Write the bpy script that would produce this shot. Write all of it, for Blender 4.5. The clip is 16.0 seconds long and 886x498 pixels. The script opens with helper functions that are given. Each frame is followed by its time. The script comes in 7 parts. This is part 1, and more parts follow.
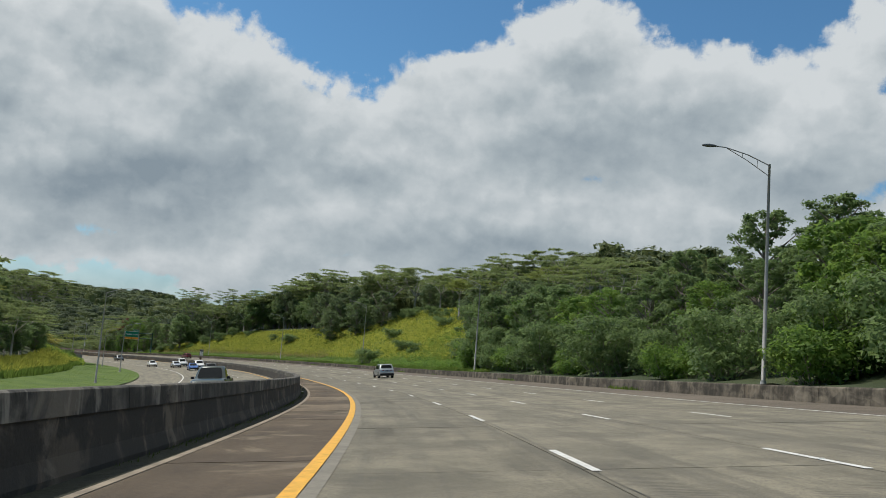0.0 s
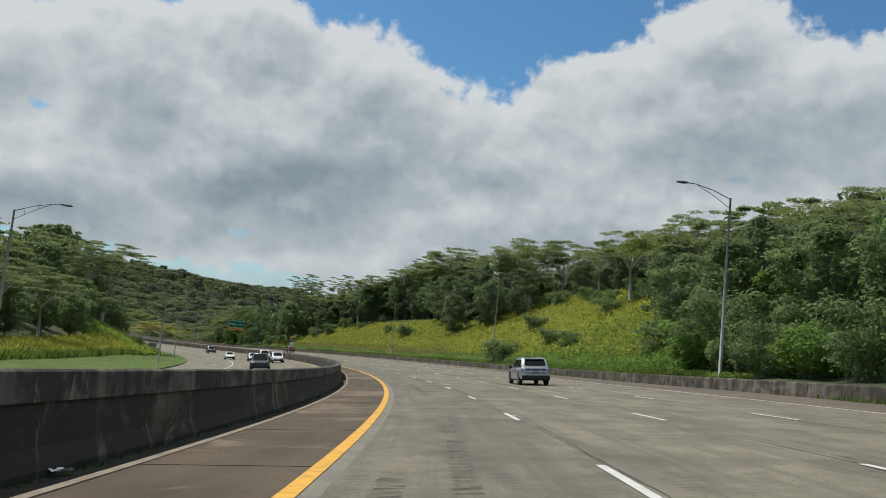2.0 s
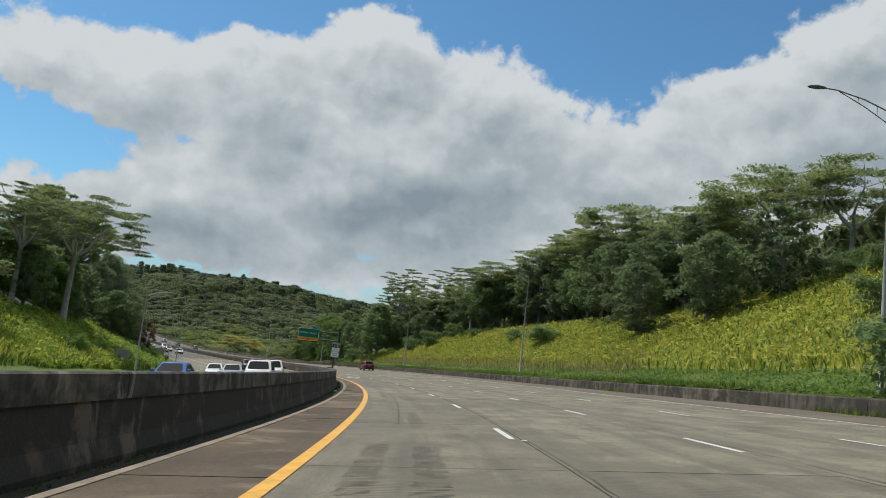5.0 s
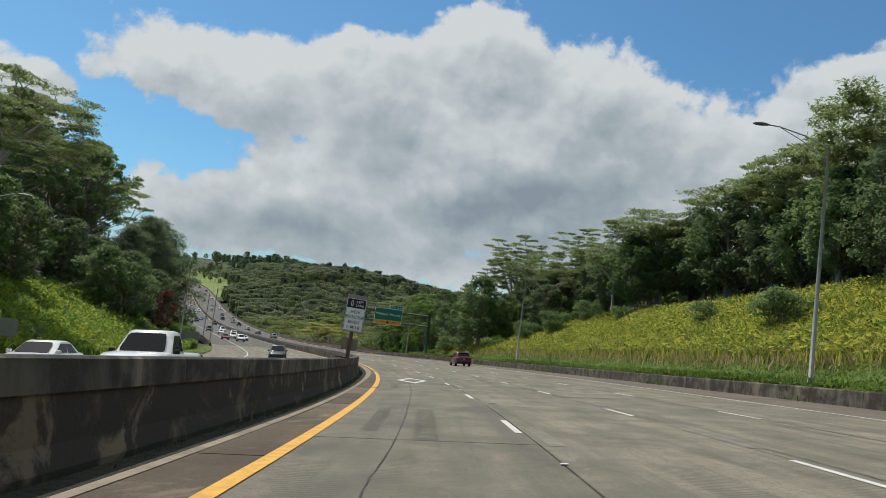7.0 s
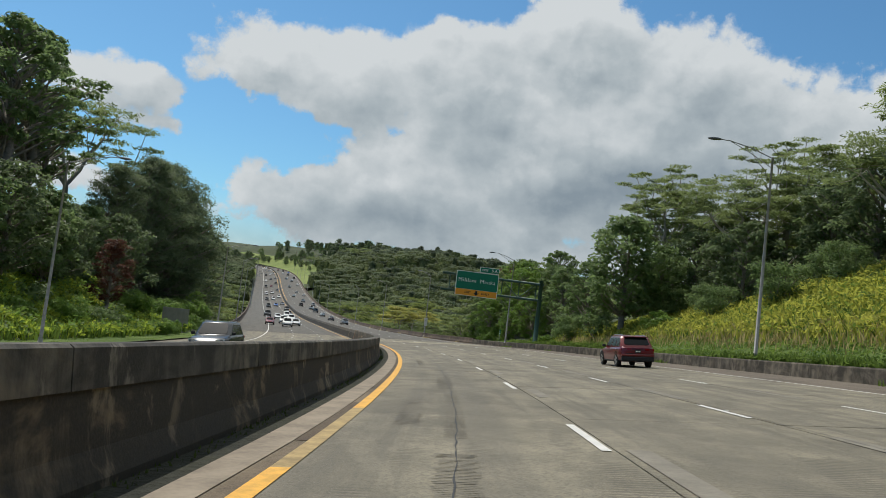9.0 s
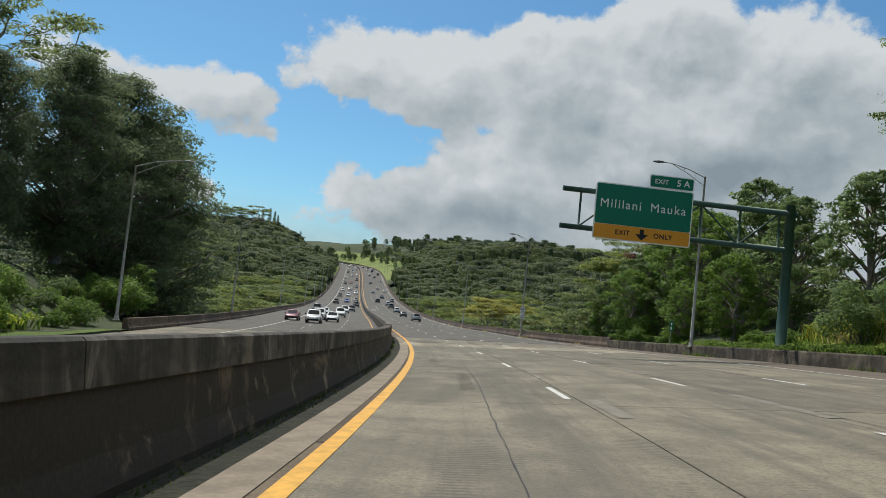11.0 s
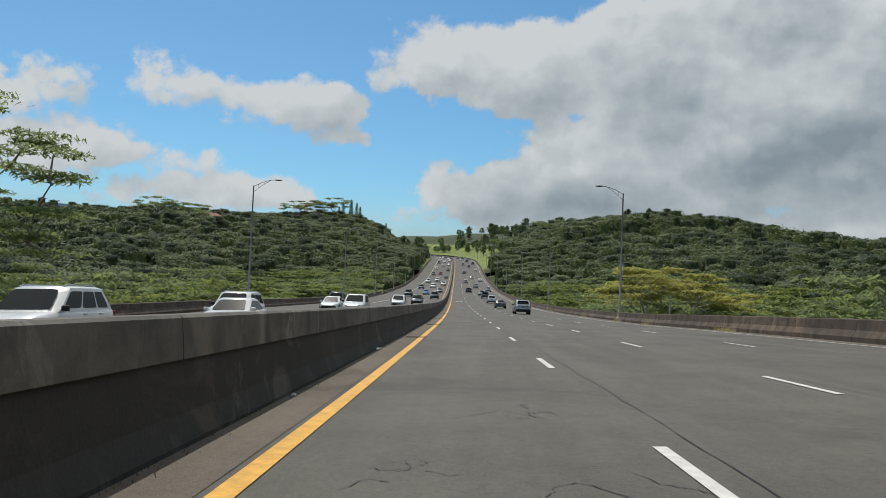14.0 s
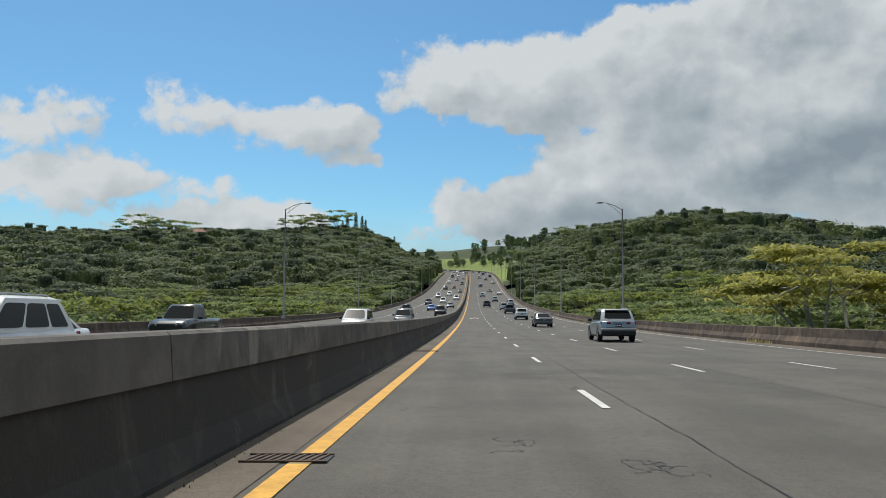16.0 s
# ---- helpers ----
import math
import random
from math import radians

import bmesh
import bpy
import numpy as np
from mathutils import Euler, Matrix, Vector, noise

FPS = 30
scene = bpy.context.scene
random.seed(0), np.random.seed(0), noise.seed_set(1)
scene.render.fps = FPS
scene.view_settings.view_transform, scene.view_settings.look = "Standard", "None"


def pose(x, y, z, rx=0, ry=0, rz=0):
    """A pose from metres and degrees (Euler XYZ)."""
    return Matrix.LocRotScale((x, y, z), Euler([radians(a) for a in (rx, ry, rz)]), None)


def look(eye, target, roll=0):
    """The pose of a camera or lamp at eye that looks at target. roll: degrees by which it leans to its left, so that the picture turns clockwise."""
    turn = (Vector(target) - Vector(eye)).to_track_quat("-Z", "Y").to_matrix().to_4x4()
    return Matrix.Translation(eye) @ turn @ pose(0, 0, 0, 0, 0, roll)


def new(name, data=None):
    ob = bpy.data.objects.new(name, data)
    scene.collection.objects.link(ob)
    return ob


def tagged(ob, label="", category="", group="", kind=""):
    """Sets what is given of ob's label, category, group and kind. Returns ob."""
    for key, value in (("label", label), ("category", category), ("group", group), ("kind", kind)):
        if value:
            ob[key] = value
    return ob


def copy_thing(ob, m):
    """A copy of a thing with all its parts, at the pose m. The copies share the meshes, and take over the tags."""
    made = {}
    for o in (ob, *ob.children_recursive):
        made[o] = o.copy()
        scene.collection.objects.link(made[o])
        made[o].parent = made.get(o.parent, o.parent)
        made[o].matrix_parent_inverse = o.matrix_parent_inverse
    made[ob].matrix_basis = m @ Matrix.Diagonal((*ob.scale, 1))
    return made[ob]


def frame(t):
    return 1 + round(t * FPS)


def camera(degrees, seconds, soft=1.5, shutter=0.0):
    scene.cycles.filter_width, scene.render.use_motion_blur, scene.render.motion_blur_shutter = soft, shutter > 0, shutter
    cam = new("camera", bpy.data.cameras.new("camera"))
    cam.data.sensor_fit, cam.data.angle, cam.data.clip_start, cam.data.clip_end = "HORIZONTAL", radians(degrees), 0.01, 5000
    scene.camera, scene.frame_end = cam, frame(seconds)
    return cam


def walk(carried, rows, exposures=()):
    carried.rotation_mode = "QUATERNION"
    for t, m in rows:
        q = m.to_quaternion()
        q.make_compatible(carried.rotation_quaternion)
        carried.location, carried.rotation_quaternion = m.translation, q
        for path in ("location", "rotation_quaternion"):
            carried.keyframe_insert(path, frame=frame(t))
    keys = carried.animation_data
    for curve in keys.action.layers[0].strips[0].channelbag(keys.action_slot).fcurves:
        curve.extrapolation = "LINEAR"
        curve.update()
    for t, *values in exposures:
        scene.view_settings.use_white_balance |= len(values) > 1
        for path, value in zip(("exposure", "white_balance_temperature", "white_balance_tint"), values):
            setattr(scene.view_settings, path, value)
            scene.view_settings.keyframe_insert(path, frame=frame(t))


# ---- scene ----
cam = camera(57.21, 16.0, soft=0.82)
PATH = [
    (0.0, pose(-0.19, -0.03, 1.40, 96.88, -4.37, -0.66)),
    (0.5, pose(-0.45, 12.55, 0.90, 97.45, -5.40, 1.43)),
    (1.0, pose(-1.04, 25.18, 0.36, 96.75, -5.65, 6.26)),
    (1.5, pose(-2.19, 37.94, -0.14, 95.81, -5.45, 9.08)),
    (2.0, pose(-3.81, 50.80, -0.66, 96.29, -5.70, 8.81)),
    (2.5, pose(-5.92, 63.75, -1.17, 96.37, -5.93, 9.28)),
    (3.0, pose(-8.32, 76.69, -1.67, 96.15, -6.05, 10.88)),
    (3.5, pose(-11.05, 89.72, -2.13, 96.37, -5.82, 12.08)),
    (4.0, pose(-14.13, 102.71, -2.57, 96.71, -5.93, 13.95)),
    (6.5, pose(-34.82, 166.36, -4.63, 96.64, -6.96, 23.01)),
    (7.0, pose(-40.32, 178.88, -5.05, 95.92, -7.18, 25.20)),
    (7.5, pose(-46.23, 191.19, -5.50, 95.53, -7.28, 26.89)),
    (8.0, pose(-52.42, 203.37, -5.97, 95.23, -7.51, 28.21)),
    (8.5, pose(-58.96, 215.44, -6.45, 94.68, -7.31, 30.35)),
    (9.0, pose(-65.83, 227.42, -6.92, 94.36, -6.78, 32.12)),
    (11.5, pose(-105.11, 284.96, -9.31, 93.54, -5.70, 39.93)),
    (12.0, pose(-114.04, 295.95, -9.79, 93.58, -5.32, 41.02)),
    (12.5, pose(-123.30, 306.81, -10.23, 93.57, -5.05, 42.72)),
    (13.0, pose(-132.63, 317.49, -10.65, 93.53, -4.45, 44.32)),
    (13.5, pose(-142.08, 328.05, -11.03, 93.25, -3.30, 45.68)),
    (14.0, pose(-151.79, 338.27, -11.37, 92.67, -2.29, 45.93)),
    (14.5, pose(-161.57, 348.40, -11.68, 92.75, -1.87, 46.44)),
    (15.0, pose(-171.30, 358.45, -11.99, 93.02, -1.62, 46.92)),
    (15.5, pose(-180.86, 368.15, -12.22, 93.33, -0.84, 46.87)),
    (16.0, pose(-190.75, 378.06, -12.41, 93.92, -0.37, 47.13)),
]
walk(cam, PATH, exposures=[(0.0, 0.0), (12.4, 0.0), (13.1, -0.12), (13.7, -0.12), (14.5, 0.0), (16.0, 0.0)])

# ---------------------------------------------------------------- light
SUN_YAW, SUN_EL = 68.8, 58.0          # degrees left of +y, above the horizon

world = bpy.data.worlds.new("sky")
scene.world = world
world.use_nodes = True
wn, wl = world.node_tree.nodes, world.node_tree.links
wn.clear()


def wnode(kind, **props):
    n = wn.new(kind)
    if "operation" in props:
        n.operation = props["operation"]
    if "use_clamp" in props:
        n.use_clamp = props["use_clamp"]
    if "interpolation_type" in props:
        n.interpolation_type = props["interpolation_type"]
    return n


def wmath(op, a, b=None, c=None, clamp=False):
    n = wnode("ShaderNodeMath", operation=op, use_clamp=clamp)
    for i, v in enumerate((a, b, c)):
        if v is None:
            continue
        if isinstance(v, (int, float)):
            n.inputs[i].default_value = v
        else:
            wl.new(v, n.inputs[i])
    return n.outputs[0]


def wvec(op, a, b, out=0):
    n = wnode("ShaderNodeVectorMath", operation=op)
    for i, v in enumerate((a, b)):
        if isinstance(v, tuple):
            n.inputs[i].default_value = v
        elif v is not None:
            wl.new(v, n.inputs[i])
    return n.outputs[out]


def wnoise(vec, scale, detail=8.0, rough=0.55, out=0):
    n = wnode("ShaderNodeTexNoise")
    n.inputs["Scale"].default_value, n.inputs["Detail"].default_value, n.inputs["Roughness"].default_value = scale, detail, rough
    wl.new(vec, n.inputs["Vector"])
    return n.outputs[out]


# clouds as (azimuth left of +y, elevation, half width, half height), degrees
CLOUDS = [(21.6, 12.5, 16.5, 7.5), (30.3, 14.7, 9.8, 4.3), (24.1, 17.5, 10.2, 2.8), (15.6, 18.0, 3.2, 3.3), (7.5, 13.3, 10.2, 4.3), (2.1, 16.2, 5.1, 3.3),
          (2.2, 19.3, 2.2, 1.0), (-7.6, 16.8, 10.2, 5.5), (-8.3, 21.3, 5.1, 4.3), (-15.4, 17.7, 9.1, 4.0), (-22.8, 14.7, 9.8, 4.9), (-27.1, 18.1, 2.4, 3.5),
          (-28.5, 21.7, 2.0, 2.4), (-4.0, 9.2, 34.0, 4.6), (12.0, 4.6, 26.0, 2.0), (46.6, 15.4, 5.1, 2.8), (40.6, 15.0, 7.9, 3.8), (31.4, 15.9, 7.9, 4.6),
          (24.5, 18.0, 6.0, 5.0), (17.0, 16.7, 5.9, 4.3), (36.5, 8.2, 13.0, 4.6), (45.1, 7.0, 4.3, 2.6), (58.3, 12.2, 8.4, 1.8), (63.0, 12.8, 4.0, 1.2), (52.7, 10.4, 2.4, 0.9),
          (45.4, 11.2, 2.4, 1.3), (71.8, 12.4, 2.8, 1.0), (74.8, 10.9, 1.5, 1.1), (69.0, 7.9, 7.1, 1.9), (62.1, 5.8, 12.6, 1.3), (54.0, 6.6, 2.6, 1.2), (95.0, 14.0, 14.0, 5.0), (-60.0, 14.0, 22.0, 8.0)]

tex = wnode("ShaderNodeTexCoord")
ray = tex.outputs["Generated"]
sep = wnode("ShaderNodeSeparateXYZ")
wl.new(ray, sep.inputs[0])
azimuth = wmath("MULTIPLY", wmath("ARCTAN2", wmath("MULTIPLY", sep.outputs[0], -1.0), sep.outputs[1]), 57.2958)
elevation = wmath("MULTIPLY", wmath("ARCSINE", sep.outputs[2]), 57.2958)
comb = wnode("ShaderNodeCombineXYZ")
wl.new(azimuth, comb.inputs[0])
wl.new(elevation, comb.inputs[1])
place = comb.outputs[0]
warp = wvec("SUBTRACT", wnoise(place, 0.22, 8.0, 0.62, out=1), (0.5, 0.5, 0.5))
wscale = wnode("ShaderNodeVectorMath", operation="MULTIPLY")
wl.new(warp, wscale.inputs[0])
wscale.inputs[1].default_value = (4.0, 2.6, 0.0)
warped = wvec("ADD", place, wscale.outputs[0])


def cloud_field(at, blend):
    total = None
    for ca, ce, ra, re in CLOUDS:
        off = wvec("SUBTRACT", at, (ca, ce, 0.0))
        rel = wvec("MULTIPLY", off, (1.0 / ra, 1.0 / re, 0.0))
        near = wmath("MULTIPLY", wmath("SUBTRACT", 1.0, wvec("LENGTH", rel, None, 1)), min(ra, re) / 4.0)
        total = near if total is None else wmath("SMOOTH_MAX", total, near, blend)
    return total


field = cloud_field(warped, 0.15)
# blue gaps between the clouds
GAPS = [(44.4, 10.4, 3.8, 2.0), (52.5, 7.1, 2.6, 1.7), (49.4, 10.5, 1.4, 2.4)]
for ga, ge, ra, re in GAPS:
    rel = wvec("MULTIPLY", wvec("SUBTRACT", warped, (ga, ge, 0.0)), (1.0 / ra, 1.0 / re, 0.0))
    hole = wmath("MAXIMUM", wmath("SUBTRACT", 1.7, wvec("LENGTH", rel, None, 1)), 0.0)
    field = wmath("SUBTRACT", field, wmath("MULTIPLY", hole, 0.62))
# thickness towards the sun, up and to the left, shades the billows
lit = wmath("MULTIPLY", wmath("SUBTRACT", field, cloud_field(wvec("ADD", warped, (0.9, 1.7, 0.0)), 0.05)), 0.65)


def billow(at):
    """Rounded cauliflower lobes at three sizes, about 0 to 1."""
    total = None
    for scale, share in ((0.17, 0.50), (0.42, 0.30), (1.0, 0.20)):
        v = wnode("ShaderNodeTexVoronoi")
        v.voronoi_dimensions, v.feature = "2D", "SMOOTH_F1"
        v.inputs["Scale"].default_value, v.inputs["Smoothness"].default_value = scale, 0.35
        wl.new(at, v.inputs["Vector"])
        lobe = wmath("MULTIPLY", wmath("SUBTRACT", 1.0, v.outputs["Distance"]), share)
        total = lobe if total is None else wmath("ADD", total, lobe)
    return total


ruffle = wnode("ShaderNodeVectorMath", operation="MULTIPLY")
wl.new(wvec("SUBTRACT", wnoise(place, 0.5, 8.0, 0.65, out=1), (0.5, 0.5, 0.5)), ruffle.inputs[0])
ruffle.inputs[1].default_value = (2.6, 2.2, 0.0)
ruffled = wvec("ADD", wvec("MULTIPLY", place, (0.8, 1.0, 0.0)), ruffle.outputs[0])
lobes = billow(ruffled)
puff = wnoise(place, 0.34, 12.0, 0.70)
density = wmath("ADD", field, wmath("ADD", wmath("MULTIPLY", wmath("SUBTRACT", puff, 0.5), 0.6), wmath("MULTIPLY", wmath("SUBTRACT", lobes, 0.55), 0.9)))
cover = wnode("ShaderNodeMapRange", interpolation_type="SMOOTHSTEP")
wl.new(density, cover.inputs[0])
cover.inputs[1].default_value, cover.inputs[2].default_value = -0.07, 0.17
swell = wnoise(wvec("MULTIPLY", place, (0.7, 1.0, 0.0)), 0.13, 7.0, 0.52)
swell_toward = wnoise(wvec("MULTIPLY", wvec("ADD", place, (0.8, 1.4, 0.0)), (0.7, 1.0, 0.0)), 0.13, 7.0, 0.52)
relief = wmath("MULTIPLY", wmath("SUBTRACT", swell, swell_toward), 1.4)
broad = wmath("MULTIPLY", wmath("SUBTRACT", wnoise(wvec("MULTIPLY", place, (0.5, 1.0, 0.0)), 0.11, 3.0, 0.5), 0.5), 0.6)
edge = wnode("ShaderNodeMapRange", interpolation_type="SMOOTHSTEP")
wl.new(density, edge.inputs[0])
edge.inputs[1].default_value, edge.inputs[2].default_value = 0.05, 0.85
edge.inputs[3].default_value, edge.inputs[4].default_value = 0.26, -0.10
lowness = wnode("ShaderNodeMapRange")
wl.new(elevation, lowness.inputs[0])
lowness.inputs[1].default_value, lowness.inputs[2].default_value = 4.0, 19.0
lowness.inputs[3].default_value, lowness.inputs[4].default_value = 0.53, 0.61
curl = wmath("ADD", wmath("MULTIPLY", wmath("SUBTRACT", lobes, billow(wvec("ADD", ruffled, (0.5, 0.9, 0.0)))), 0.55), wmath("MULTIPLY", wmath("SUBTRACT", lobes, 0.55), 0.20))
bright = wmath("ADD", wmath("ADD", wmath("ADD", wmath("ADD", lowness.outputs[0], lit), curl), relief), wmath("ADD", broad, edge.outputs[0]), clamp=True)
tone = wnode("ShaderNodeValToRGB")
wl.new(bright, tone.inputs[0])
tone.color_ramp.elements[0].color = (0.25, 0.31, 0.36, 1)
tone.color_ramp.elements[1].color = (0.66, 0.70, 0.72, 1)
tone.color_ramp.elements[0].position, tone.color_ramp.elements[1].position = 0.0, 1.0
mid = tone.color_ramp.elements.new(0.5)
mid.color = (0.425, 0.485, 0.52, 1)
sky = wnode("ShaderNodeTexSky")
sky.sky_type, sky.sun_disc = "NISHITA", False
sky.sun_elevation, sky.sun_rotation = radians(SUN_EL), radians(-SUN_YAW)
sky.altitude, sky.air_density, sky.dust_density, sky.ozone_density = 200.0, 1.0, 0.6, 3.0
clear = wnode("ShaderNodeBackground")
tint = wnode("ShaderNodeVectorMath", operation="MULTIPLY")
wl.new(sky.outputs[0], tint.inputs[0])
tint.inputs[1].default_value = (0.57, 0.885, 0.98)      # the camera renders blue sky deep
wl.new(tint.outputs[0], clear.inputs[0])
clear.inputs[1].default_value = 0.11
clouds = wnode("ShaderNodeBackground")
wl.new(tone.outputs[0], clouds.inputs[0])
clouds.inputs[1].default_value = 0.95
# unseen bright broken cloud overhead, added to lift ambient light; pale haze along the horizon
high = wnode("ShaderNodeMapRange", interpolation_type="SMOOTHSTEP")
wl.new(wmath("ADD", wmath("MULTIPLY", wmath("SUBTRACT", elevation, 36.0), 0.012), wmath("MULTIPLY", wmath("SUBTRACT", wnoise(ray, 1.6, 7.0, 0.6), 0.5), 1.6)), high.inputs[0])
high.inputs[1].default_value, high.inputs[2].default_value = -0.30, 0.05
upper = wnode("ShaderNodeMapRange", interpolation_type="SMOOTHSTEP")
wl.new(elevation, upper.inputs[0])
upper.inputs[1].default_value, upper.inputs[2].default_value = 30.0, 40.0
haze = wnode("ShaderNodeMapRange", interpolation_type="SMOOTHSTEP")
wl.new(elevation, haze.inputs[0])
haze.inputs[1].default_value, haze.inputs[2].default_value = 1.0, 7.0
haze.inputs[3].default_value, haze.inputs[4].default_value = 0.75, 0.0
cover_all = wmath("MAXIMUM", wmath("MAXIMUM", cover.outputs[0], wmath("MULTIPLY", high.outputs[0], upper.outputs[0])), haze.outputs[0], clamp=True)
both = wnode("ShaderNodeMixShader")
wl.new(cover_all, both.inputs[0])
wl.new(clear.outputs[0], both.inputs[1])
wl.new(clouds.outputs[0], both.inputs[2])
wout = wnode("ShaderNodeOutputWorld")
wl.new(both.outputs[0], wout.inputs[0])

sun = new("sun", bpy.data.lights.new("sun", "SUN"))
sun.data.energy, sun.data.angle, sun.data.color = 3.25, radians(0.6), (1.0, 0.95, 0.87)
a, e = radians(SUN_YAW), radians(SUN_EL)
sun.matrix_world = look((0, 0, 60), (math.sin(a) * math.cos(e), -math.cos(a) * math.cos(e), 60 - math.sin(e)))

# ---------------------------------------------------------------- materials


class Nodes:
    """A small helper to write node materials."""

    def __init__(self, name):
        self.mat = bpy.data.materials.new(name)
        self.mat.use_nodes = True
        self.n, self.l = self.mat.node_tree.nodes, self.mat.node_tree.links
        self.bsdf = self.n["Principled BSDF"]
        self.coord = self.n.new("ShaderNodeTexCoord")

    def put(self, sock, v):
        if isinstance(v, (int, float)):
            sock.default_value = v
        elif isinstance(v, tuple):
            sock.default_value = (*v, 1.0) if len(v) == 3 and sock.type == "RGBA" else v
        else:
            self.l.new(v, sock)

    def vec(self, space="Object", scale=(1, 1, 1)):
        m = self.n.new("ShaderNodeMapping")
        self.l.new(self.coord.outputs[space], m.inputs[0])
        m.inputs["Scale"].default_value = scale
        return m.outputs[0]

    def noise(self, scale, detail=5.0, rough=0.55, space="Object", stretch=(1, 1, 1), distort=0.0):
        t = self.n.new("ShaderNodeTexNoise")
        for k, v in (("Scale", scale), ("Detail", detail), ("Roughness", rough), ("Distortion", distort)):
            t.inputs[k].default_value = v
        self.l.new(self.vec(space, stretch), t.inputs["Vector"])
        return t.outputs[0]

    def math(self, op, a, b=0.0, clamp=False):
        m = self.n.new("ShaderNodeMath")
        m.operation, m.use_clamp = op, clamp
        self.put(m.inputs[0], a)
        self.put(m.inputs[1], b)
        return m.outputs[0]

    def ramp(self, v, lo, hi, a=0.0, b=1.0):
        m = self.n.new("ShaderNodeMapRange")
        m.interpolation_type = "SMOOTHSTEP"
        self.put(m.inputs[0], v)
        for i, q in enumerate((lo, hi, a, b)):
            m.inputs[i + 1].default_value = q
        return m.outputs[0]

    def mix(self, fac, a, b, blend="MIX"):
        m = self.n.new("ShaderNodeMix")
        m.data_type, m.blend_type = "RGBA", blend
        self.put(m.inputs[0], fac)
        self.put(m.inputs[6], a)
        self.put(m.inputs[7], b)
        return m.outputs[2]

    def random(self, island=False):
        if island:
            return self.n.new("ShaderNodeNewGeometry").outputs["Random Per Island"]
        return self.n.new("ShaderNodeObjectInfo").outputs["Random"]

    def bump(self, height, strength=0.3, dist=0.02):
        b = self.n.new("ShaderNodeBump")
        b.inputs["Strength"].default_value, b.inputs["Distance"].default_value = strength, dist
        self.l.new(height, b.inputs["Height"])
        self.l.new(b.outputs[0], self.bsdf.inputs["Normal"])

    def done(self, color, rough=0.8, metal=0.0, spec=0.4):
        self.put(self.bsdf.inputs["Base Color"], color)
        self.put(self.bsdf.inputs["Roughness"], rough)
        self.put(self.bsdf.inputs["Metallic"], metal)
        self.put(self.bsdf.inputs["Specular IOR Level"], spec)
        return self.mat


def plain(name, color, rough=0.6, metal=0.0, vary=0.12, scale=6.0, bump=0.0):
    m = Nodes(name)
    n1, n2 = m.noise(scale), m.noise(scale * 9, 3)
    f = m.math("ADD", m.math("MULTIPLY", n1, 0.7), m.math("MULTIPLY", n2, 0.3))
    c = m.mix(m.ramp(f, 0.3, 0.7), tuple(v * (1 - vary) for v in color), tuple(min(1, v * (1 + vary)) for v in color))
    if bump:
        m.bump(n2, bump, 0.01)
    return m.done(c, rough, metal)


def concrete_road(name, k, wear=1.0):
    """Worn concrete: exposed stones, dark tyre and oil tracks along the lane, grooved patches."""
    m = Nodes(name)
    grain = m.noise(24, 5, 0.85)
    stones = m.noise(70, 3, 0.8)
    fine = m.noise(6.0, 6, 0.75)
    blot = m.noise(0.55, 7, 0.66)
    along = m.noise(1.0, 6, 0.66, "UV", (0.05, 1.6, 1))
    broad = m.noise(1.0, 3, 0.5, "UV", (0.035, 0.7, 1))
    rnd = m.random()
    c = m.mix(m.ramp(blot, 0.32, 0.68), (0.222 * k, 0.20 * k, 0.142 * k), (0.45 * k, 0.40 * k, 0.285 * k))
    c = m.mix(m.ramp(along, 0.46, 0.66, 0, 0.72 * wear), c, (0.112, 0.102, 0.078))
    patch = m.noise(0.22, 5, 0.7, "UV", (0.5, 1.3, 1), 0.8)
    c = m.mix(m.ramp(patch, 0.56, 0.62, 0, 0.4 * wear), c, (0.40 * k, 0.36 * k, 0.26 * k))
    c = m.mix(m.ramp(broad, 0.5, 0.68, 0, 0.4 * wear), c, (0.115, 0.106, 0.084))
    c = m.mix(m.ramp(fine, 0.48, 0.66, 0, 0.5 * wear), c, (0.13, 0.117, 0.088))
    c = m.mix(m.math("MULTIPLY", rnd, 0.5 * wear), c, m.mix(0.5, c, (0.14, 0.128, 0.098)))
    c = m.mix(m.ramp(grain, 0.46, 0.60, 0, 0.55 * wear), c, (0.085, 0.078, 0.062))
    c = m.mix(m.ramp(stones, 0.56, 0.66, 0, 0.6), c, (0.46 * k, 0.42 * k, 0.33 * k))
    w = m.n.new("ShaderNodeTexWave")
    w.bands_direction = "X"
    w.inputs["Scale"].default_value, w.inputs["Distortion"].default_value = 2.6, 1.5
    w.inputs["Detail"].default_value, w.inputs["Detail Scale"].default_value = 2.0, 3.0
    m.l.new(m.vec("UV"), w.inputs["Vector"])
    g = m.math("MULTIPLY", w.outputs["Fac"], m.ramp(m.noise(0.9, 2, 0.5, "UV", (0.35, 1.2, 1)), 0.52, 0.60))
    c = m.mix(m.math("MULTIPLY", g, 0.6), c, (0.08, 0.073, 0.057))
    m.bump(m.math("ADD", m.math("ADD", grain, stones), m.math("MULTIPLY", g, 0.9)), 0.5, 0.012)
    return m.done(c, 0.82)


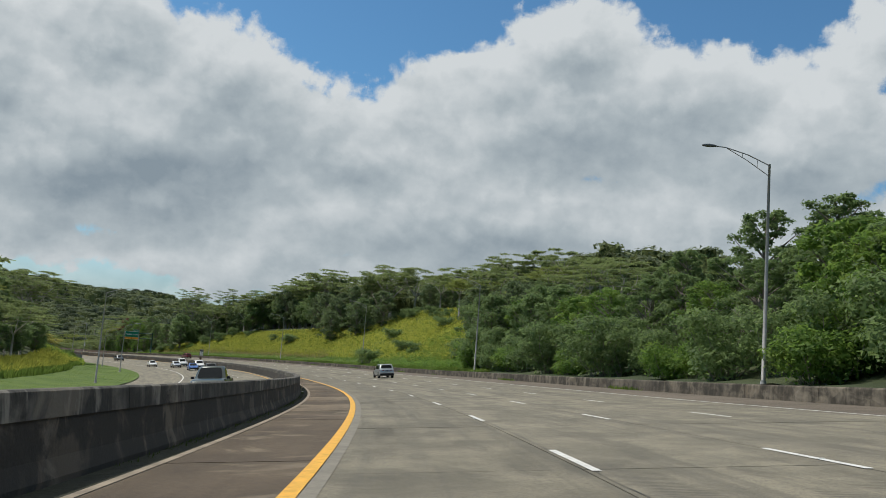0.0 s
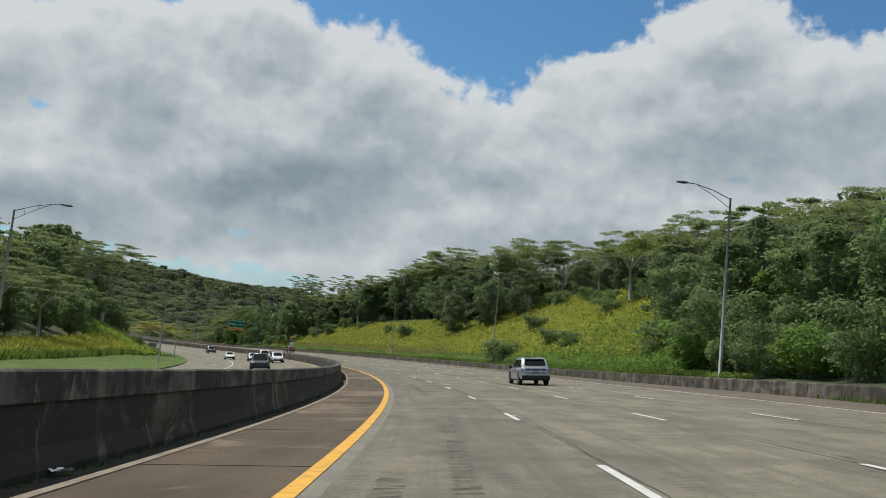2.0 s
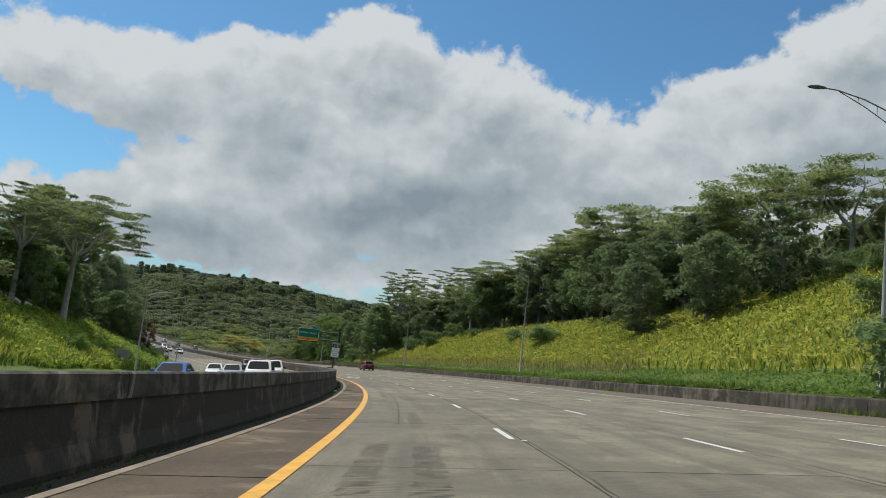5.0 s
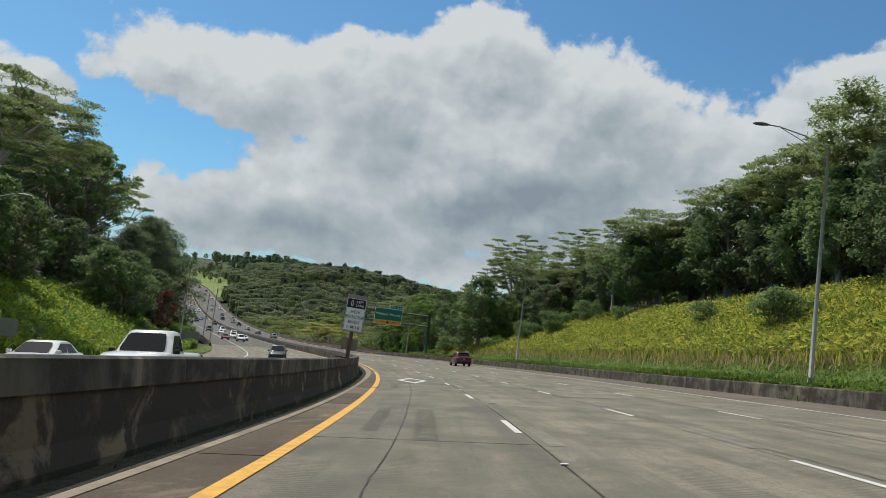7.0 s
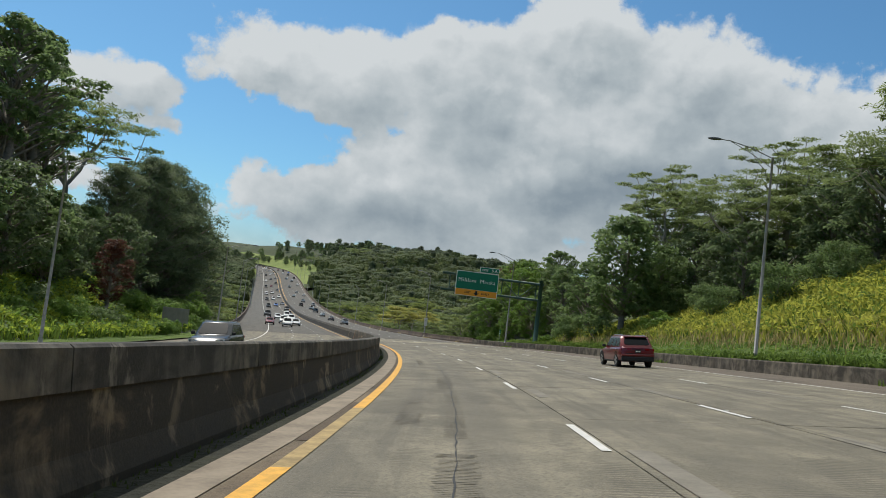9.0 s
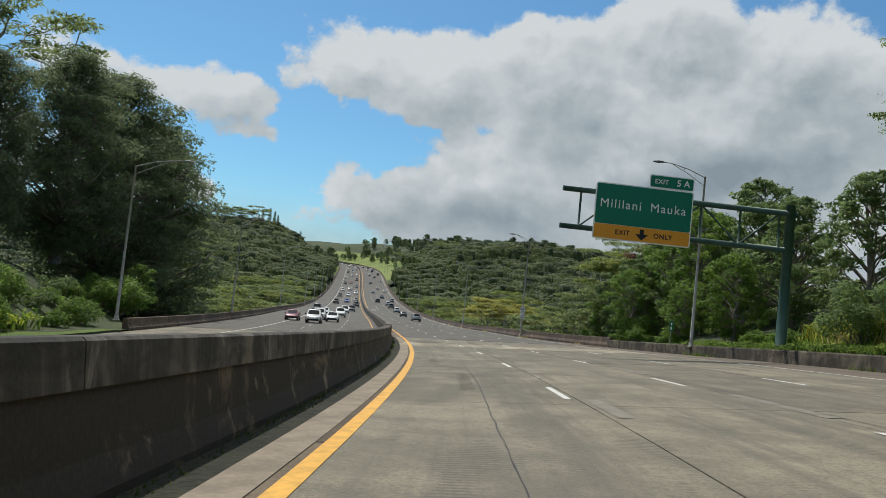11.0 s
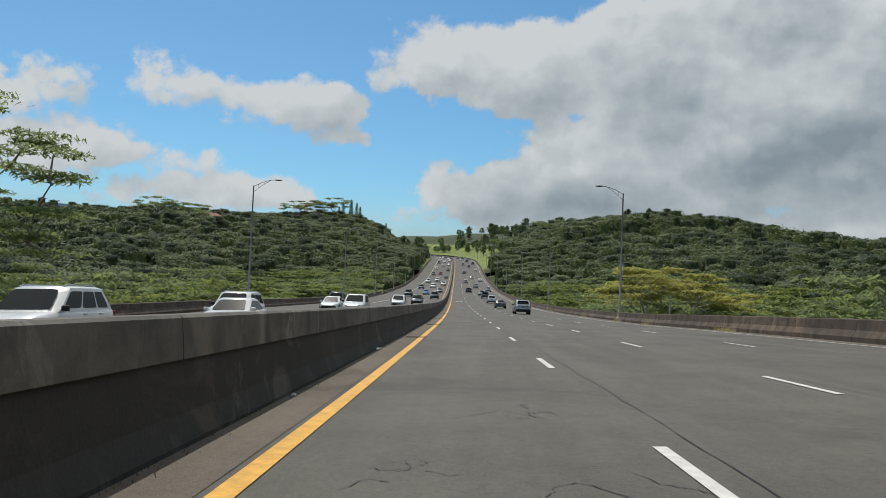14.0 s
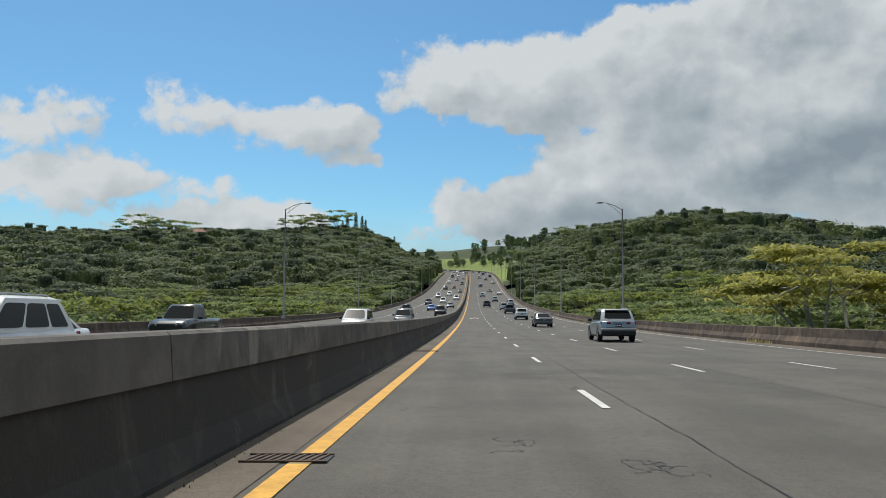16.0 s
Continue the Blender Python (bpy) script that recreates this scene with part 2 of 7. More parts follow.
def asphalt(name, dark, light, tint=(1, 1, 1), stain=0.5, dust=0.0):
    """Worn asphalt: pale stone chips, oily lane stains and ragged darker patches."""
    m = Nodes(name)
    grain = m.noise(55, 4, 0.8)
    coarse = m.noise(11, 5, 0.75)
    blot = m.noise(0.35, 7, 0.66)
    spill = m.noise(0.16, 8, 0.7, "Object", (1, 1, 1), 0.6)
    along = m.noise(1.0, 5, 0.62, "UV", (0.06, 0.9, 1))
    f = m.math("ADD", m.math("MULTIPLY", blot, 0.55), m.math("MULTIPLY", along, 0.45))
    c = m.mix(m.ramp(f, 0.36, 0.64), tuple(dark * t for t in tint), tuple(light * t for t in tint))
    c = m.mix(m.ramp(coarse, 0.42, 0.68, 0, 0.45), c, tuple(dark * 0.7 * t for t in tint))
    c = m.mix(m.ramp(grain, 0.42, 0.75, 0, 0.55), c, tuple(light * 1.7 * t for t in tint))
    c = m.mix(m.ramp(spill, 0.57, 0.66, 0, stain), c, tuple(dark * 0.55 * t for t in tint))
    if dust:
        c = m.mix(m.ramp(m.noise(0.45, 7, 0.66, "Object", (1, 1, 1), 0.7), 0.55, 0.66, 0, dust), c, (0.24, 0.195, 0.135))
    m.bump(m.math("ADD", grain, coarse), 0.6, 0.012)
    return m.done(c, 0.85)


def barrier_face(name, base, mould, lo, hi, scars=(2.6, 0.8, 1), most=0.8):
    """Weathered concrete under black mould, with pale scars and runs."""
    m = Nodes(name)
    fine = m.noise(26, 5, 0.7)
    runs = m.noise(1.0, 6, 0.65, "UV", (1.5, 0.25, 1), 0.6)
    blot = m.noise(0.9, 6, 0.6, "Object", (1, 1, 1.6), 0.8)
    f = m.math("ADD", m.math("MULTIPLY", runs, 0.5), m.math("MULTIPLY", blot, 0.5))
    c = m.mix(m.ramp(f, lo, hi), mould, base)
    scar = m.noise(0.5, 6, 0.65, "UV", scars, 1.0)
    c = m.mix(m.ramp(scar, 0.575, 0.66, 0, most), c, tuple(v * 1.5 for v in base))
    rub = m.noise(0.55, 5, 0.66, "UV", (0.9, 1.2, 1), 0.7)          # plaster-like rubbed patches
    c = m.mix(m.ramp(rub, 0.54, 0.66, 0, most * 0.75), c, tuple(v * f for v, f in zip(base, (1.28, 1.2, 1.1))))
    damp = m.noise(0.07, 3, 0.5, "UV", (1, 0.3, 1))
    c = m.mix(m.ramp(damp, 0.45, 0.62, 0, 0.5), c, tuple(v * 0.9 + 0.012 for v in mould))
    c = m.mix(m.ramp(fine, 0.35, 0.8, 0, 0.35), c, tuple(v * 0.5 for v in base))
    m.bump(m.math("ADD", fine, blot), 0.4, 0.02)
    return m.done(c, 0.88)


def leaf(name, dark, light, tip=None, rough=0.55, patch_scale=0.35, shade=0.0):
    m = Nodes(name)
    r = m.random(True)
    patch = m.noise(patch_scale, 4)
    c = m.mix(r, dark, light)
    if tip:
        c = m.mix(m.ramp(patch, 0.52, 0.68, 0, 0.8), c, tip)
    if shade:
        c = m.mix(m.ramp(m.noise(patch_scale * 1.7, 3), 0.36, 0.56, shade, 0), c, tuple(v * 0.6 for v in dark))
    c = m.mix(m.math("MULTIPLY", m.random(), 0.25), c, tuple(v * 0.55 for v in dark))
    m.done(c, rough, 0, 0.18)
    t = m.n.new("ShaderNodeBsdfTranslucent")
    m.l.new(m.mix(0.5, c, tuple(min(1, v * 1.8) for v in light)), t.inputs[0])
    s = m.n.new("ShaderNodeMixShader")
    s.inputs[0].default_value = 0.5
    m.l.new(m.bsdf.outputs[0], s.inputs[1])
    m.l.new(t.outputs[0], s.inputs[2])
    m.l.new(s.outputs[0], m.n["Material Output"].inputs[0])
    return m.mat


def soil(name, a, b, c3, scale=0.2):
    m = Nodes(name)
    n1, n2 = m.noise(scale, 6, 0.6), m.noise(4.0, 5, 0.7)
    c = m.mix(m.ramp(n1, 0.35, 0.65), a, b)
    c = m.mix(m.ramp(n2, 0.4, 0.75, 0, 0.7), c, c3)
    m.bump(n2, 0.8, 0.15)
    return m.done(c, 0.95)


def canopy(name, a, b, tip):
    """Dull green under the outer sprays, blotched light and dark, with inner shade in the colour."""
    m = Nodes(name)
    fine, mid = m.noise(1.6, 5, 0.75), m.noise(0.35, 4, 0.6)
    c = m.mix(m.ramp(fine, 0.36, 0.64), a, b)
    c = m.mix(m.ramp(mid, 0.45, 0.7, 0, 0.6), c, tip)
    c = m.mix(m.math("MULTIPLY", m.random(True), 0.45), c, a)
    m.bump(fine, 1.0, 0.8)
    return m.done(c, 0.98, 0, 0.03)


M_HULL_SHADE = canopy("hull_shade_green", (0.030, 0.045, 0.018), (0.135, 0.165, 0.062), (0.20, 0.215, 0.075))
M_HULL_SHADE_D = canopy("dark_hull_shade_green", (0.022, 0.034, 0.018), (0.085, 0.110, 0.052), (0.12, 0.14, 0.06))
M_CONC = concrete_road("road_concrete", 0.70)
M_CONC_D = concrete_road("worn_road_concrete", 0.56)
M_PALE = concrete_road("pale_slab", 1.0, 0.25)
M_SHOULDER = asphalt("shoulder_asphalt", 0.036, 0.082, (1.36, 1.0, 0.64), 0.6, 0.55)
M_BRIDGE = asphalt("bridge_asphalt", 0.066, 0.115, (1.07, 1.0, 0.84), 0.35)
M_DIRT = asphalt("dusty_shoulder", 0.075, 0.14, (1.16, 0.95, 0.72))
M_CURB = plain("gutter_concrete", (0.24, 0.20, 0.15), 0.85, 0, 0.3, 1.5, 0.3)
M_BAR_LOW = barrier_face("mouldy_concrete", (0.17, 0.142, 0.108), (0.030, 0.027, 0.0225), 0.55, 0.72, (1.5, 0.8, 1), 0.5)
M_BAR_TOP = barrier_face("weathered_concrete", (0.20, 0.185, 0.155), (0.030, 0.029, 0.026), 0.44, 0.66)
M_BAR_RIGHT = barrier_face("stained_concrete", (0.235, 0.20, 0.15), (0.04, 0.034, 0.025), 0.42, 0.66, (1.2, 1.0, 1), 0.3)
M_BAR_BRIDGE = barrier_face("brown_concrete", (0.17, 0.125, 0.09), (0.045, 0.033, 0.025), 0.36, 0.66)
M_GUTTER_BLACK = soil("gutter_black", (0.018, 0.020, 0.013), (0.03, 0.032, 0.018), (0.05, 0.05, 0.035), 0.8)
M_BAR_GREY = barrier_face("grey_concrete_cap", (0.20, 0.185, 0.16), (0.085, 0.078, 0.068), 0.36, 0.66)
M_RUST = plain("brown_patch", (0.22, 0.13, 0.08), 0.85, 0, 0.25, 5, 0.2)
M_YELLOW = plain("yellow_paint", (0.68, 0.36, 0.04), 0.6, 0, 0.22, 5)
M_WHITE = plain("white_paint", (0.62, 0.61, 0.57), 0.6, 0, 0.15, 5)
M_GHOST = plain("ground_off_paint", (0.195, 0.178, 0.142), 0.8, 0, 0.2, 2, 0.3)
M_SEAL = plain("sealant_and_pit_shade", (0.02, 0.02, 0.02), 0.6)
M_GALV = plain("galvanised_steel", (0.30, 0.295, 0.28), 0.62, 0.15, 0.2, 3)
M_LAMP = plain("lamp_head_grey", (0.14, 0.15, 0.16), 0.5, 0.3)
M_GREEN_STEEL = plain("green_painted_steel", (0.035, 0.085, 0.065), 0.5, 0.1, 0.2, 2)
M_SIGN_GREEN = plain("sign_green", (0.005, 0.16, 0.095), 0.45, 0, 0.05, 1)
M_SIGN_ORANGE = plain("sign_amber", (0.72, 0.31, 0.03), 0.45, 0, 0.05, 1)
M_SIGN_WHITE = plain("sign_white", (0.78, 0.78, 0.74), 0.5, 0, 0.05, 1)
M_SIGN_BLACK = plain("sign_black", (0.012, 0.013, 0.016), 0.5, 0, 0.1, 1)
M_SIGN_BACK = plain("sign_back", (0.26, 0.25, 0.22), 0.6, 0.2, 0.15, 2)
M_RUST_STEEL = plain("rusty_steel", (0.13, 0.085, 0.06), 0.8, 0.2, 0.3, 6, 0.3)
M_BARK = plain("grey_bark", (0.23, 0.20, 0.165), 0.9, 0, 0.3, 3, 0.6)
M_BARK_PALE = plain("pale_bark", (0.36, 0.33, 0.28), 0.9, 0, 0.25, 3, 0.6)
M_ALBIZIA = leaf("feathery_leaf", (0.102, 0.134, 0.055), (0.228, 0.282, 0.106), (0.282, 0.312, 0.108))
M_ALBIZIA_Y = leaf("feathery_leaf_yellow", (0.084, 0.118, 0.034), (0.216, 0.258, 0.066), (0.324, 0.312, 0.084))
M_ALBIZIA_TIP = leaf("feathery_leaf_flowering", (0.17, 0.18, 0.05), (0.38, 0.37, 0.10), (0.50, 0.45, 0.13))
M_BROAD = leaf("broad_leaf", (0.077, 0.122, 0.047), (0.191, 0.267, 0.101), (0.237, 0.299, 0.103))
M_DARK = leaf("dark_leaf", (0.070, 0.102, 0.050), (0.162, 0.216, 0.094))
M_VINE = leaf("vine_leaf", (0.072, 0.099, 0.060), (0.188, 0.237, 0.117))
M_BRIGHT = leaf("bright_leaf", (0.06, 0.115, 0.026), (0.18, 0.285, 0.058), (0.26, 0.325, 0.062))
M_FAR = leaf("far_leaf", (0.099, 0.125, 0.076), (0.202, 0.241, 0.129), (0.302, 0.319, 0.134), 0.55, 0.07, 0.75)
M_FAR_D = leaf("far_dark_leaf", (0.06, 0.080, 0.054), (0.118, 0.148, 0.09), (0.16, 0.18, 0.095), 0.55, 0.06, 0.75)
M_RED = leaf("reddish_leaf", (0.06, 0.028, 0.02), (0.16, 0.07, 0.045))
M_GRASS_Y = leaf("yellow_grass", (0.17, 0.21, 0.035), (0.43, 0.43, 0.08), (0.50, 0.46, 0.10), 0.7)
M_GRASS_G = leaf("green_grass", (0.05, 0.095, 0.018), (0.145, 0.215, 0.045), (0.19, 0.24, 0.05), 0.7)
M_STRAW = leaf("dry_grass", (0.22, 0.18, 0.075), (0.45, 0.38, 0.19), None, 0.8)
M_LAWN = soil("mown_grass", (0.075, 0.125, 0.022), (0.12, 0.175, 0.032), (0.05, 0.09, 0.018))
M_SOIL = soil("wooded_ground", (0.045, 0.062, 0.026), (0.075, 0.092, 0.036), (0.035, 0.042, 0.022), 0.05)
M_HILL_GRASS = soil("hill_grass", (0.16, 0.21, 0.05), (0.22, 0.26, 0.07), (0.10, 0.15, 0.03), 0.03)
M_SLOPE = soil("slope_grass", (0.19, 0.22, 0.035), (0.30, 0.30, 0.05), (0.13, 0.17, 0.03), 0.12)
M_SHOULDER_TAN = asphalt("worn_shoulder", 0.055, 0.15, (1.30, 1.0, 0.66), 0.8, 0.75)
M_BAR_END = barrier_face("scarred_concrete", (0.22, 0.175, 0.115), (0.034, 0.030, 0.024), 0.52, 0.68, (1.3, 1.3, 1), 0.9)
M_BAR_END_TOP = barrier_face("scarred_concrete_cap", (0.22, 0.185, 0.145), (0.05, 0.045, 0.036), 0.46, 0.66)
M_ROOF = plain("red_roof", (0.24, 0.10, 0.07), 0.8, 0, 0.2, 1)
M_HOUSE = plain("cream_wall", (0.55, 0.48, 0.40), 0.8, 0, 0.1, 1)
M_EARTH = soil("bare_red_earth", (0.24, 0.13, 0.075), (0.30, 0.17, 0.10), (0.16, 0.10, 0.06), 0.3)
M_POLE = plain("weathered_pole", (0.17, 0.14, 0.11), 0.9, 0, 0.2, 3)
M_HAZED_RIDGE = plain("hazed_ridge", (0.24, 0.32, 0.39), 0.95, 0, 0.12, 0.01)
M_STONE = plain("grey_stone", (0.42, 0.41, 0.38), 0.9, 0, 0.25, 4, 0.6)
M_PAPER = plain("white_litter", (0.75, 0.75, 0.72), 0.7, 0, 0.1, 6)
M_CASUARINA = leaf("casuarina_needle", (0.075, 0.092, 0.056), (0.145, 0.168, 0.10))
M_GRASS_V = leaf("verge_blade", (0.07, 0.12, 0.022), (0.165, 0.245, 0.05), (0.22, 0.27, 0.06), 0.7)
M_WEED = leaf("gutter_weed", (0.03, 0.045, 0.014), (0.08, 0.11, 0.03), None, 0.8)
M_GRASS_YG = leaf("lush_grass", (0.15, 0.22, 0.025), (0.36, 0.44, 0.06), (0.50, 0.48, 0.08), 0.7)
M_BOARD = plain("weathered_board", (0.26, 0.20, 0.13), 0.85, 0, 0.25, 3, 0.3)
M_GROOVE = plain("groove_shadow", (0.15, 0.137, 0.108), 0.9, 0, 0.25, 3)
M_BAR_DECK = barrier_face("sooty_concrete", (0.14, 0.124, 0.103), (0.039, 0.0355, 0.031), 0.56, 0.74, (0.9, 0.9, 1), 0.35)
M_BAR_MID = barrier_face("blotched_concrete", (0.20, 0.16, 0.11), (0.030, 0.027, 0.022), 0.54, 0.70, (1.1, 1.2, 1), 0.85)

# ---------------------------------------------------------------- building helpers


def part(name, bm, material, parent, label=""):
    """Links a bmesh as one mesh object, a part of parent."""
    me = bpy.data.meshes.new(name)
    bm.to_mesh(me)
    bm.free()
    me.materials.append(material)
    ob = new(name, me)
    ob.parent = parent
    if label:
        ob["label"] = label
    return ob


def mesh_part(name, verts, faces, material, parent=None, label="", uvs=None, smooth=False):
    me = bpy.data.meshes.new(name)
    me.from_pydata([tuple(v) for v in verts], [], [tuple(f) for f in faces])
    for m in material if isinstance(material, (list, tuple)) else [material]:
        me.materials.append(m)
    if uvs is not None:
        lay = me.uv_layers.new(name="UVMap")
        idx = np.empty(len(me.loops), int)
        me.loops.foreach_get("vertex_index", idx)
        lay.data.foreach_set("uv", np.asarray(uvs, float)[idx].ravel())
    if smooth:
        me.polygons.foreach_set("use_smooth", [True] * len(me.polygons))
    ob = new(name, me)
    if parent:
        ob.parent = parent
    if label:
        ob["label"] = label
    return ob


def structure(ob, label, category):
    return tagged(ob, label, category, "", "structure")


def box(bm, x0, x1, y0, y1, z0, z1, bevel=0.0, m=None):
    vs = [bm.verts.new(p) for p in ((x0, y0, z0), (x1, y0, z0), (x1, y1, z0), (x0, y1, z0), (x0, y0, z1), (x1, y0, z1), (x1, y1, z1), (x0, y1, z1))]
    fs = [bm.faces.new([vs[i] for i in f]) for f in ((3, 2, 1, 0), (4, 5, 6, 7), (0, 1, 5, 4), (1, 2, 6, 5), (2, 3, 7, 6), (3, 0, 4, 7))]
    if bevel:
        es = list({e for f in fs for e in f.edges})
        bmesh.ops.bevel(bm, geom=es, offset=bevel, segments=2, affect="EDGES", profile=0.5)
    if m is not None:
        bmesh.ops.transform(bm, matrix=m, verts=[v for v in bm.verts if v.is_valid])
    return bm


def tube(bm, pts, radii, sides=8, cap=True):
    """A tapered tube along points."""
    rings = []
    for i, p in enumerate(pts):
        p = Vector(p)
        d = (Vector(pts[min(i + 1, len(pts) - 1)]) - Vector(pts[max(i - 1, 0)])).normalized()
        side = d.cross(Vector((0, 0, 1)) if abs(d.z) < 0.95 else Vector((1, 0, 0))).normalized()
        up = side.cross(d)
        rings.append([bm.verts.new(p + radii[i] * (side * math.cos(2 * math.pi * k / sides) + up * math.sin(2 * math.pi * k / sides))) for k in range(sides)])
    for a, b in zip(rings, rings[1:]):
        for k in range(sides):
            f = bm.faces.new((a[k], a[(k + 1) % sides], b[(k + 1) % sides], b[k]))
            f.smooth = True
    if cap:
        bm.faces.new(rings[0])
        bm.faces.new(list(reversed(rings[-1])))
    return bm


# ---------------------------------------------------------------- the road's line
# station, heading (degrees left of +y), height and bank (degrees, right side up) along the yellow line
KNOTS = [(-90, -7.0, 3.3, 4.6), (-30, -1.8, 1.15, 5.0), (0, 1.28, 0.04, 5.08), (30, 4.8, -1.15, 4.61), (60, 9.01, -2.37, 4.89), (90, 12.73, -3.49, 5.2), (120, 16.46, -4.48, 4.95),
         (150, 20.25, -5.39, 4.88), (180, 23.9, -6.34, 4.85), (210, 27.24, -7.36, 4.98), (240, 30.41, -8.4, 5.09), (270, 33.61, -9.4, 4.91),
         (300, 36.98, -10.41, 4.63), (330, 40.46, -11.42, 4.3), (360, 43.39, -12.33, 3.1), (390, 44.36, -13.02, 2.28), (420, 44.4, -13.5, 1.55),
         (450, 44.92, -14.03, 0.35), (500, 45.1, -14.6, 0), (560, 45.1, -14.7, 0), (625, 45.1, -13.8, 0), (700, 45.0, -11.8, 0), (788, 45.0, -7.6, 0),
         (860, 45.0, -2.6, 0), (925, 45.1, 3.0, 0), (1025, 45.6, 9.5, 0), (1125, 48.5, 15.0, 0), (1200, 56.0, 19.0, 0), (1300, 68.0, 24.0, 0), (1420, 80.0, 29.0, 0)]
KS, KH, KZ, KB = (np.array(c, float) for c in zip(*KNOTS))
STEP = 2.0
SG = np.arange(-90.0, 1420.0, STEP)
HG = np.radians(np.interp(SG, KS, KH))
kern = np.ones(11) / 11
HG = np.convolve(np.pad(HG, 5, mode="edge"), kern, "valid")
ZG = np.convolve(np.pad(np.interp(SG, KS, KZ), 12, mode="reflect", reflect_type="odd"), np.ones(25) / 25, "valid")
BG = np.convolve(np.pad(np.interp(SG, KS, np.tan(np.radians(KB))), 5, mode="edge"), kern, "valid")
XG = np.concatenate([[0], np.cumsum(-np.sin((HG[1:] + HG[:-1]) / 2) * STEP)])
YG = np.concatenate([[0], np.cumsum(np.cos((HG[1:] + HG[:-1]) / 2) * STEP)])
i0 = int(round(90.0 / STEP))
XG, YG = XG - XG[i0] - 1.355, YG - YG[i0] - 0.02

BRIDGE = (364.5, 905.0)


def on_road(s, d, up=0.0):
    """World points at station s, d metres right of the yellow line, up metres over the banked surface."""
    s, d = np.broadcast_arrays(np.asarray(s, float), np.asarray(d, float))
    h = np.interp(s, SG, HG)
    return np.stack([np.interp(s, SG, XG) + d * np.cos(h), np.interp(s, SG, YG) + d * np.sin(h),
                     np.interp(s, SG, ZG) + np.clip(d, -24, 21) * np.interp(s, SG, BG) + up], -1)


def frame_at(s, d, up=0.0, turn=0.0, level=True):
    """A matrix at a place on the road: y ahead, x right."""
    p = on_road(s, d, up)
    h = math.degrees(float(np.interp(s, SG, HG)))
    lean = 0.0 if level else -math.degrees(math.atan(float(np.interp(s, SG, BG))))
    grade = 0.0 if level else math.degrees(math.atan((float(np.interp(s + 2, SG, ZG)) - float(np.interp(s - 2, SG, ZG))) / 4))
    return pose(*(float(v) for v in p), 0, 0, h + turn) @ pose(0, 0, 0, grade, lean, 0)


def ribbon(name, s0, s1, d0, d1, up, material, parent=None, step=4.0, thick=0.0, label=""):
    """A strip that follows the road between two offsets (numbers or functions of s)."""
    n = max(2, int(math.ceil((s1 - s0) / step)) + 1)
    s = np.linspace(s0, s1, n)
    a = d0(s) if callable(d0) else np.full(n, d0)
    b = d1(s) if callable(d1) else np.full(n, d1)
    cols = max(1, int(np.max(np.abs(b - a)) / 4.0))
    v, uv = [], []
    for k in range(cols + 1):
        d = a + (b - a) * k / cols
        v.append(on_road(s, d, up))
        uv.append(np.stack([s, d], -1))
    f = [(k * n + i, (k + 1) * n + i, (k + 1) * n + i + 1, k * n + i + 1) for k in range(cols) for i in range(n - 1)]
    v, uv = np.concatenate(v), np.concatenate(uv)
    if thick:
        m = len(v)
        v = np.concatenate([v, v - (0, 0, thick)])
        uv = np.concatenate([uv, uv])
        last = cols * n
        f += [(i, i + 1, m + i + 1, m + i) for i in range(n - 1)] + [(last + i + 1, last + i, m + last + i, m + last + i + 1) for i in range(n - 1)]
        f += [(k * n, m + k * n, m + (k + 1) * n, (k + 1) * n) for k in range(cols)] + [(k * n + n - 1, (k + 1) * n + n - 1, m + (k + 1) * n + n - 1, m + k * n + n - 1) for k in range(cols)]
    return mesh_part(name, v, f, material, parent, label, uv, True if not thick else False)


def extrude(name, s0, s1, section, material, parent=None, step=3.0, label="", shift=None):
    """Sweeps a closed section [(d, up)] along the road; shift(s) moves it sideways."""
    n = max(2, int(math.ceil((s1 - s0) / step)) + 1)
    s = np.linspace(s0, s1, n)
    sh = shift(s) if shift else np.zeros(n)
    m = len(section)
    v = np.stack([on_road(s, d + sh, u) for d, u in section], 1).reshape(-1, 3)
    run = np.concatenate([[0], np.cumsum([math.dist(section[i], section[i + 1]) for i in range(m - 1)])])
    uv = np.stack([np.repeat(s, m), np.tile(run, n)], -1)
    f = [(i * m + k, i * m + (k + 1) % m, (i + 1) * m + (k + 1) % m, (i + 1) * m + k) for i in range(n - 1) for k in range(m)]
    f += [tuple(range(m - 1, -1, -1)), tuple((n - 1) * m + k for k in range(m))]
    return mesh_part(name, v, f, material, parent, label, uv)


def foot(s):
    """Offset of the median barrier's foot from the yellow line."""
    return np.interp(s, [-90, 0, 30, 115, 170, 205, 245, 345, 372, 450], [-3.15, -3.15, -3.0, -2.75, -2.0, -1.5, -1.22, -1.15, -0.9, -0.82])


def gutter(s):
    return np.interp(s, [-90, 0, 115, 170, 205, 245, 345], [-2.5, -2.48, -2.4, -1.5, -1.0, -0.72, -0.62])


def right_wall(s):
    return np.interp(s, [-90, 300, 345, 366, 395, 459, 518, 1400], [18.9, 18.9, 18.4, 17.9, 16.0, 16.85, 16.65, 16.8])


def left_edge(s):
    return np.interp(s, [-90, 200, 300, 350, 372, 1400], [-21.5, -21.5, -20.0, -19.3, -19.2, -19.2])


# ---------------------------------------------------------------- ground


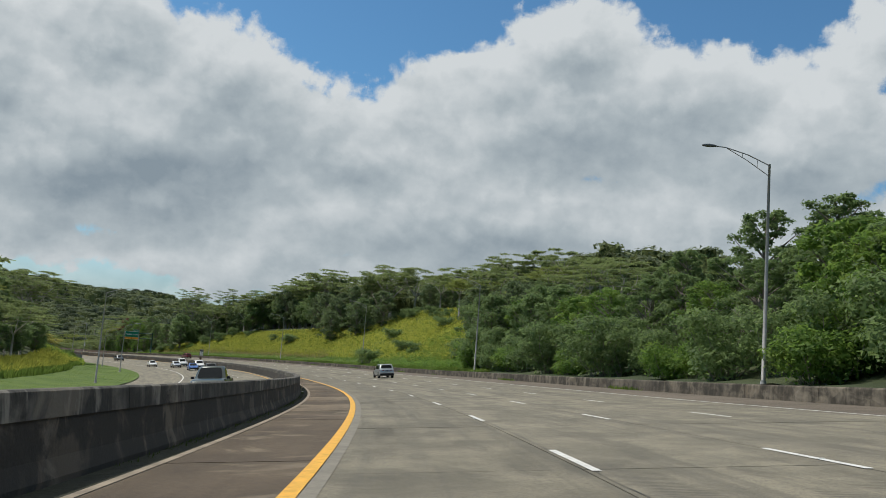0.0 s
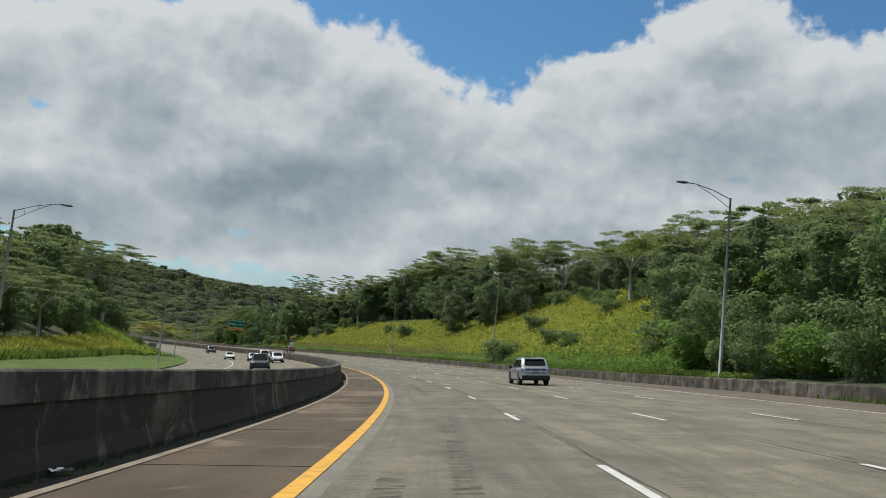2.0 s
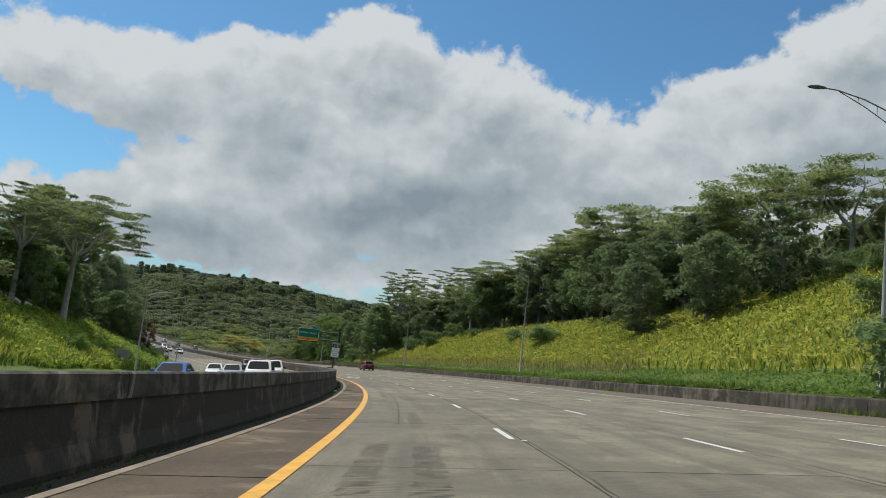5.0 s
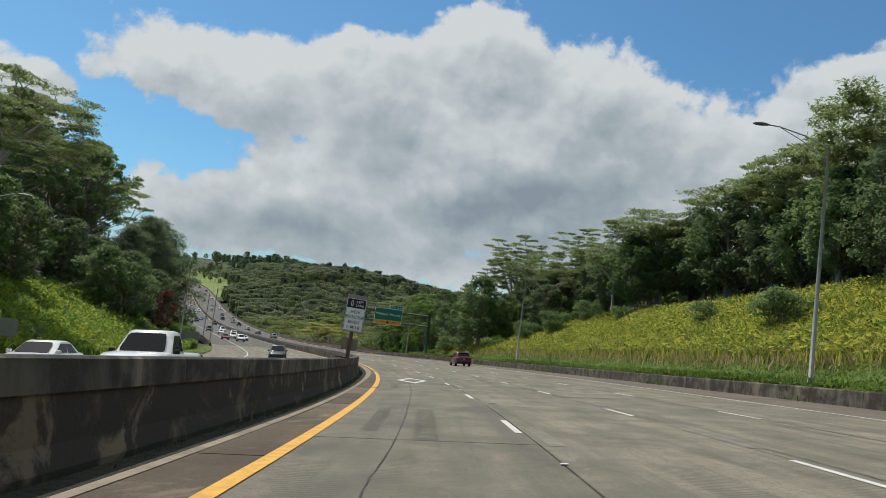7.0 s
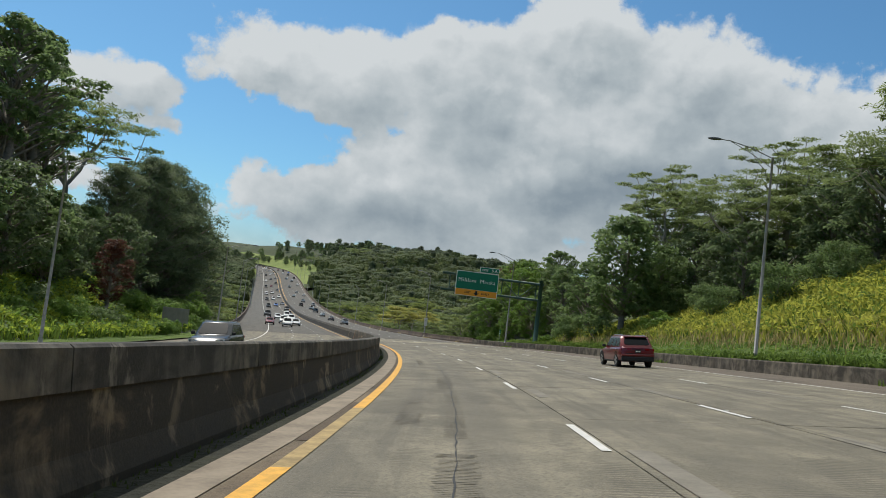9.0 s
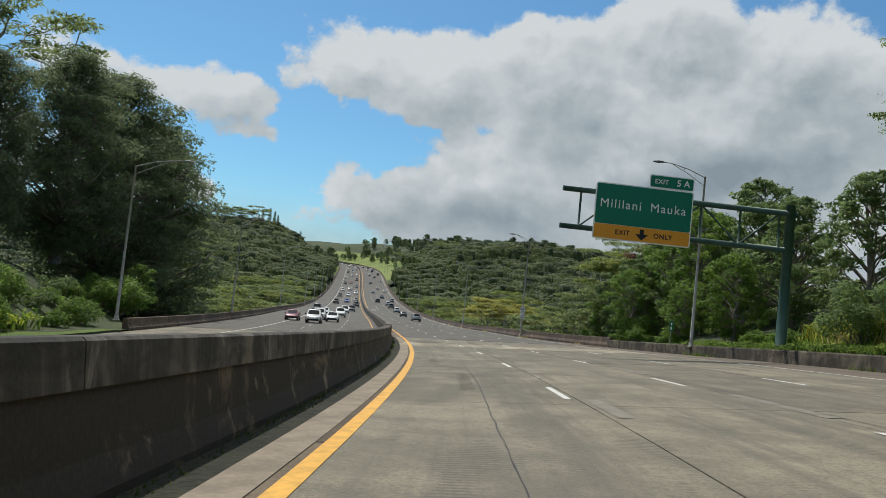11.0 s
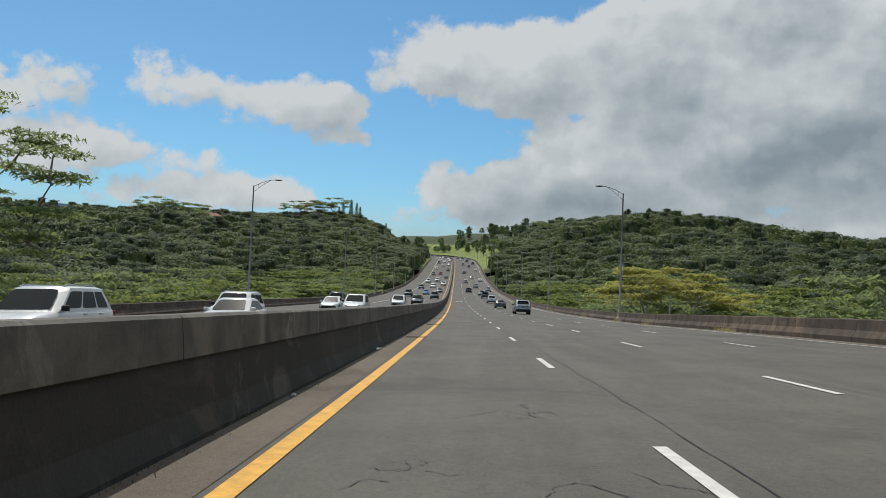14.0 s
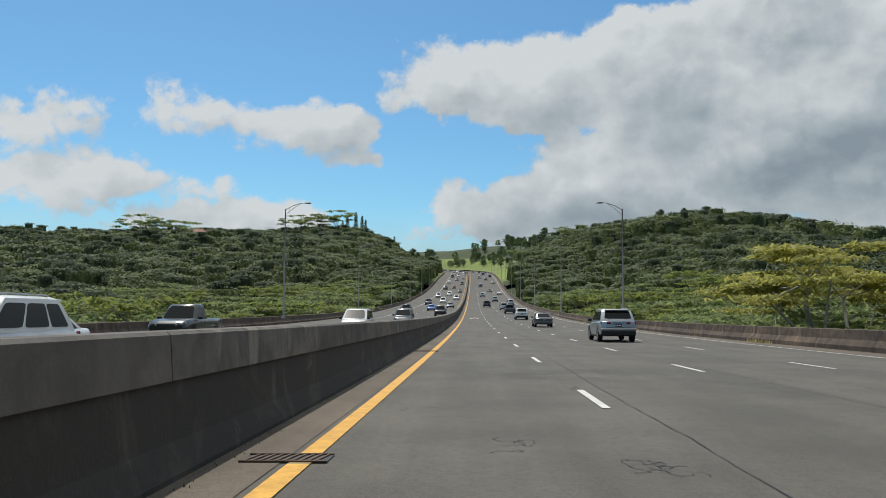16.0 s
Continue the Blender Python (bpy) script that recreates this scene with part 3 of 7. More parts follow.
def station_of(x, y):
    """Station and offset of world points, by the nearest point of the line."""
    x, y = np.ravel(x), np.ravel(y)
    s, d = np.empty(len(x)), np.empty(len(x))
    cx, cy, cs = XG[::4], YG[::4], SG[::4]
    for a in range(0, len(x), 4000):
        q = slice(a, a + 4000)
        k = np.argmin((x[q, None] - cx) ** 2 + (y[q, None] - cy) ** 2, 1)
        h = np.interp(cs[k], SG, HG)
        dx, dy = x[q] - cx[k], y[q] - cy[k]
        s[q] = cs[k] - dx * np.sin(h) + dy * np.cos(h)
        d[q] = dx * np.cos(h) + dy * np.sin(h)
    return s, d


def lump(x, y, size, seed=0.0):
    """Smooth pseudo-random hills, about -1 to 1."""
    u, v = x / size, y / size
    return (np.sin(u * 1.7 + seed) * np.cos(v * 1.3 - seed * 2) + 0.6 * np.sin(u * 3.1 - v * 2.3 + seed * 3) + 0.35 * np.sin(v * 5.3 + u * 4.1 + seed)) / 1.6


def ground_z(s, d):
    """Height of the ground beside the road."""
    s, d = np.broadcast_arrays(np.asarray(s, float), np.asarray(d, float))
    sc = np.clip(s, -90, 1400)
    base = np.interp(sc, SG, ZG) + np.clip(d, -24, 21) * np.interp(sc, SG, BG)
    e = np.maximum(d - 18.6, 0)
    f = np.maximum(-21.5 - d, 0)
    steep = np.interp(sc, [-90, 60, 110, 150, 300, 345], [0.22, 0.25, 0.37, 0.49, 0.53, 0.30])
    right = 0.55 + 0.05 * np.minimum(e, 5) + steep * np.clip(e - 3.8, 0, np.interp(sc, [100, 150, 200, 225], [20, 27, 27, 20])) + 0.10 * np.clip(e - 27, 0, 60)
    kneel = np.interp(sc, [-90, 170, 240, 300, 345], [13, 13, 5, 3, 2])
    rise = np.interp(sc, [-90, 180, 235, 330], [0.12, 0.16, 0.40, 0.42])
    left = 0.1 + 0.02 * np.minimum(f, 14) + rise * np.clip(f - kneel, 0, 26) + 0.08 * np.clip(f - 40, 0, 80)
    side = np.where(d > 0, right, left)
    away = np.where(d > 0, e, f)
    sv = np.where(d > 0, sc - 30 * np.interp(sc, [345, 400, 450], [1, 1, 0]), np.where(sc < 500, sc - 34 * np.interp(sc, [300, 380, 470], [1, 1, 0]), sc))
    valley = np.interp(sv, [345, 385, 430, 560, 650, 760, 875, 900], [0, 0.65, 1, 1, 0.85, 0.45, 0.03, 0])
    floor = -14.5 + 0.07 * np.clip(away - 10, 0, 110)
    drop = np.interp(sc, [345, 372, 380], [0, 0.4, 1]) * np.interp(sc, [860, 876], [1, 0])
    deep = valley * floor
    hills = np.where(d > 0, np.interp(sc, [60, 150, 260], [0.1, 0.5, 1]) * np.interp(away, [40, 90, 120, 150, 200, 330, 700, 2500], [0, 6, 9.5, 6, 1, -3, 4, 16]), np.interp(away, [30, 70, 100, 180, 300, 500, 900, 2500], [0, 5, 5, 1, -1, -3, 0, 12])) * (1 - 0.25 * valley)
    bank_side = np.where(sc > 866, np.where(d > 0, 0.3 + np.interp(sc, [1080, 1200], [0.28, 0.20]) * np.clip(e - 2, 0, 60), 0.2 + np.interp(sc, [960, 1060], [0.15, 0.27]) * np.clip(f - 4, 0, 60)), side)
    h = bank_side * (1 - np.clip(valley * 1.3, 0, 1)) + deep
    h = h + hills + 5.0 * np.interp(away, [30, 200], [0, 1]) * lump(s * 1.0, d, 85, 1.3)
    under = (np.abs(d - 0) < 21) & (sc > BRIDGE[0] - 2) & (sc < BRIDGE[1] - 30)
    h = np.where(under, np.minimum(h, -4.0 * drop), h)
    h = h + np.interp(sc, [1090, 1240], [0, 1]) * np.interp(d, [12, 70, 160], [0, 10, 12])
    h = h - np.interp(sc, [380, 450, 850, 1000], [0, 1, 1, 0]) * np.interp(-d, [45, 90, 400, 900], [0, 4.5, 5.5, 3])
    return base + h


gx = np.concatenate([-np.geomspace(1100, 4800, 14)[::-1], np.arange(-1090, 301, 10.0), np.geomspace(320, 4800, 16)])
gy = np.concatenate([-np.geomspace(110, 4800, 18)[::-1], np.arange(-100, 1241, 10.0), np.geomspace(1260, 4800, 14)])
gX, gY = np.meshgrid(gx, gy)
gs, gd = station_of(gX, gY)
gz = ground_z(gs, gd)
inside = (gd > -62) & (gd < 60) & (gs > -88) & (gs < 1398)
gz = np.where(inside, gz - np.interp(np.where(gd > 0, 60 - gd, gd + 62), [0, 10], [0.0, 2.5]), gz)
gz = np.where(inside & (gd > -26) & (gd < 23) & ~((gs > BRIDGE[0]) & (gs < BRIDGE[1] - 35)), np.minimum(gz, np.interp(gs, SG, ZG) + gd * np.interp(gs, SG, BG) - 2.5), gz)
gv = np.stack([gX.ravel(), gY.ravel(), gz], -1)
nx, ny = len(gx), len(gy)
ii, jj = np.meshgrid(np.arange(nx - 1), np.arange(ny - 1))
q = (jj * nx + ii).ravel()
gf = np.stack([q, q + 1, q + nx + 1, q + nx], -1)
gm = np.zeros(len(gf), int)
verts, faces, mats = [gv], [gf], [gm]
for side in (1, -1):
    for a, b in ((-90.0, 366.0), (874.0, 1400.0)):
        ss = np.arange(a, b, 3.0)
        off = np.concatenate([np.arange(0, 12, 1.5), np.arange(12, 44, 3.0)])
        S2, O2 = np.meshgrid(ss, off, indexing="ij")
        D2 = (right_wall(S2) + 0.25 + O2) if side > 0 else (left_edge(S2) - O2)
        Z2 = ground_z(S2, D2)
        P = on_road(S2, D2)
        P[..., 2] = Z2 + (0.16 * lump(P[..., 0], P[..., 1], 2.3) if side > 0 else 0.05 * lump(P[..., 0], P[..., 1], 3.1))
        base = sum(len(v) for v in verts)
        n2, m2 = S2.shape
        i2, j2 = np.meshgrid(np.arange(n2 - 1), np.arange(m2 - 1), indexing="ij")
        q = (base + i2 * m2 + j2).ravel()
        fc = np.stack([q, q + m2, q + m2 + 1, q + 1], -1) if side < 0 else np.stack([q, q + 1, q + m2 + 1, q + m2], -1)
        verts.append(P.reshape(-1, 3))
        faces.append(fc)
        lim = np.interp(S2[:-1, :-1], [-90, 100, 130, 200, 320, 345, 900, 910, 1250], [0, 0, 6, 6, 6, 2, 0, 24, 34]) if side > 0 else np.interp(S2[:-1, :-1], [-90, 200, 240, 330, 350, 900, 910], [13, 13, 4, 3, 0, 0, 6])
        mt = np.where(O2[:-1, :-1] < lim, np.where(S2[:-1, :-1] > 890, 2, 1), 0)
        if side > 0:
            top = np.interp(S2[:-1, :-1], [112, 135, 160, 195, 215, 240, 330, 346], [7, 15, 36, 38, 20, 20, 17, 8])
            mt = np.where((O2[:-1, :-1] >= lim) & (O2[:-1, :-1] < top) & (S2[:-1, :-1] > 108) & (S2[:-1, :-1] < 346), 3, mt)
        mats.append(mt.ravel())
ground = mesh_part("ground", np.concatenate(verts), np.concatenate(faces), [M_SOIL, M_LAWN, M_HILL_GRASS, M_SLOPE])
ground.data.polygons.foreach_set("material_index", np.concatenate(mats).astype(np.int32))
ground.data.polygons.foreach_set("use_smooth", np.ones(len(ground.data.polygons), bool))
structure(ground, "hilly ground with mown grass verges and wooded slopes", "ground")

# ---------------------------------------------------------------- road surfaces
road = structure(new("road"), "curved divided highway of worn concrete and asphalt lanes", "road")
LANE = 3.66
EDGE = 15.17
B0, B1 = BRIDGE
ribbon("lane_bed", -90, B0 - 0.2, -0.1, EDGE + 0.15, -0.05, M_SHOULDER, road, 5, 0.3)
ribbon("bridge_deck", B0 + 0.25, 1400, lambda s: foot(s) - 0.3, lambda s: right_wall(s) + 0.3, 0.0, M_BRIDGE, road, 5, 1.4, "dark grey asphalt bridge deck")
for k in range(75):
    s0 = -90 + 6.05 * k
    ribbon("shoulder_slab", s0 + 0.01, min(s0 + 6.03, B0 - 0.2), lambda s: gutter(s) + 0.1, -0.1, -0.012 + 0.004 * ((k * 7) % 3), (M_SHOULDER, M_SHOULDER_TAN)[(k * 5 % 7) in (2, 5)], road, 3, 0.25)
# near-black strip between the barrier's foot and the pale curb
ribbon("gutter", -90, B0 - 0.2, lambda s: foot(s) - 0.6, lambda s: gutter(s), -0.03, M_GUTTER_BLACK, road, 4, 0.25, "black gutter strip at the barrier's foot")
ribbon("gutter_curb", -90, B0 - 0.2, gutter, lambda s: gutter(s) + np.interp(s, [0, 225, 250], [0.15, 0.17, 0.45]), 0.004, M_CURB, road, 4, 0.25, "pale concrete gutter strip")
ribbon("right_shoulder", -90, B0 - 0.2, EDGE + 0.15, lambda s: right_wall(s) + 0.1, -0.01, M_DIRT, road, 4, 0.25, "dusty brown shoulder")
ribbon("bridge_gutter", B0 + 0.25, 1200, lambda s: foot(s) - 0.05, lambda s: 0 * s - 0.18, 0.006, M_DIRT, road, 5, 0, "brown gravelly strip along the median")
ribbon("bridge_shoulder", B0 + 0.25, 1200, EDGE + 0.2, lambda s: right_wall(s) - 0.0, 0.006, M_DIRT, road, 5, 0, "dusty brown bridge shoulder")
ribbon("oncoming_lanes", -90, 1400, lambda s: left_edge(s) - (s < B0) * 0.3, lambda s: foot(s) - 0.75, -0.02, M_CONC, road, 4, 0.5, "pale concrete oncoming lanes")
ribbon("oncoming_deck", B0 + 0.25, 1400, lambda s: left_edge(s), lambda s: foot(s) - 0.75, 0.0, M_BRIDGE, road, 5, 0, "grey asphalt oncoming lanes")

# painted lines
M_WORN = plain("worn_yellow_paint", (0.34, 0.245, 0.10), 0.7, 0, 0.35, 3)
EDGES = [-90, 181.2, 182.6, 184.6, 185.2, 246.6, 253.5, 336.3, 337.0, 442.0, 442.6, 1300]
for k, (a, b) in enumerate(zip(EDGES, EDGES[1:])):
    ribbon("yellow_line", a, b, -0.10, 0.11, 0.010, M_WORN if k % 2 else M_YELLOW, road, 3, 0, "faded yellow edge line" if k % 2 else "worn yellow edge line")
ribbon("edge_line", -90, 1300, EDGE - 0.06, EDGE + 0.07, 0.010, M_WHITE, road, 3, 0, "white edge line")
ribbon("oncoming_yellow_line", -90, 1300, lambda s: foot(s) - 1.55, lambda s: foot(s) - 1.4, 0.012, M_YELLOW, road, 4)
ribbon("oncoming_edge_line", -90, 1300, lambda s: foot(s) - 12.65, lambda s: foot(s) - 12.5, 0.012, M_WHITE, road, 4)
ribbon("pale_stripe", -40, 130, 0.13, 0.33, 0.004, M_GHOST, road, 4, 0, "pale concrete stripe beside the yellow line")


def dash(s, d, length=3.05, width=0.11, name="lane_dash", material=None, up=0.011):
    v = [on_road(s - length / 2, d - width / 2, up), on_road(s - length / 2, d + width / 2, up), on_road(s, d + width / 2, up),
         on_road(s + length / 2, d + width / 2, up), on_road(s + length / 2, d - width / 2, up), on_road(s, d - width / 2, up)]
    return mesh_part(name, v, [(0, 1, 2, 5), (5, 2, 3, 4)], material or M_WHITE, road)


DASHES = {  # dash number: where along, and how far right of the yellow line
    1: ([1, 5, 10, 15, 18, 28, 33, 36], [0.1, -0.8, -1.0, 5.0, 6.3, 6.6, 7.4, 9.3], [3.8, 3.58, 3.42, 3.55, 3.55, 3.45, 3.45, 3.52]),
    2: ([1, 20, 29, 32, 34, 36], [-0.2, -0.5, -0.9, 2.5, 5.3, 5.4], [7.32, 7.25, 7.05, 7.15, 7.2, 7.2]),
    3: ([1, 20, 29, 32, 34, 36], [0.2, 0.4, 0.8, 3.0, 6.0, 6.8], [10.98, 10.95, 10.85, 10.9, 10.98, 10.98]),
}
for lane, (at, phase, off) in DASHES.items():
    for k in range(-2, 68):
        dash(12.19 * k + float(np.interp(k, at, phase)), float(np.interp(k, at, off)), width=0.13)
far = [(k, d) for k in range(-2, 64) for d in (-5.1, -8.75)]
fv, ff = [], []
for k, d in far:
    s = 12.19 * k
    o = float(foot(s)) + d + 0.0
    fv += [on_road(s - 1.5, o - 0.06, 0.012), on_road(s - 1.5, o + 0.06, 0.012), on_road(s + 1.5, o + 0.06, 0.012), on_road(s + 1.5, o - 0.06, 0.012)]
    ff.append(tuple(range(len(fv) - 4, len(fv))))
tagged(mesh_part("oncoming_lane_dashes", fv, ff, M_WHITE, road), kind="stuff")

# ground-off old markings, paler than the concrete
for k in range(14, 29):
    dash(12.19 * k + 5.0, LANE * 2 + 0.12, 4.6, 0.32, "old_marking", M_GHOST, 0.007)
    dash(12.19 * k + 3.4, LANE * 1 + 0.28, 3.2, 0.30, "old_marking", M_GHOST, 0.007)
    dash(12.19 * k + 6.3, LANE * 3 + 0.1, 4.2, 0.26, "old_marking", M_GHOST, 0.007)


def diamond(s, d, length=3.6, width=1.5, line=0.2):
    """A hollow diamond painted on the lane."""
    o = [(-length / 2, 0), (0, width / 2), (length / 2, 0), (0, -width / 2)]
    k = 1 - 2 * line / width
    v = [on_road(s + a, d + b, 0.012) for a, b in o] + [on_road(s + a * k, d + b * k, 0.012) for a, b in o]
    return mesh_part("lane_diamond", v, [(i, (i + 1) % 4, 4 + (i + 1) % 4, 4 + i) for i in range(4)], M_WHITE, road, "white painted diamond")


for s in (229.5, 565.0):
    diamond(s, 1.9, 8.8, 1.7, 0.27)

# ---------------------------------------------------------------- barriers
H_MED = 1.17
median = structure(new("median_barrier"), "long concrete median barrier with black mould below and a paler cap", "barrier")
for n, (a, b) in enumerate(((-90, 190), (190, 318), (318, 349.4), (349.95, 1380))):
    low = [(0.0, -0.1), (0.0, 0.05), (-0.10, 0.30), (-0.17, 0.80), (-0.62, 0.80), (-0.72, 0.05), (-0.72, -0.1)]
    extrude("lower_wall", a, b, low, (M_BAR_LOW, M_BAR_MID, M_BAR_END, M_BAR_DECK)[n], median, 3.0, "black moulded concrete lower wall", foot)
    top = H_MED if n < 3 else 1.22
    s = a
    while s < b - 0.5:
        e2 = min(s + (6.1 if s < 480 else 24.4), b)
        cap = [(-0.135, 0.80), (-0.165, top - 0.03), (-0.20, top), (-0.55, top), (-0.585, top - 0.03), (-0.63, 0.80)]
        extrude("cap_block", s + 0.012, e2 - 0.012, cap, (M_BAR_TOP, M_BAR_TOP, M_BAR_END_TOP, M_BAR_GREY)[n], median, 3.1, "", foot)
        s = e2
extrude("patched_section", 349.4, 349.95, [(0.04, -0.1), (0.04, 0.04), (-0.04, 0.22), (-0.11, 0.5), (-0.13, 1.18), (-0.60, 1.18), (-0.76, 0.05), (-0.76, -0.1)], M_RUST, median, 0.3, "brown patched end section", foot)

wall = structure(new("roadside_barrier"), "low stained concrete wall along the right shoulder", "barrier")
s = -90.0
while s < B0 - 1:
    e2 = min(s + 6.1, B0)
    extrude("wall_block", s + 0.012, e2 - 0.012, [(0.0, -0.2), (0.02, 0.60), (0.05, 0.66), (0.30, 0.66), (0.33, 0.60), (0.34, -0.2)], M_BAR_RIGHT, wall, 3.1, "", right_wall)
    s = e2
rail = structure(new("bridge_parapet"), "brown weathered concrete bridge parapet", "parapet")
s = B0
while s < 1200:
    e2 = s + (9.1 if s < 560 else 36.6)
    extrude("parapet_block", s + 0.012, e2 - 0.012, [(0.0, -0.3), (0.0, 0.20), (0.16, 0.45), (0.20, 0.84), (0.23, 0.87), (0.50, 0.87), (0.52, 0.82), (0.52, -0.6)], M_BAR_BRIDGE, rail, 4.6, "", right_wall)
    s = e2
rail2 = structure(new("oncoming_parapet"), "dark weathered concrete parapet beyond the oncoming lanes", "parapet")
s = 352.0
while s < 1200:
    e2 = s + 36.6
    extrude("parapet_block", s + 0.012, e2 - 0.012, [(0.0, -0.3), (0.0, 0.20), (-0.16, 0.45), (-0.20, 0.84), (-0.23, 0.87), (-0.50, 0.87), (-0.52, 0.82), (-0.52, -0.6)][::-1], M_BAR_BRIDGE, rail2, 6.1, "", left_edge)
    s = e2
extrude("end_rib", 360.3, 360.55, [(0.05, -0.1), (0.05, 0.04), (-0.04, 0.25), (-0.12, 0.6), (-0.13, 1.20), (-0.60, 1.20), (-0.76, 0.05), (-0.76, -0.1)], M_CURB, median, 0.3, "pale curved joint rib", foot)
for s in (395.1, 459.3, 518.4, 579.0):
    extrude("lamp_pedestal", s - 0.55, s + 0.55, [(-0.03, -0.3), (-0.03, 0.2), (0.12, 0.46), (0.13, 0.93), (0.56, 0.93), (0.56, -0.6)], M_CURB, rail, 0.6, "pale stained concrete pedestal", right_wall)

# ---------------------------------------------------------------- concrete slabs, joints, cracks, drains
JOINTS = [336.5 - 9.3 * k for k in range(41, 0, -1)] + [336.5, 345.4, 352.0, 358.3, 364.2]
rs = np.random.default_rng(5)
for s0, s1 in zip(JOINTS, JOINTS[1:]):
    for lane in range(4):
        pale = 345 < s0 < 346
        mat = M_PALE if pale else M_CONC_D if (336 < s0 < 337 or (lane == 0 and (s0 < 165 or rs.uniform() < 0.35)) or rs.uniform() < 0.08) else M_CONC
        n = 3
        s = np.linspace(s0 + 0.008, s1 - 0.008, n)
        d0 = LANE * lane + (0.02 if lane else 0.0)
        d1 = LANE * (lane + 1) - 0.01 if lane < 3 else EDGE + 0.13
        dz = rs.uniform(-0.003, 0.003)
        top = [on_road(s, np.full(n, d), dz) for d in (d0, (d0 + d1) / 2, d1)]
        low = [on_road(s, np.full(n, d), -0.12) for d in (d0, d1)]
        v = np.concatenate(top + low)
        f = [(a * n + i, (a + 1) * n + i, (a + 1) * n + i + 1, a * n + i + 1) for a in range(2) for i in range(n - 1)]
        f += [(i, i + 1, 3 * n + i + 1, 3 * n + i) for i in range(n - 1)] + [(2 * n + i + 1, 2 * n + i, 4 * n + i, 4 * n + i + 1) for i in range(n - 1)]
        f += [(0, 3 * n, 4 * n, 2 * n, n), (n - 1, 2 * n - 1, 3 * n - 1, 5 * n - 1, 4 * n - 1)]
        uv = [(q, d) for d in (d0, (d0 + d1) / 2, d1) for q in s] + [(q, d) for d in (d0, d1) for q in s]
        mesh_part("concrete_slab", v, f, mat, road, "", uv)
mesh_part("pale_gutter_slab", on_road(np.array([345.4, 352.0, 352.0, 345.4]), np.array([-0.62, -0.62, -0.02, -0.02]), 0.004), [(0, 3, 2, 1)], M_PALE, road, "pale concrete gutter slab")


def crack(name, s0, s1, d_of, width, seed, material=None, up=0.009):
    """A wandering dark crack along the lane."""
    r = np.random.default_rng(seed)
    s = np.arange(s0, s1, 0.35)
    d = d_of(s) + np.cumsum(r.normal(size=len(s)) * 0.02) * 0.35 + r.normal(size=len(s)) * 0.008
    d -= np.linspace(0, d[-1] - d_of(s[-1:])[0], len(s))
    w = width * r.uniform(0.35, 1.4, len(s))
    v = np.concatenate([on_road(s, d - w / 2, up), on_road(s, d + w / 2, up)])
    n = len(s)
    return mesh_part(name, v, [(i, n + i, n + i + 1, i + 1) for i in range(n - 1)], material or M_SEAL, road)


crack("crack", 150, 362, lambda s: np.interp(s, [150, 190, 230, 260, 325, 362], [1.25, 1.4, 1.62, 1.8, 1.98, 2.06]), 0.018, 3)
crack("crack", 366, 700, lambda s: 0 * s + 3.66 + 0.18, 0.014, 4)
crack("crack", 366, 640, lambda s: 0 * s + 7.32 + 0.30, 0.014, 5)
crack("crack", 5, 175, lambda s: 0 * s + 3.66 + 0.06, 0.012, 6)
crack("crack", 40, 330, lambda s: 0 * s + 7.32 + 0.26, 0.018, 7)
crack("crack", 100, 345, lambda s: 0 * s + 10.98 + 0.22, 0.012, 8)


def crazing(s0, d0, seed, arms=4, reach=1.3):
    """A small net of jagged hairline cracks in the asphalt."""
    r = np.random.default_rng(seed)
    v, f = [], []
    for k in range(arms):
        a = r.uniform(0, 2 * math.pi)
        s, d = s0 + r.normal() * 0.25, d0 + r.normal() * 0.2
        n = int(r.integers(5, 11) * reach)
        for i in range(n):
            a += r.normal() * 0.85
            L = r.uniform(0.05, 0.14)
            s2, d2 = s + math.cos(a) * L, d + math.sin(a) * L * 0.7
            w = 0.007 * r.uniform(0.5, 1.6) * (1 - 0.6 * i / n)
            px, pd = -math.sin(a) * w, math.cos(a) * w
            b = len(v)
            v += [on_road(s - px, d - pd, 0.006), on_road(s + px, d + pd, 0.006), on_road(s2 + px, d2 + pd, 0.006), on_road(s2 - px, d2 - pd, 0.006)]
            f.append((b, b + 1, b + 2, b + 3))
            s, d = s2, d2
    return mesh_part("crack", v, f, M_SEAL, road)


for k in range(34):
    crazing(369 + 2.75 * k + (k % 3) * 0.7, (1.2, 2.1, 2.9, 1.7, 0.9, 3.3)[k % 6] + 0.15 * ((k * 7) % 5 - 2), 100 + k, 3 + k % 4, 0.9 + 0.5 * (k % 3))
for k in range(8):
    crazing(170 + 21 * k, 2.6 + 0.2 * (k % 3), 150 + k, 3, 1.0)

joint = structure(new("expansion_joint"), "steel bridge joint with black seal across the lanes", "bridge joint")
for a, b, m, up in ((364.22, 364.36, M_GALV, 0.012), (364.36, 364.50, M_SEAL, -0.02), (364.50, 364.66, M_GALV, 0.012)):
    for k in range(5):
        o = [-0.95, 3.6, 7.3, 11.0, 14.7, 17.2]
        sub = M_SEAL if m is M_GALV and k > 0 else m
        ribbon("joint_bar" if m is M_GALV else "joint_seal", a, b, o[k] + 0.02, o[k + 1] - 0.02, up - (0.004 if sub is M_SEAL and m is M_GALV else 0), sub, joint, 1.0, 0.05)


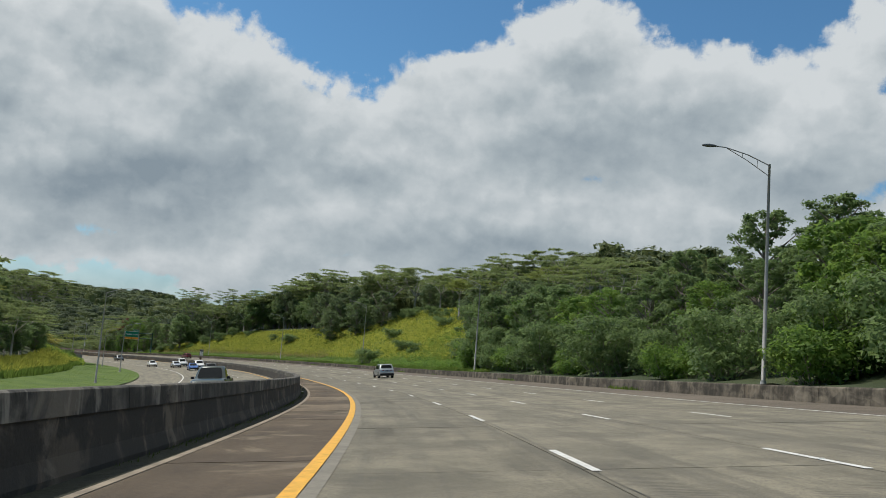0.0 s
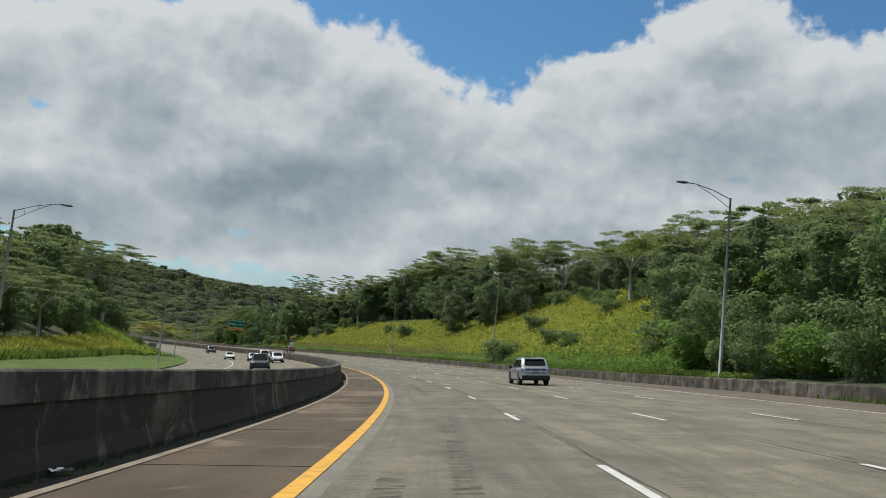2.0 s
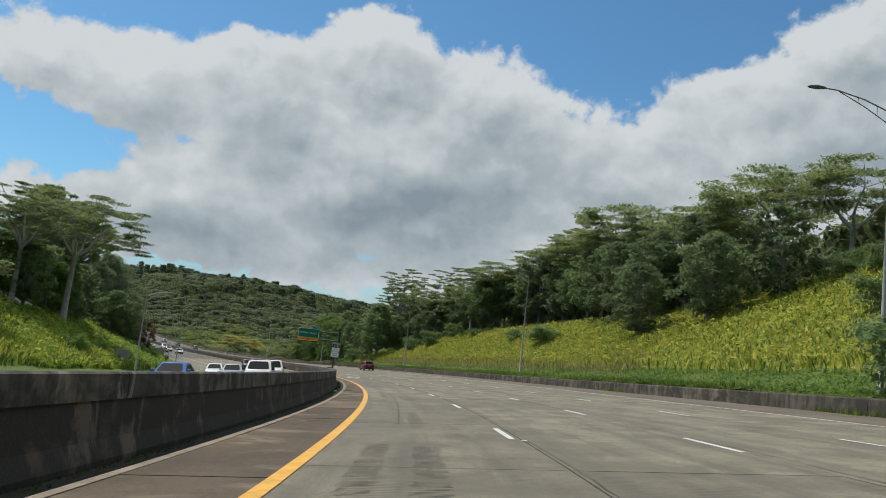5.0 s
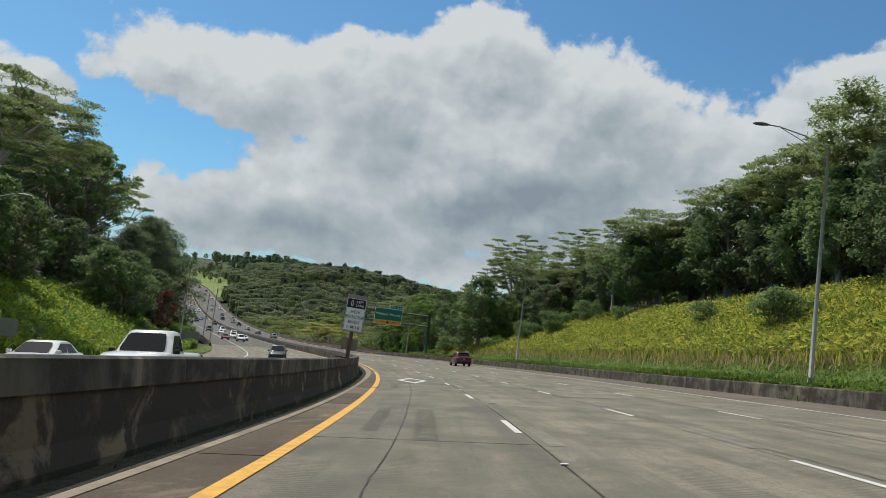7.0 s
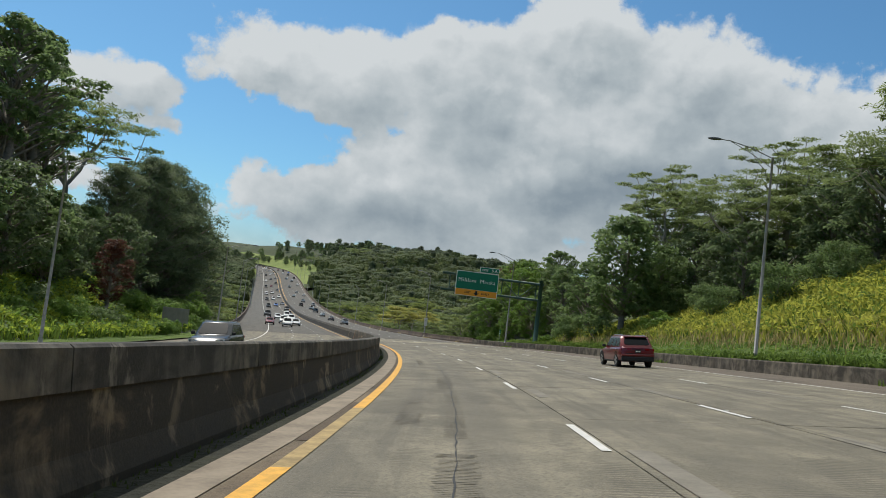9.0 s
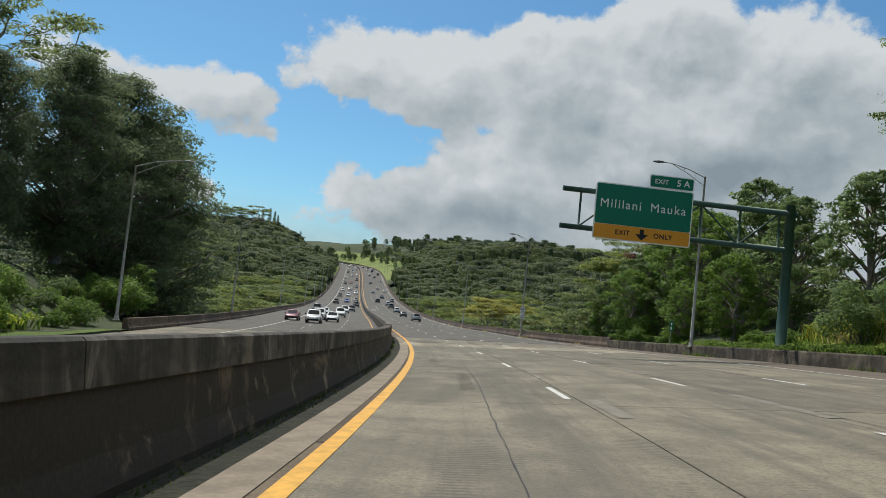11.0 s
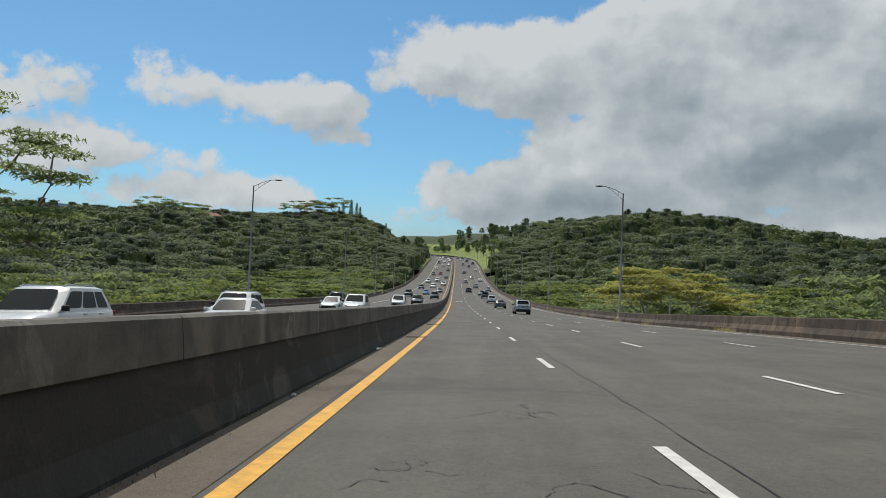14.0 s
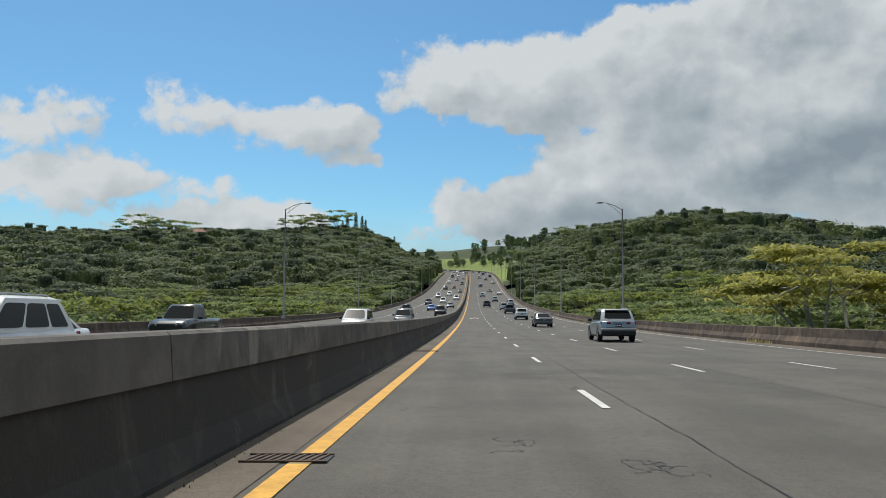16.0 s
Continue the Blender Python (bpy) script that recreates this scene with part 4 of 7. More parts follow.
def grate(s, d0, d1, depth=0.42):
    """A cast drain grate with slanting bars over a black plate, the opening's shade as colour."""
    root = new("drain_grate")
    m = frame_at(s, (d0 + d1) / 2, 0.0, 0, False)
    w = (d1 - d0) / 2
    bm = bmesh.new()
    box(bm, -w, w, -depth / 2, depth / 2, 0.006, 0.012)
    part("pit_shade", bm, M_SEAL, root, "black plate painted as the drain opening's shade")
    bm = bmesh.new()
    for y in (-depth / 2, depth / 2 - 0.03):
        box(bm, -w, w, y, y + 0.03, 0.008, 0.026)
    part("rim", bm, M_RUST_STEEL, root)
    n = int(2 * w / 0.075)
    for k in range(n):
        x = -w + 0.03 + k * 0.075
        bm = bmesh.new()
        vs = [bm.verts.new(p) for p in ((x, -depth / 2 + 0.03, 0.024), (x + 0.022, -depth / 2 + 0.03, 0.024), (x + 0.082, depth / 2 - 0.03, 0.024), (x + 0.06, depth / 2 - 0.03, 0.024))]
        lo = [bm.verts.new(v.co - Vector((0, 0, 0.01))) for v in vs]
        bm.faces.new(vs)
        for i in range(4):
            bm.faces.new((vs[i], lo[i], lo[(i + 1) % 4], vs[(i + 1) % 4]))
        part("bar", bm, M_RUST_STEEL, root)
    root.matrix_basis = m
    return tagged(root, "rusty iron drain grate with slanting bars in the gutter", "drain grate")


for s, d0, d1 in ((350.9, -0.85, -0.35), (383.2, -0.62, 0.15), (410.3, -0.62, 0.15), (426.8, -0.55, 0.27), (442.3, -0.57, 0.25), (466.0, -0.7, 0.2), (180.1, -1.45, -0.75)):
    grate(s, d0, d1)
for k in range(-1, 30):
    for lane in (1, 2, 3):
        if (k * 3 + lane) % 2:
            continue
        bm = bmesh.new()
        box(bm, -0.05, 0.05, -0.05, 0.05, 0.0, 0.018, 0.006)
        ob = part("lane_reflector", bm, M_WHITE, road)
        ob.matrix_basis = frame_at(12.19 * k + 5.6 + 6.1, LANE * lane + 0.0, 0.004, 0, False)


def groove_patch(s0, s1, d, width, seed):
    """Cross grooves of one wheel track: many thin worn flat strips in one sheet, coloured as groove shade."""
    r = np.random.default_rng(seed)
    v, f = [], []
    s = s0
    while s < s1:
        a, b = d - width / 2 * r.uniform(0.75, 1.05), d + width / 2 * r.uniform(0.75, 1.05)
        if r.uniform() > 0.12:
            k = len(v)
            w = 0.011 * r.uniform(0.6, 1.3)
            v += [on_road(s - w, a, 0.0055), on_road(s - w, b, 0.0055), on_road(s + w, b, 0.0055), on_road(s + w, a, 0.0055)]
            f.append((k, k + 1, k + 2, k + 3))
        s += 0.085
    return tagged(mesh_part("groove_patch", v, f, M_GROOVE, road, "worn cross grooves in a wheel track, flat strips with groove shade as colour"), kind="stuff")


gr = np.random.default_rng(44)
for k in range(34):
    for d in (0.95, 1.75):
        if gr.uniform() < 0.4:
            a = 4 + 10.2 * k + gr.uniform(-3, 3)
            groove_patch(a, min(a + gr.uniform(4, 9), 363), d + gr.uniform(-0.12, 0.12), gr.uniform(0.32, 0.5), 500 + 3 * k)
for a, b in ((352.3, 358.0), (345.6, 351.5)):
    for d in (1.3, 2.4, 5.2, 8.9):
        groove_patch(a, b, d, 1.0, int(a * 10 + d))

# ---------------------------------------------------------------- street lamps


def street_lamp(reach=2.6, height=10.4):
    """A tapered galvanised pole with a trussed arm; the arm reaches towards -x."""
    root = new("street_lamp")
    bm = bmesh.new()
    tube(bm, [(0, 0, 0), (0, 0, height * 0.5), (0, 0, height)], [0.11, 0.085, 0.06], 12)
    part("pole", bm, M_GALV, root)
    bm = bmesh.new()
    box(bm, -0.2, 0.2, -0.2, 0.2, 0.0, 0.05, 0.01)
    tube(bm, [(0, 0, 0.04), (0, 0, 0.35), (0, 0, 0.42)], [0.15, 0.15, 0.115], 12)
    part("base_plate", bm, M_GALV, root)
    bm = bmesh.new()
    top = height - 0.05
    arm = [(-0.05, 0, top), (-reach * 0.4, 0, top + 0.42), (-reach * 0.8, 0, top + 0.68), (-reach, 0, top + 0.70)]
    tube(bm, arm, [0.035, 0.032, 0.03, 0.03], 8)
    tube(bm, [(-0.05, 0, top - 0.55), (-reach * 0.42, 0, top + 0.14), (-reach * 0.78, 0, top + 0.64)], [0.025, 0.022, 0.02], 8)
    for k in (0.22, 0.5):
        tube(bm, [(-reach * k, 0, top + 0.42 * k / 0.4 - 0.02), (-reach * k, 0, top - 0.55 + k / 0.42 * 0.69)], [0.014, 0.014], 6)
    part("arm", bm, M_GALV, root)
    bm = bmesh.new()
    hx, hz = -reach, top + 0.70
    tube(bm, [(hx + 0.12, 0, hz), (hx - 0.05, 0, hz + 0.01), (hx - 0.30, 0, hz), (hx - 0.58, 0, hz - 0.02), (hx - 0.70, 0, hz - 0.03)], [0.05, 0.11, 0.15, 0.11, 0.03], 10)
    bmesh.ops.scale(bm, vec=(1, 1, 0.6), space=Matrix.Translation((0, 0, -hz)), verts=bm.verts)
    part("lamp_head", bm, M_LAMP, root, "grey cobra lamp head")
    return tagged(root, "tall galvanised street lamp with a trussed arm", "street lamp", "street lamps along the highway")


# station, offset, foot over the banked surface, pole height, arm's reach
RIGHT_LAMPS = [(38.5, 20.08, 0.43, 11.37, 2.94), (97.8, 19.62, 0.41, 11.08, 2.74), (161.9, 20.56, 1.46, 11.12, 3.02), (220.9, 19.91, 1.31, 10.75, 3.06), (283, 19.52, 1.48, 10.63, 3.12), (346.7, 18.4, 0.6, 11.3, 2.9), (395.1, 16.11, 0.85, 11.33, 1.96), (459.3, 17.13, 0.84, 11.8, 2.07), (518.4, 16.9, 0.89, 11.3, 1.99)]
LEFT_LAMPS = [(47.0, -25.2, 0.3, 10.4, 2.6), (105.2, -24.75, 0.33, 10.64, 2.89), (169.4, -24.37, 0.43, 8.37, 2.16), (230.4, -23.13, 0.24, 8.9, 1.96), (289.5, -21.69, 0.48, 10.85, 3.1), (350.6, -19.82, 0.77, 10.63, 3.29), (394.7, -19.46, 0.77, 11.02, 2.01), (460.8, -20.02, 0.29, 12.12, 2.2), (520.2, -18.48, 0.7, 11.63, 2.09)]
RIGHT_LAMPS += [(579.0 + 60.5 * k, 17.2, 0.85, 11.5, 2.0) for k in range(9)]
LEFT_LAMPS += [(581.0 + 60.5 * k, -19.0, 0.7, 11.5, 2.0) for k in range(9)]
far_lamp = None
for side, lamps in ((0, RIGHT_LAMPS), (180, LEFT_LAMPS)):
    for s, d, up, height, reach in lamps:
        p = on_road(s, d)
        foot_z = float(p[2]) + up if s > 349 else min(float(p[2]) + up, float(ground_z(s, d)))
        m = pose(float(p[0]), float(p[1]), foot_z - 0.03, 0, 0, side + math.degrees(float(np.interp(s, SG, HG))))
        if s < 570:
            street_lamp(reach, height + float(p[2]) + up - foot_z).matrix_basis = m
        elif far_lamp is None:
            far_lamp = street_lamp(reach, height)
            far_lamp.matrix_basis = m
        else:
            copy_thing(far_lamp, m)

# ---------------------------------------------------------------- signs


def lettering(name, words, size, material, parent, m, spacing=1.0, bold=0.0):
    cu = bpy.data.curves.new(name, "FONT")
    cu.body, cu.size, cu.align_x, cu.align_y = words, size, "CENTER", "CENTER"
    cu.space_character, cu.extrude, cu.offset = spacing, 0.003, bold
    cu.materials.append(material)
    ob = new(name, cu)
    ob.parent = parent
    ob.matrix_basis = m
    me = bpy.data.meshes.new_from_object(ob)
    bpy.data.objects.remove(ob)
    bpy.data.curves.remove(cu)
    ob = new(name, me)
    ob.parent, ob.matrix_basis = parent, m
    return ob


FACE = pose(0, 0, 0, 90, 0, 0)       # text turned upright, facing -y


def rounded_plate(bm, x0, x1, z0, z1, y, thick, r):
    pts = []
    for cx, cz, a0 in ((x1 - r, z1 - r, 0), (x0 + r, z1 - r, 90), (x0 + r, z0 + r, 180), (x1 - r, z0 + r, 270)):
        for k in range(5):
            a = radians(a0 + 22.5 * k)
            pts.append((cx + r * math.cos(a), cz + r * math.sin(a)))
    f = [bm.verts.new((x, y, z)) for x, z in pts]
    b = [bm.verts.new((x, y + thick, z)) for x, z in pts]
    n = len(pts)
    bm.faces.new(list(reversed(f)))
    bm.faces.new(b)
    for i in range(n):
        bm.faces.new((f[i], f[(i + 1) % n], b[(i + 1) % n], b[i]))
    return bm


def overhead_sign():
    """A green guide sign on a cantilever truss; origin at the post's foot, truss towards -x."""
    root = new("overhead_sign")
    bm = bmesh.new()
    tube(bm, [(0, 0, -0.6), (0, 0, 9.0)], [0.30, 0.24], 16)
    part("post", bm, M_GREEN_STEEL, root, "dark green steel post")
    bm = bmesh.new()
    box(bm, -0.5, 0.5, -0.5, 0.5, -0.8, 0.25, 0.03)
    part("footing", bm, M_CURB, root, "concrete footing")
    for z in (8.55, 6.55):
        bm = bmesh.new()
        tube(bm, [(0.35, 0, z), (-12.6, 0, z)], [0.16, 0.14], 14)
        part("chord", bm, M_GREEN_STEEL, root, "dark green truss tube")
    xs = [-2.2 * k - 0.6 for k in range(6)]
    for k, x in enumerate(xs):
        bm = bmesh.new()
        tube(bm, [(x, 0, 6.6), (x, 0, 8.5)], [0.06, 0.06], 8)
        part("strut", bm, M_GREEN_STEEL, root)
        if k < 5:
            bm = bmesh.new()
            z0, z1 = (6.6, 8.5) if k % 2 else (8.5, 6.6)
            tube(bm, [(x, 0, z0), (xs[k + 1], 0, z1)], [0.05, 0.05], 8)
            part("brace", bm, M_GREEN_STEEL, root)
    x0, x1, z0, z1 = -10.9, -5.6, 6.05, 9.05
    bm = bmesh.new()
    rounded_plate(bm, x0, x1, z0, z1, -0.36, 0.06, 0.14)
    panel = part("panel", bm, M_SIGN_WHITE, root, "green guide sign panel with a white border")
    bm = bmesh.new()
    rounded_plate(bm, x0 + 0.06, x1 - 0.06, z0 + 0.82, z1 - 0.06, -0.372, 0.01, 0.10)
    part("green_field", bm, M_SIGN_GREEN, panel)
    bm = bmesh.new()
    rounded_plate(bm, x0 + 0.06, x1 - 0.06, z0 + 0.06, z0 + 0.80, -0.372, 0.01, 0.08)
    part("amber_field", bm, M_SIGN_ORANGE, panel, "amber exit-only band")
    cx = (x0 + x1) / 2
    lettering("word", "Mililani", 0.66, M_SIGN_WHITE, panel, pose(cx - 1.26, -0.376, 7.95, 90, 0, 0), 1.18, 0.0)
    lettering("word", "Mauka", 0.66, M_SIGN_WHITE, panel, pose(cx + 1.32, -0.376, 7.95, 90, 0, 0), 1.18, 0.0)
    lettering("exit_word", "EXIT", 0.36, M_SIGN_BLACK, panel, pose(cx - 1.05, -0.376, 6.47, 90, 0, 0), 1.1, 0.008)
    lettering("only_word", "ONLY", 0.36, M_SIGN_BLACK, panel, pose(cx + 1.15, -0.376, 6.47, 90, 0, 0), 1.1, 0.008)
    ar = [(-0.11, 0.28), (0.11, 0.28), (0.11, 0.02), (0.36, 0.02), (0.0, -0.30), (-0.36, 0.02), (-0.11, 0.02)]
    bm = bmesh.new()
    f = bm.faces.new([bm.verts.new((cx + a, -0.377, 6.47 + b)) for a, b in ar])
    part("arrow", bm, M_SIGN_BLACK, panel, "black down arrow")
    bm = bmesh.new()
    rounded_plate(bm, x1 - 2.45, x1 - 0.02, z1 + 0.02, z1 + 0.72, -0.36, 0.05, 0.1)
    tab = part("exit_tab", bm, M_SIGN_WHITE, root, "small green exit number tab")
    bm = bmesh.new()
    rounded_plate(bm, x1 - 2.40, x1 - 0.07, z1 + 0.07, z1 + 0.67, -0.370, 0.01, 0.08)
    part("tab_field", bm, M_SIGN_GREEN, tab)
    lettering("exit_label", "EXIT", 0.34, M_SIGN_WHITE, tab, pose(x1 - 1.80, -0.374, z1 + 0.36, 90, 0, 0), 1.1, 0.006)
    lettering("exit_number", "5 A", 0.50, M_SIGN_WHITE, tab, pose(x1 - 0.62, -0.374, z1 + 0.37, 90, 0, 0), 1.0, 0.008)
    for x in (-10.0, -8.2, -6.4):
        bm = bmesh.new()
        box(bm, x - 0.04, x + 0.04, -0.30, -0.14, 6.1, 9.0)
        part("hanger", bm, M_GALV, root)
    return tagged(root, "green overhead exit sign on a dark green truss", "road sign")


sg = overhead_sign()
sg.matrix_basis = frame_at(337.2, 19.7, -0.54, 2.0)


def hov_sign():
    """A post-mounted lane sign in two panels; origin at the barrier's top."""
    root = new("lane_sign")
    bm = bmesh.new()
    box(bm, -0.08, 0.08, 0.0, 0.10, -0.02, 2.5, 0.012)
    part("post", bm, M_RUST_STEEL, root, "rusty steel post")
    bm = bmesh.new()
    box(bm, -0.55, 0.12, -0.06, 0.16, -0.04, 0.03, 0.008)
    part("foot_plate", bm, M_RUST_STEEL, root)
    bm = bmesh.new()
    box(bm, -0.44, 0.44, -0.035, 0.0, 1.14, 2.76, 0.006)
    part("backing", bm, M_SIGN_BACK, root, "grey plywood backing board")
    bm = bmesh.new()
    box(bm, -0.36, 0.34, 0.10, 0.13, 0.34, 0.86, 0.006)
    part("lower_board", bm, M_BOARD, root, "weathered tan board behind the post")
    bm = bmesh.new()
    rounded_plate(bm, -0.42, 0.42, 1.17, 2.59, -0.047, 0.01, 0.03)
    plate = part("plate", bm, M_SIGN_WHITE, root, "white lane sign with a black head panel")
    bm = bmesh.new()
    rounded_plate(bm, -0.405, 0.405, 1.185, 2.575, -0.051, 0.003, 0.028)
    part("border", bm, M_SIGN_BLACK, plate)
    bm = bmesh.new()
    rounded_plate(bm, -0.390, 0.390, 1.20, 2.18, -0.055, 0.003, 0.025)
    part("text_panel", bm, M_SIGN_WHITE, plate)
    o = [(0, 0.15), (0.075, 0), (0, -0.15), (-0.075, 0)]
    bm = bmesh.new()
    v = [bm.verts.new((-0.19 + a, -0.056, 2.375 + b)) for a, b in o] + [bm.verts.new((-0.19 + a * 0.66, -0.056, 2.375 + b * 0.74)) for a, b in o]
    for i in range(4):
        bm.faces.new((v[i], v[(i + 1) % 4], v[4 + (i + 1) % 4], v[4 + i]))
    part("diamond", bm, M_SIGN_WHITE, plate, "white diamond outline")
    for k, w in enumerate(("LEFT", "LANE")):
        lettering("word", w, 0.135, M_SIGN_WHITE, plate, pose(0.15, -0.057, 2.455 - 0.155 * k, 90, 0, 0), 1.15, 0.002)
    for k, w in enumerate(("HOV", "RESTRICTION", "ENDS", "1 MILE")):
        lettering("word", w, 0.185, M_SIGN_BLACK, plate, pose(0, -0.060, 2.01 - 0.225 * k, 90, 0, 0) @ Matrix.Diagonal((1.0 if k != 1 else 0.68, 1, 1, 1)), 1.15 if k != 1 else 1.05, 0.002)
    return tagged(root, "black and white carpool lane sign on a rusty post", "road sign")


hv = hov_sign()
hv.matrix_basis = frame_at(219.7, -1.36, 1.19, 3.0) @ pose(0, 0, 0, 0, 2.5, 0)


def back_sign(w, h, up):
    root = new("sign_seen_from_behind")
    bm = bmesh.new()
    box(bm, -w / 2, w / 2, -0.02, 0.02, up, up + h, 0.01)
    part("plate", bm, M_SIGN_BACK, root, "bare grey back of a sign plate")
    for x in (-w * 0.3, w * 0.3):
        bm = bmesh.new()
        box(bm, x - 0.05, x + 0.05, 0.02, 0.12, -0.3, up + h - 0.1, 0.01)
        part("post", bm, M_GALV, root)
    return tagged(root, "grey back of a roadside sign on posts", "road sign")


for s, d, w, h, up in ((338.0, -23.5, 3.0, 1.7, 1.2), (246.0, -27.0, 1.7, 1.3, 1.0)):
    b = back_sign(w, h, up)
    p = on_road(s, d)
    b.matrix_basis = pose(float(p[0]), float(p[1]), float(ground_z(s, d)), 0, 0, math.degrees(float(np.interp(s, SG, HG))))


def plaque(lines):
    """Two small white plates strapped to a lamp pole; the writing is too small to read."""
    root = new("pole_sign")
    for k, (z, n) in enumerate(((2.25, 3), (1.45, 2))):
        bm = bmesh.new()
        rounded_plate(bm, -0.30, 0.30, z, z + 0.72, -0.16, 0.02, 0.04)
        pl = part("plate", bm, M_SIGN_WHITE, root)
        for i in range(n):
            bm = bmesh.new()
            box(bm, -0.20, 0.20, -0.166, -0.161, z + 0.14 + 0.19 * i, z + 0.20 + 0.19 * i)
            part("bar", bm, M_SIGN_BLACK, pl)
    bm = bmesh.new()
    box(bm, -0.13, 0.13, -0.145, 0.13, 1.5, 1.56)
    box(bm, -0.13, 0.13, -0.145, 0.13, 2.5, 2.56)
    part("strap", bm, M_GALV, root)
    return tagged(root, "two small white plates strapped to a lamp pole", "road sign")


pq = plaque(2)
pq.matrix_basis = frame_at(395.1, 16.11, 0.84)


def mile_marker():
    root = new("mile_marker")
    bm = bmesh.new()
    box(bm, -0.13, 0.13, -0.02, 0.0, 1.0, 1.75, 0.01)
    pl = part("plate", bm, M_SIGN_GREEN, root)
    for k in range(2):
        bm = bmesh.new()
        box(bm, -0.05, 0.05, -0.025, -0.021, 1.12 + 0.3 * k, 1.32 + 0.3 * k)
        part("bar", bm, M_SIGN_WHITE, pl)
    bm = bmesh.new()
    box(bm, -0.03, 0.03, 0.0, 0.05, -0.3, 1.7, 0.005)
    part("post", bm, M_GALV, root)
    return tagged(root, "small green marker plate on a steel post", "road sign")


mm = mile_marker()
p = on_road(352.0, 18.9)
mm.matrix_basis = pose(float(p[0]), float(p[1]), float(ground_z(352.0, 18.9)), 0, 0, 42)

# ---------------------------------------------------------------- plants


def leaf_mesh(name, centres, normals, sizes, material, rng, aspect=0.6, droop=0.25):
    """Many small folded leaf sprays: each is its own pointed island."""
    n = len(centres)
    t = rng.normal(size=(n, 3))
    u = np.cross(normals, t)
    u /= np.linalg.norm(u, axis=1)[:, None] + 1e-9
    v = np.cross(normals, u)
    u, v = u * sizes[:, None], v * (sizes * aspect)[:, None]
    dip = normals * (sizes * droop)[:, None]
    P = np.stack([centres - u * 0.8 - v - dip * 0.4, centres - u * 0.8 + v - dip * 0.4, centres + u * 1.2 - dip], 1).reshape(-1, 3)
    me = bpy.data.meshes.new(name)
    me.vertices.add(3 * n)
    me.vertices.foreach_set("co", P.ravel())
    me.loops.add(3 * n)
    me.loops.foreach_set("vertex_index", np.arange(3 * n, dtype=np.int32))
    me.polygons.add(n)
    me.polygons.foreach_set("loop_start", np.arange(0, 3 * n, 3, dtype=np.int32))
    me.materials.append(material)
    me.update(calc_edges=True)
    return me


def clump(rng, centre, radii, n, flat=0.0):
    """Leaf places and facings through a ragged mass, thicker on its upper side."""
    p = rng.normal(size=(n, 3))
    p /= np.linalg.norm(p, axis=1)[:, None]
    up = rng.uniform(size=n) < 0.62
    p[:, 2] = np.where(up, np.abs(p[:, 2]), p[:, 2])
    wob = 1 + 0.28 * np.sin(p[:, 0] * 5.1 + centre[2] * 3) * np.cos(p[:, 1] * 4.3 + centre[0] * 2)
    r = (rng.uniform(0.25, 1.0, n) ** 0.55) * wob
    pts = centre + p * r[:, None] * np.asarray(radii)
    nrm = p * (0.62 * (1 - flat)) + np.array([0, 0, 1.0]) * (0.38 + 0.5 * flat) + rng.normal(size=(n, 3)) * 0.33
    nrm /= np.linalg.norm(nrm, axis=1)[:, None]
    return pts, nrm


def limb(bm, rng, a, b, r0, r1, sag=0.1, sides=6):
    a, b = np.asarray(a, float), np.asarray(b, float)
    L = np.linalg.norm(b - a)
    m1 = a + (b - a) * 0.35 + rng.normal(size=3) * L * sag * 0.5
    m2 = a + (b - a) * 0.7 + rng.normal(size=3) * L * sag * 0.5
    if sides < 5:
        tube(bm, [tuple(a), tuple((m1 + m2) / 2), tuple(b)], [r0, (r0 + r1) / 2, r1], sides, False)
    else:
        tube(bm, [tuple(a), tuple(m1), tuple(m2), tuple(b)], [r0, r0 * 0.75 + r1 * 0.25, r0 * 0.4 + r1 * 0.6, r1], sides, False)


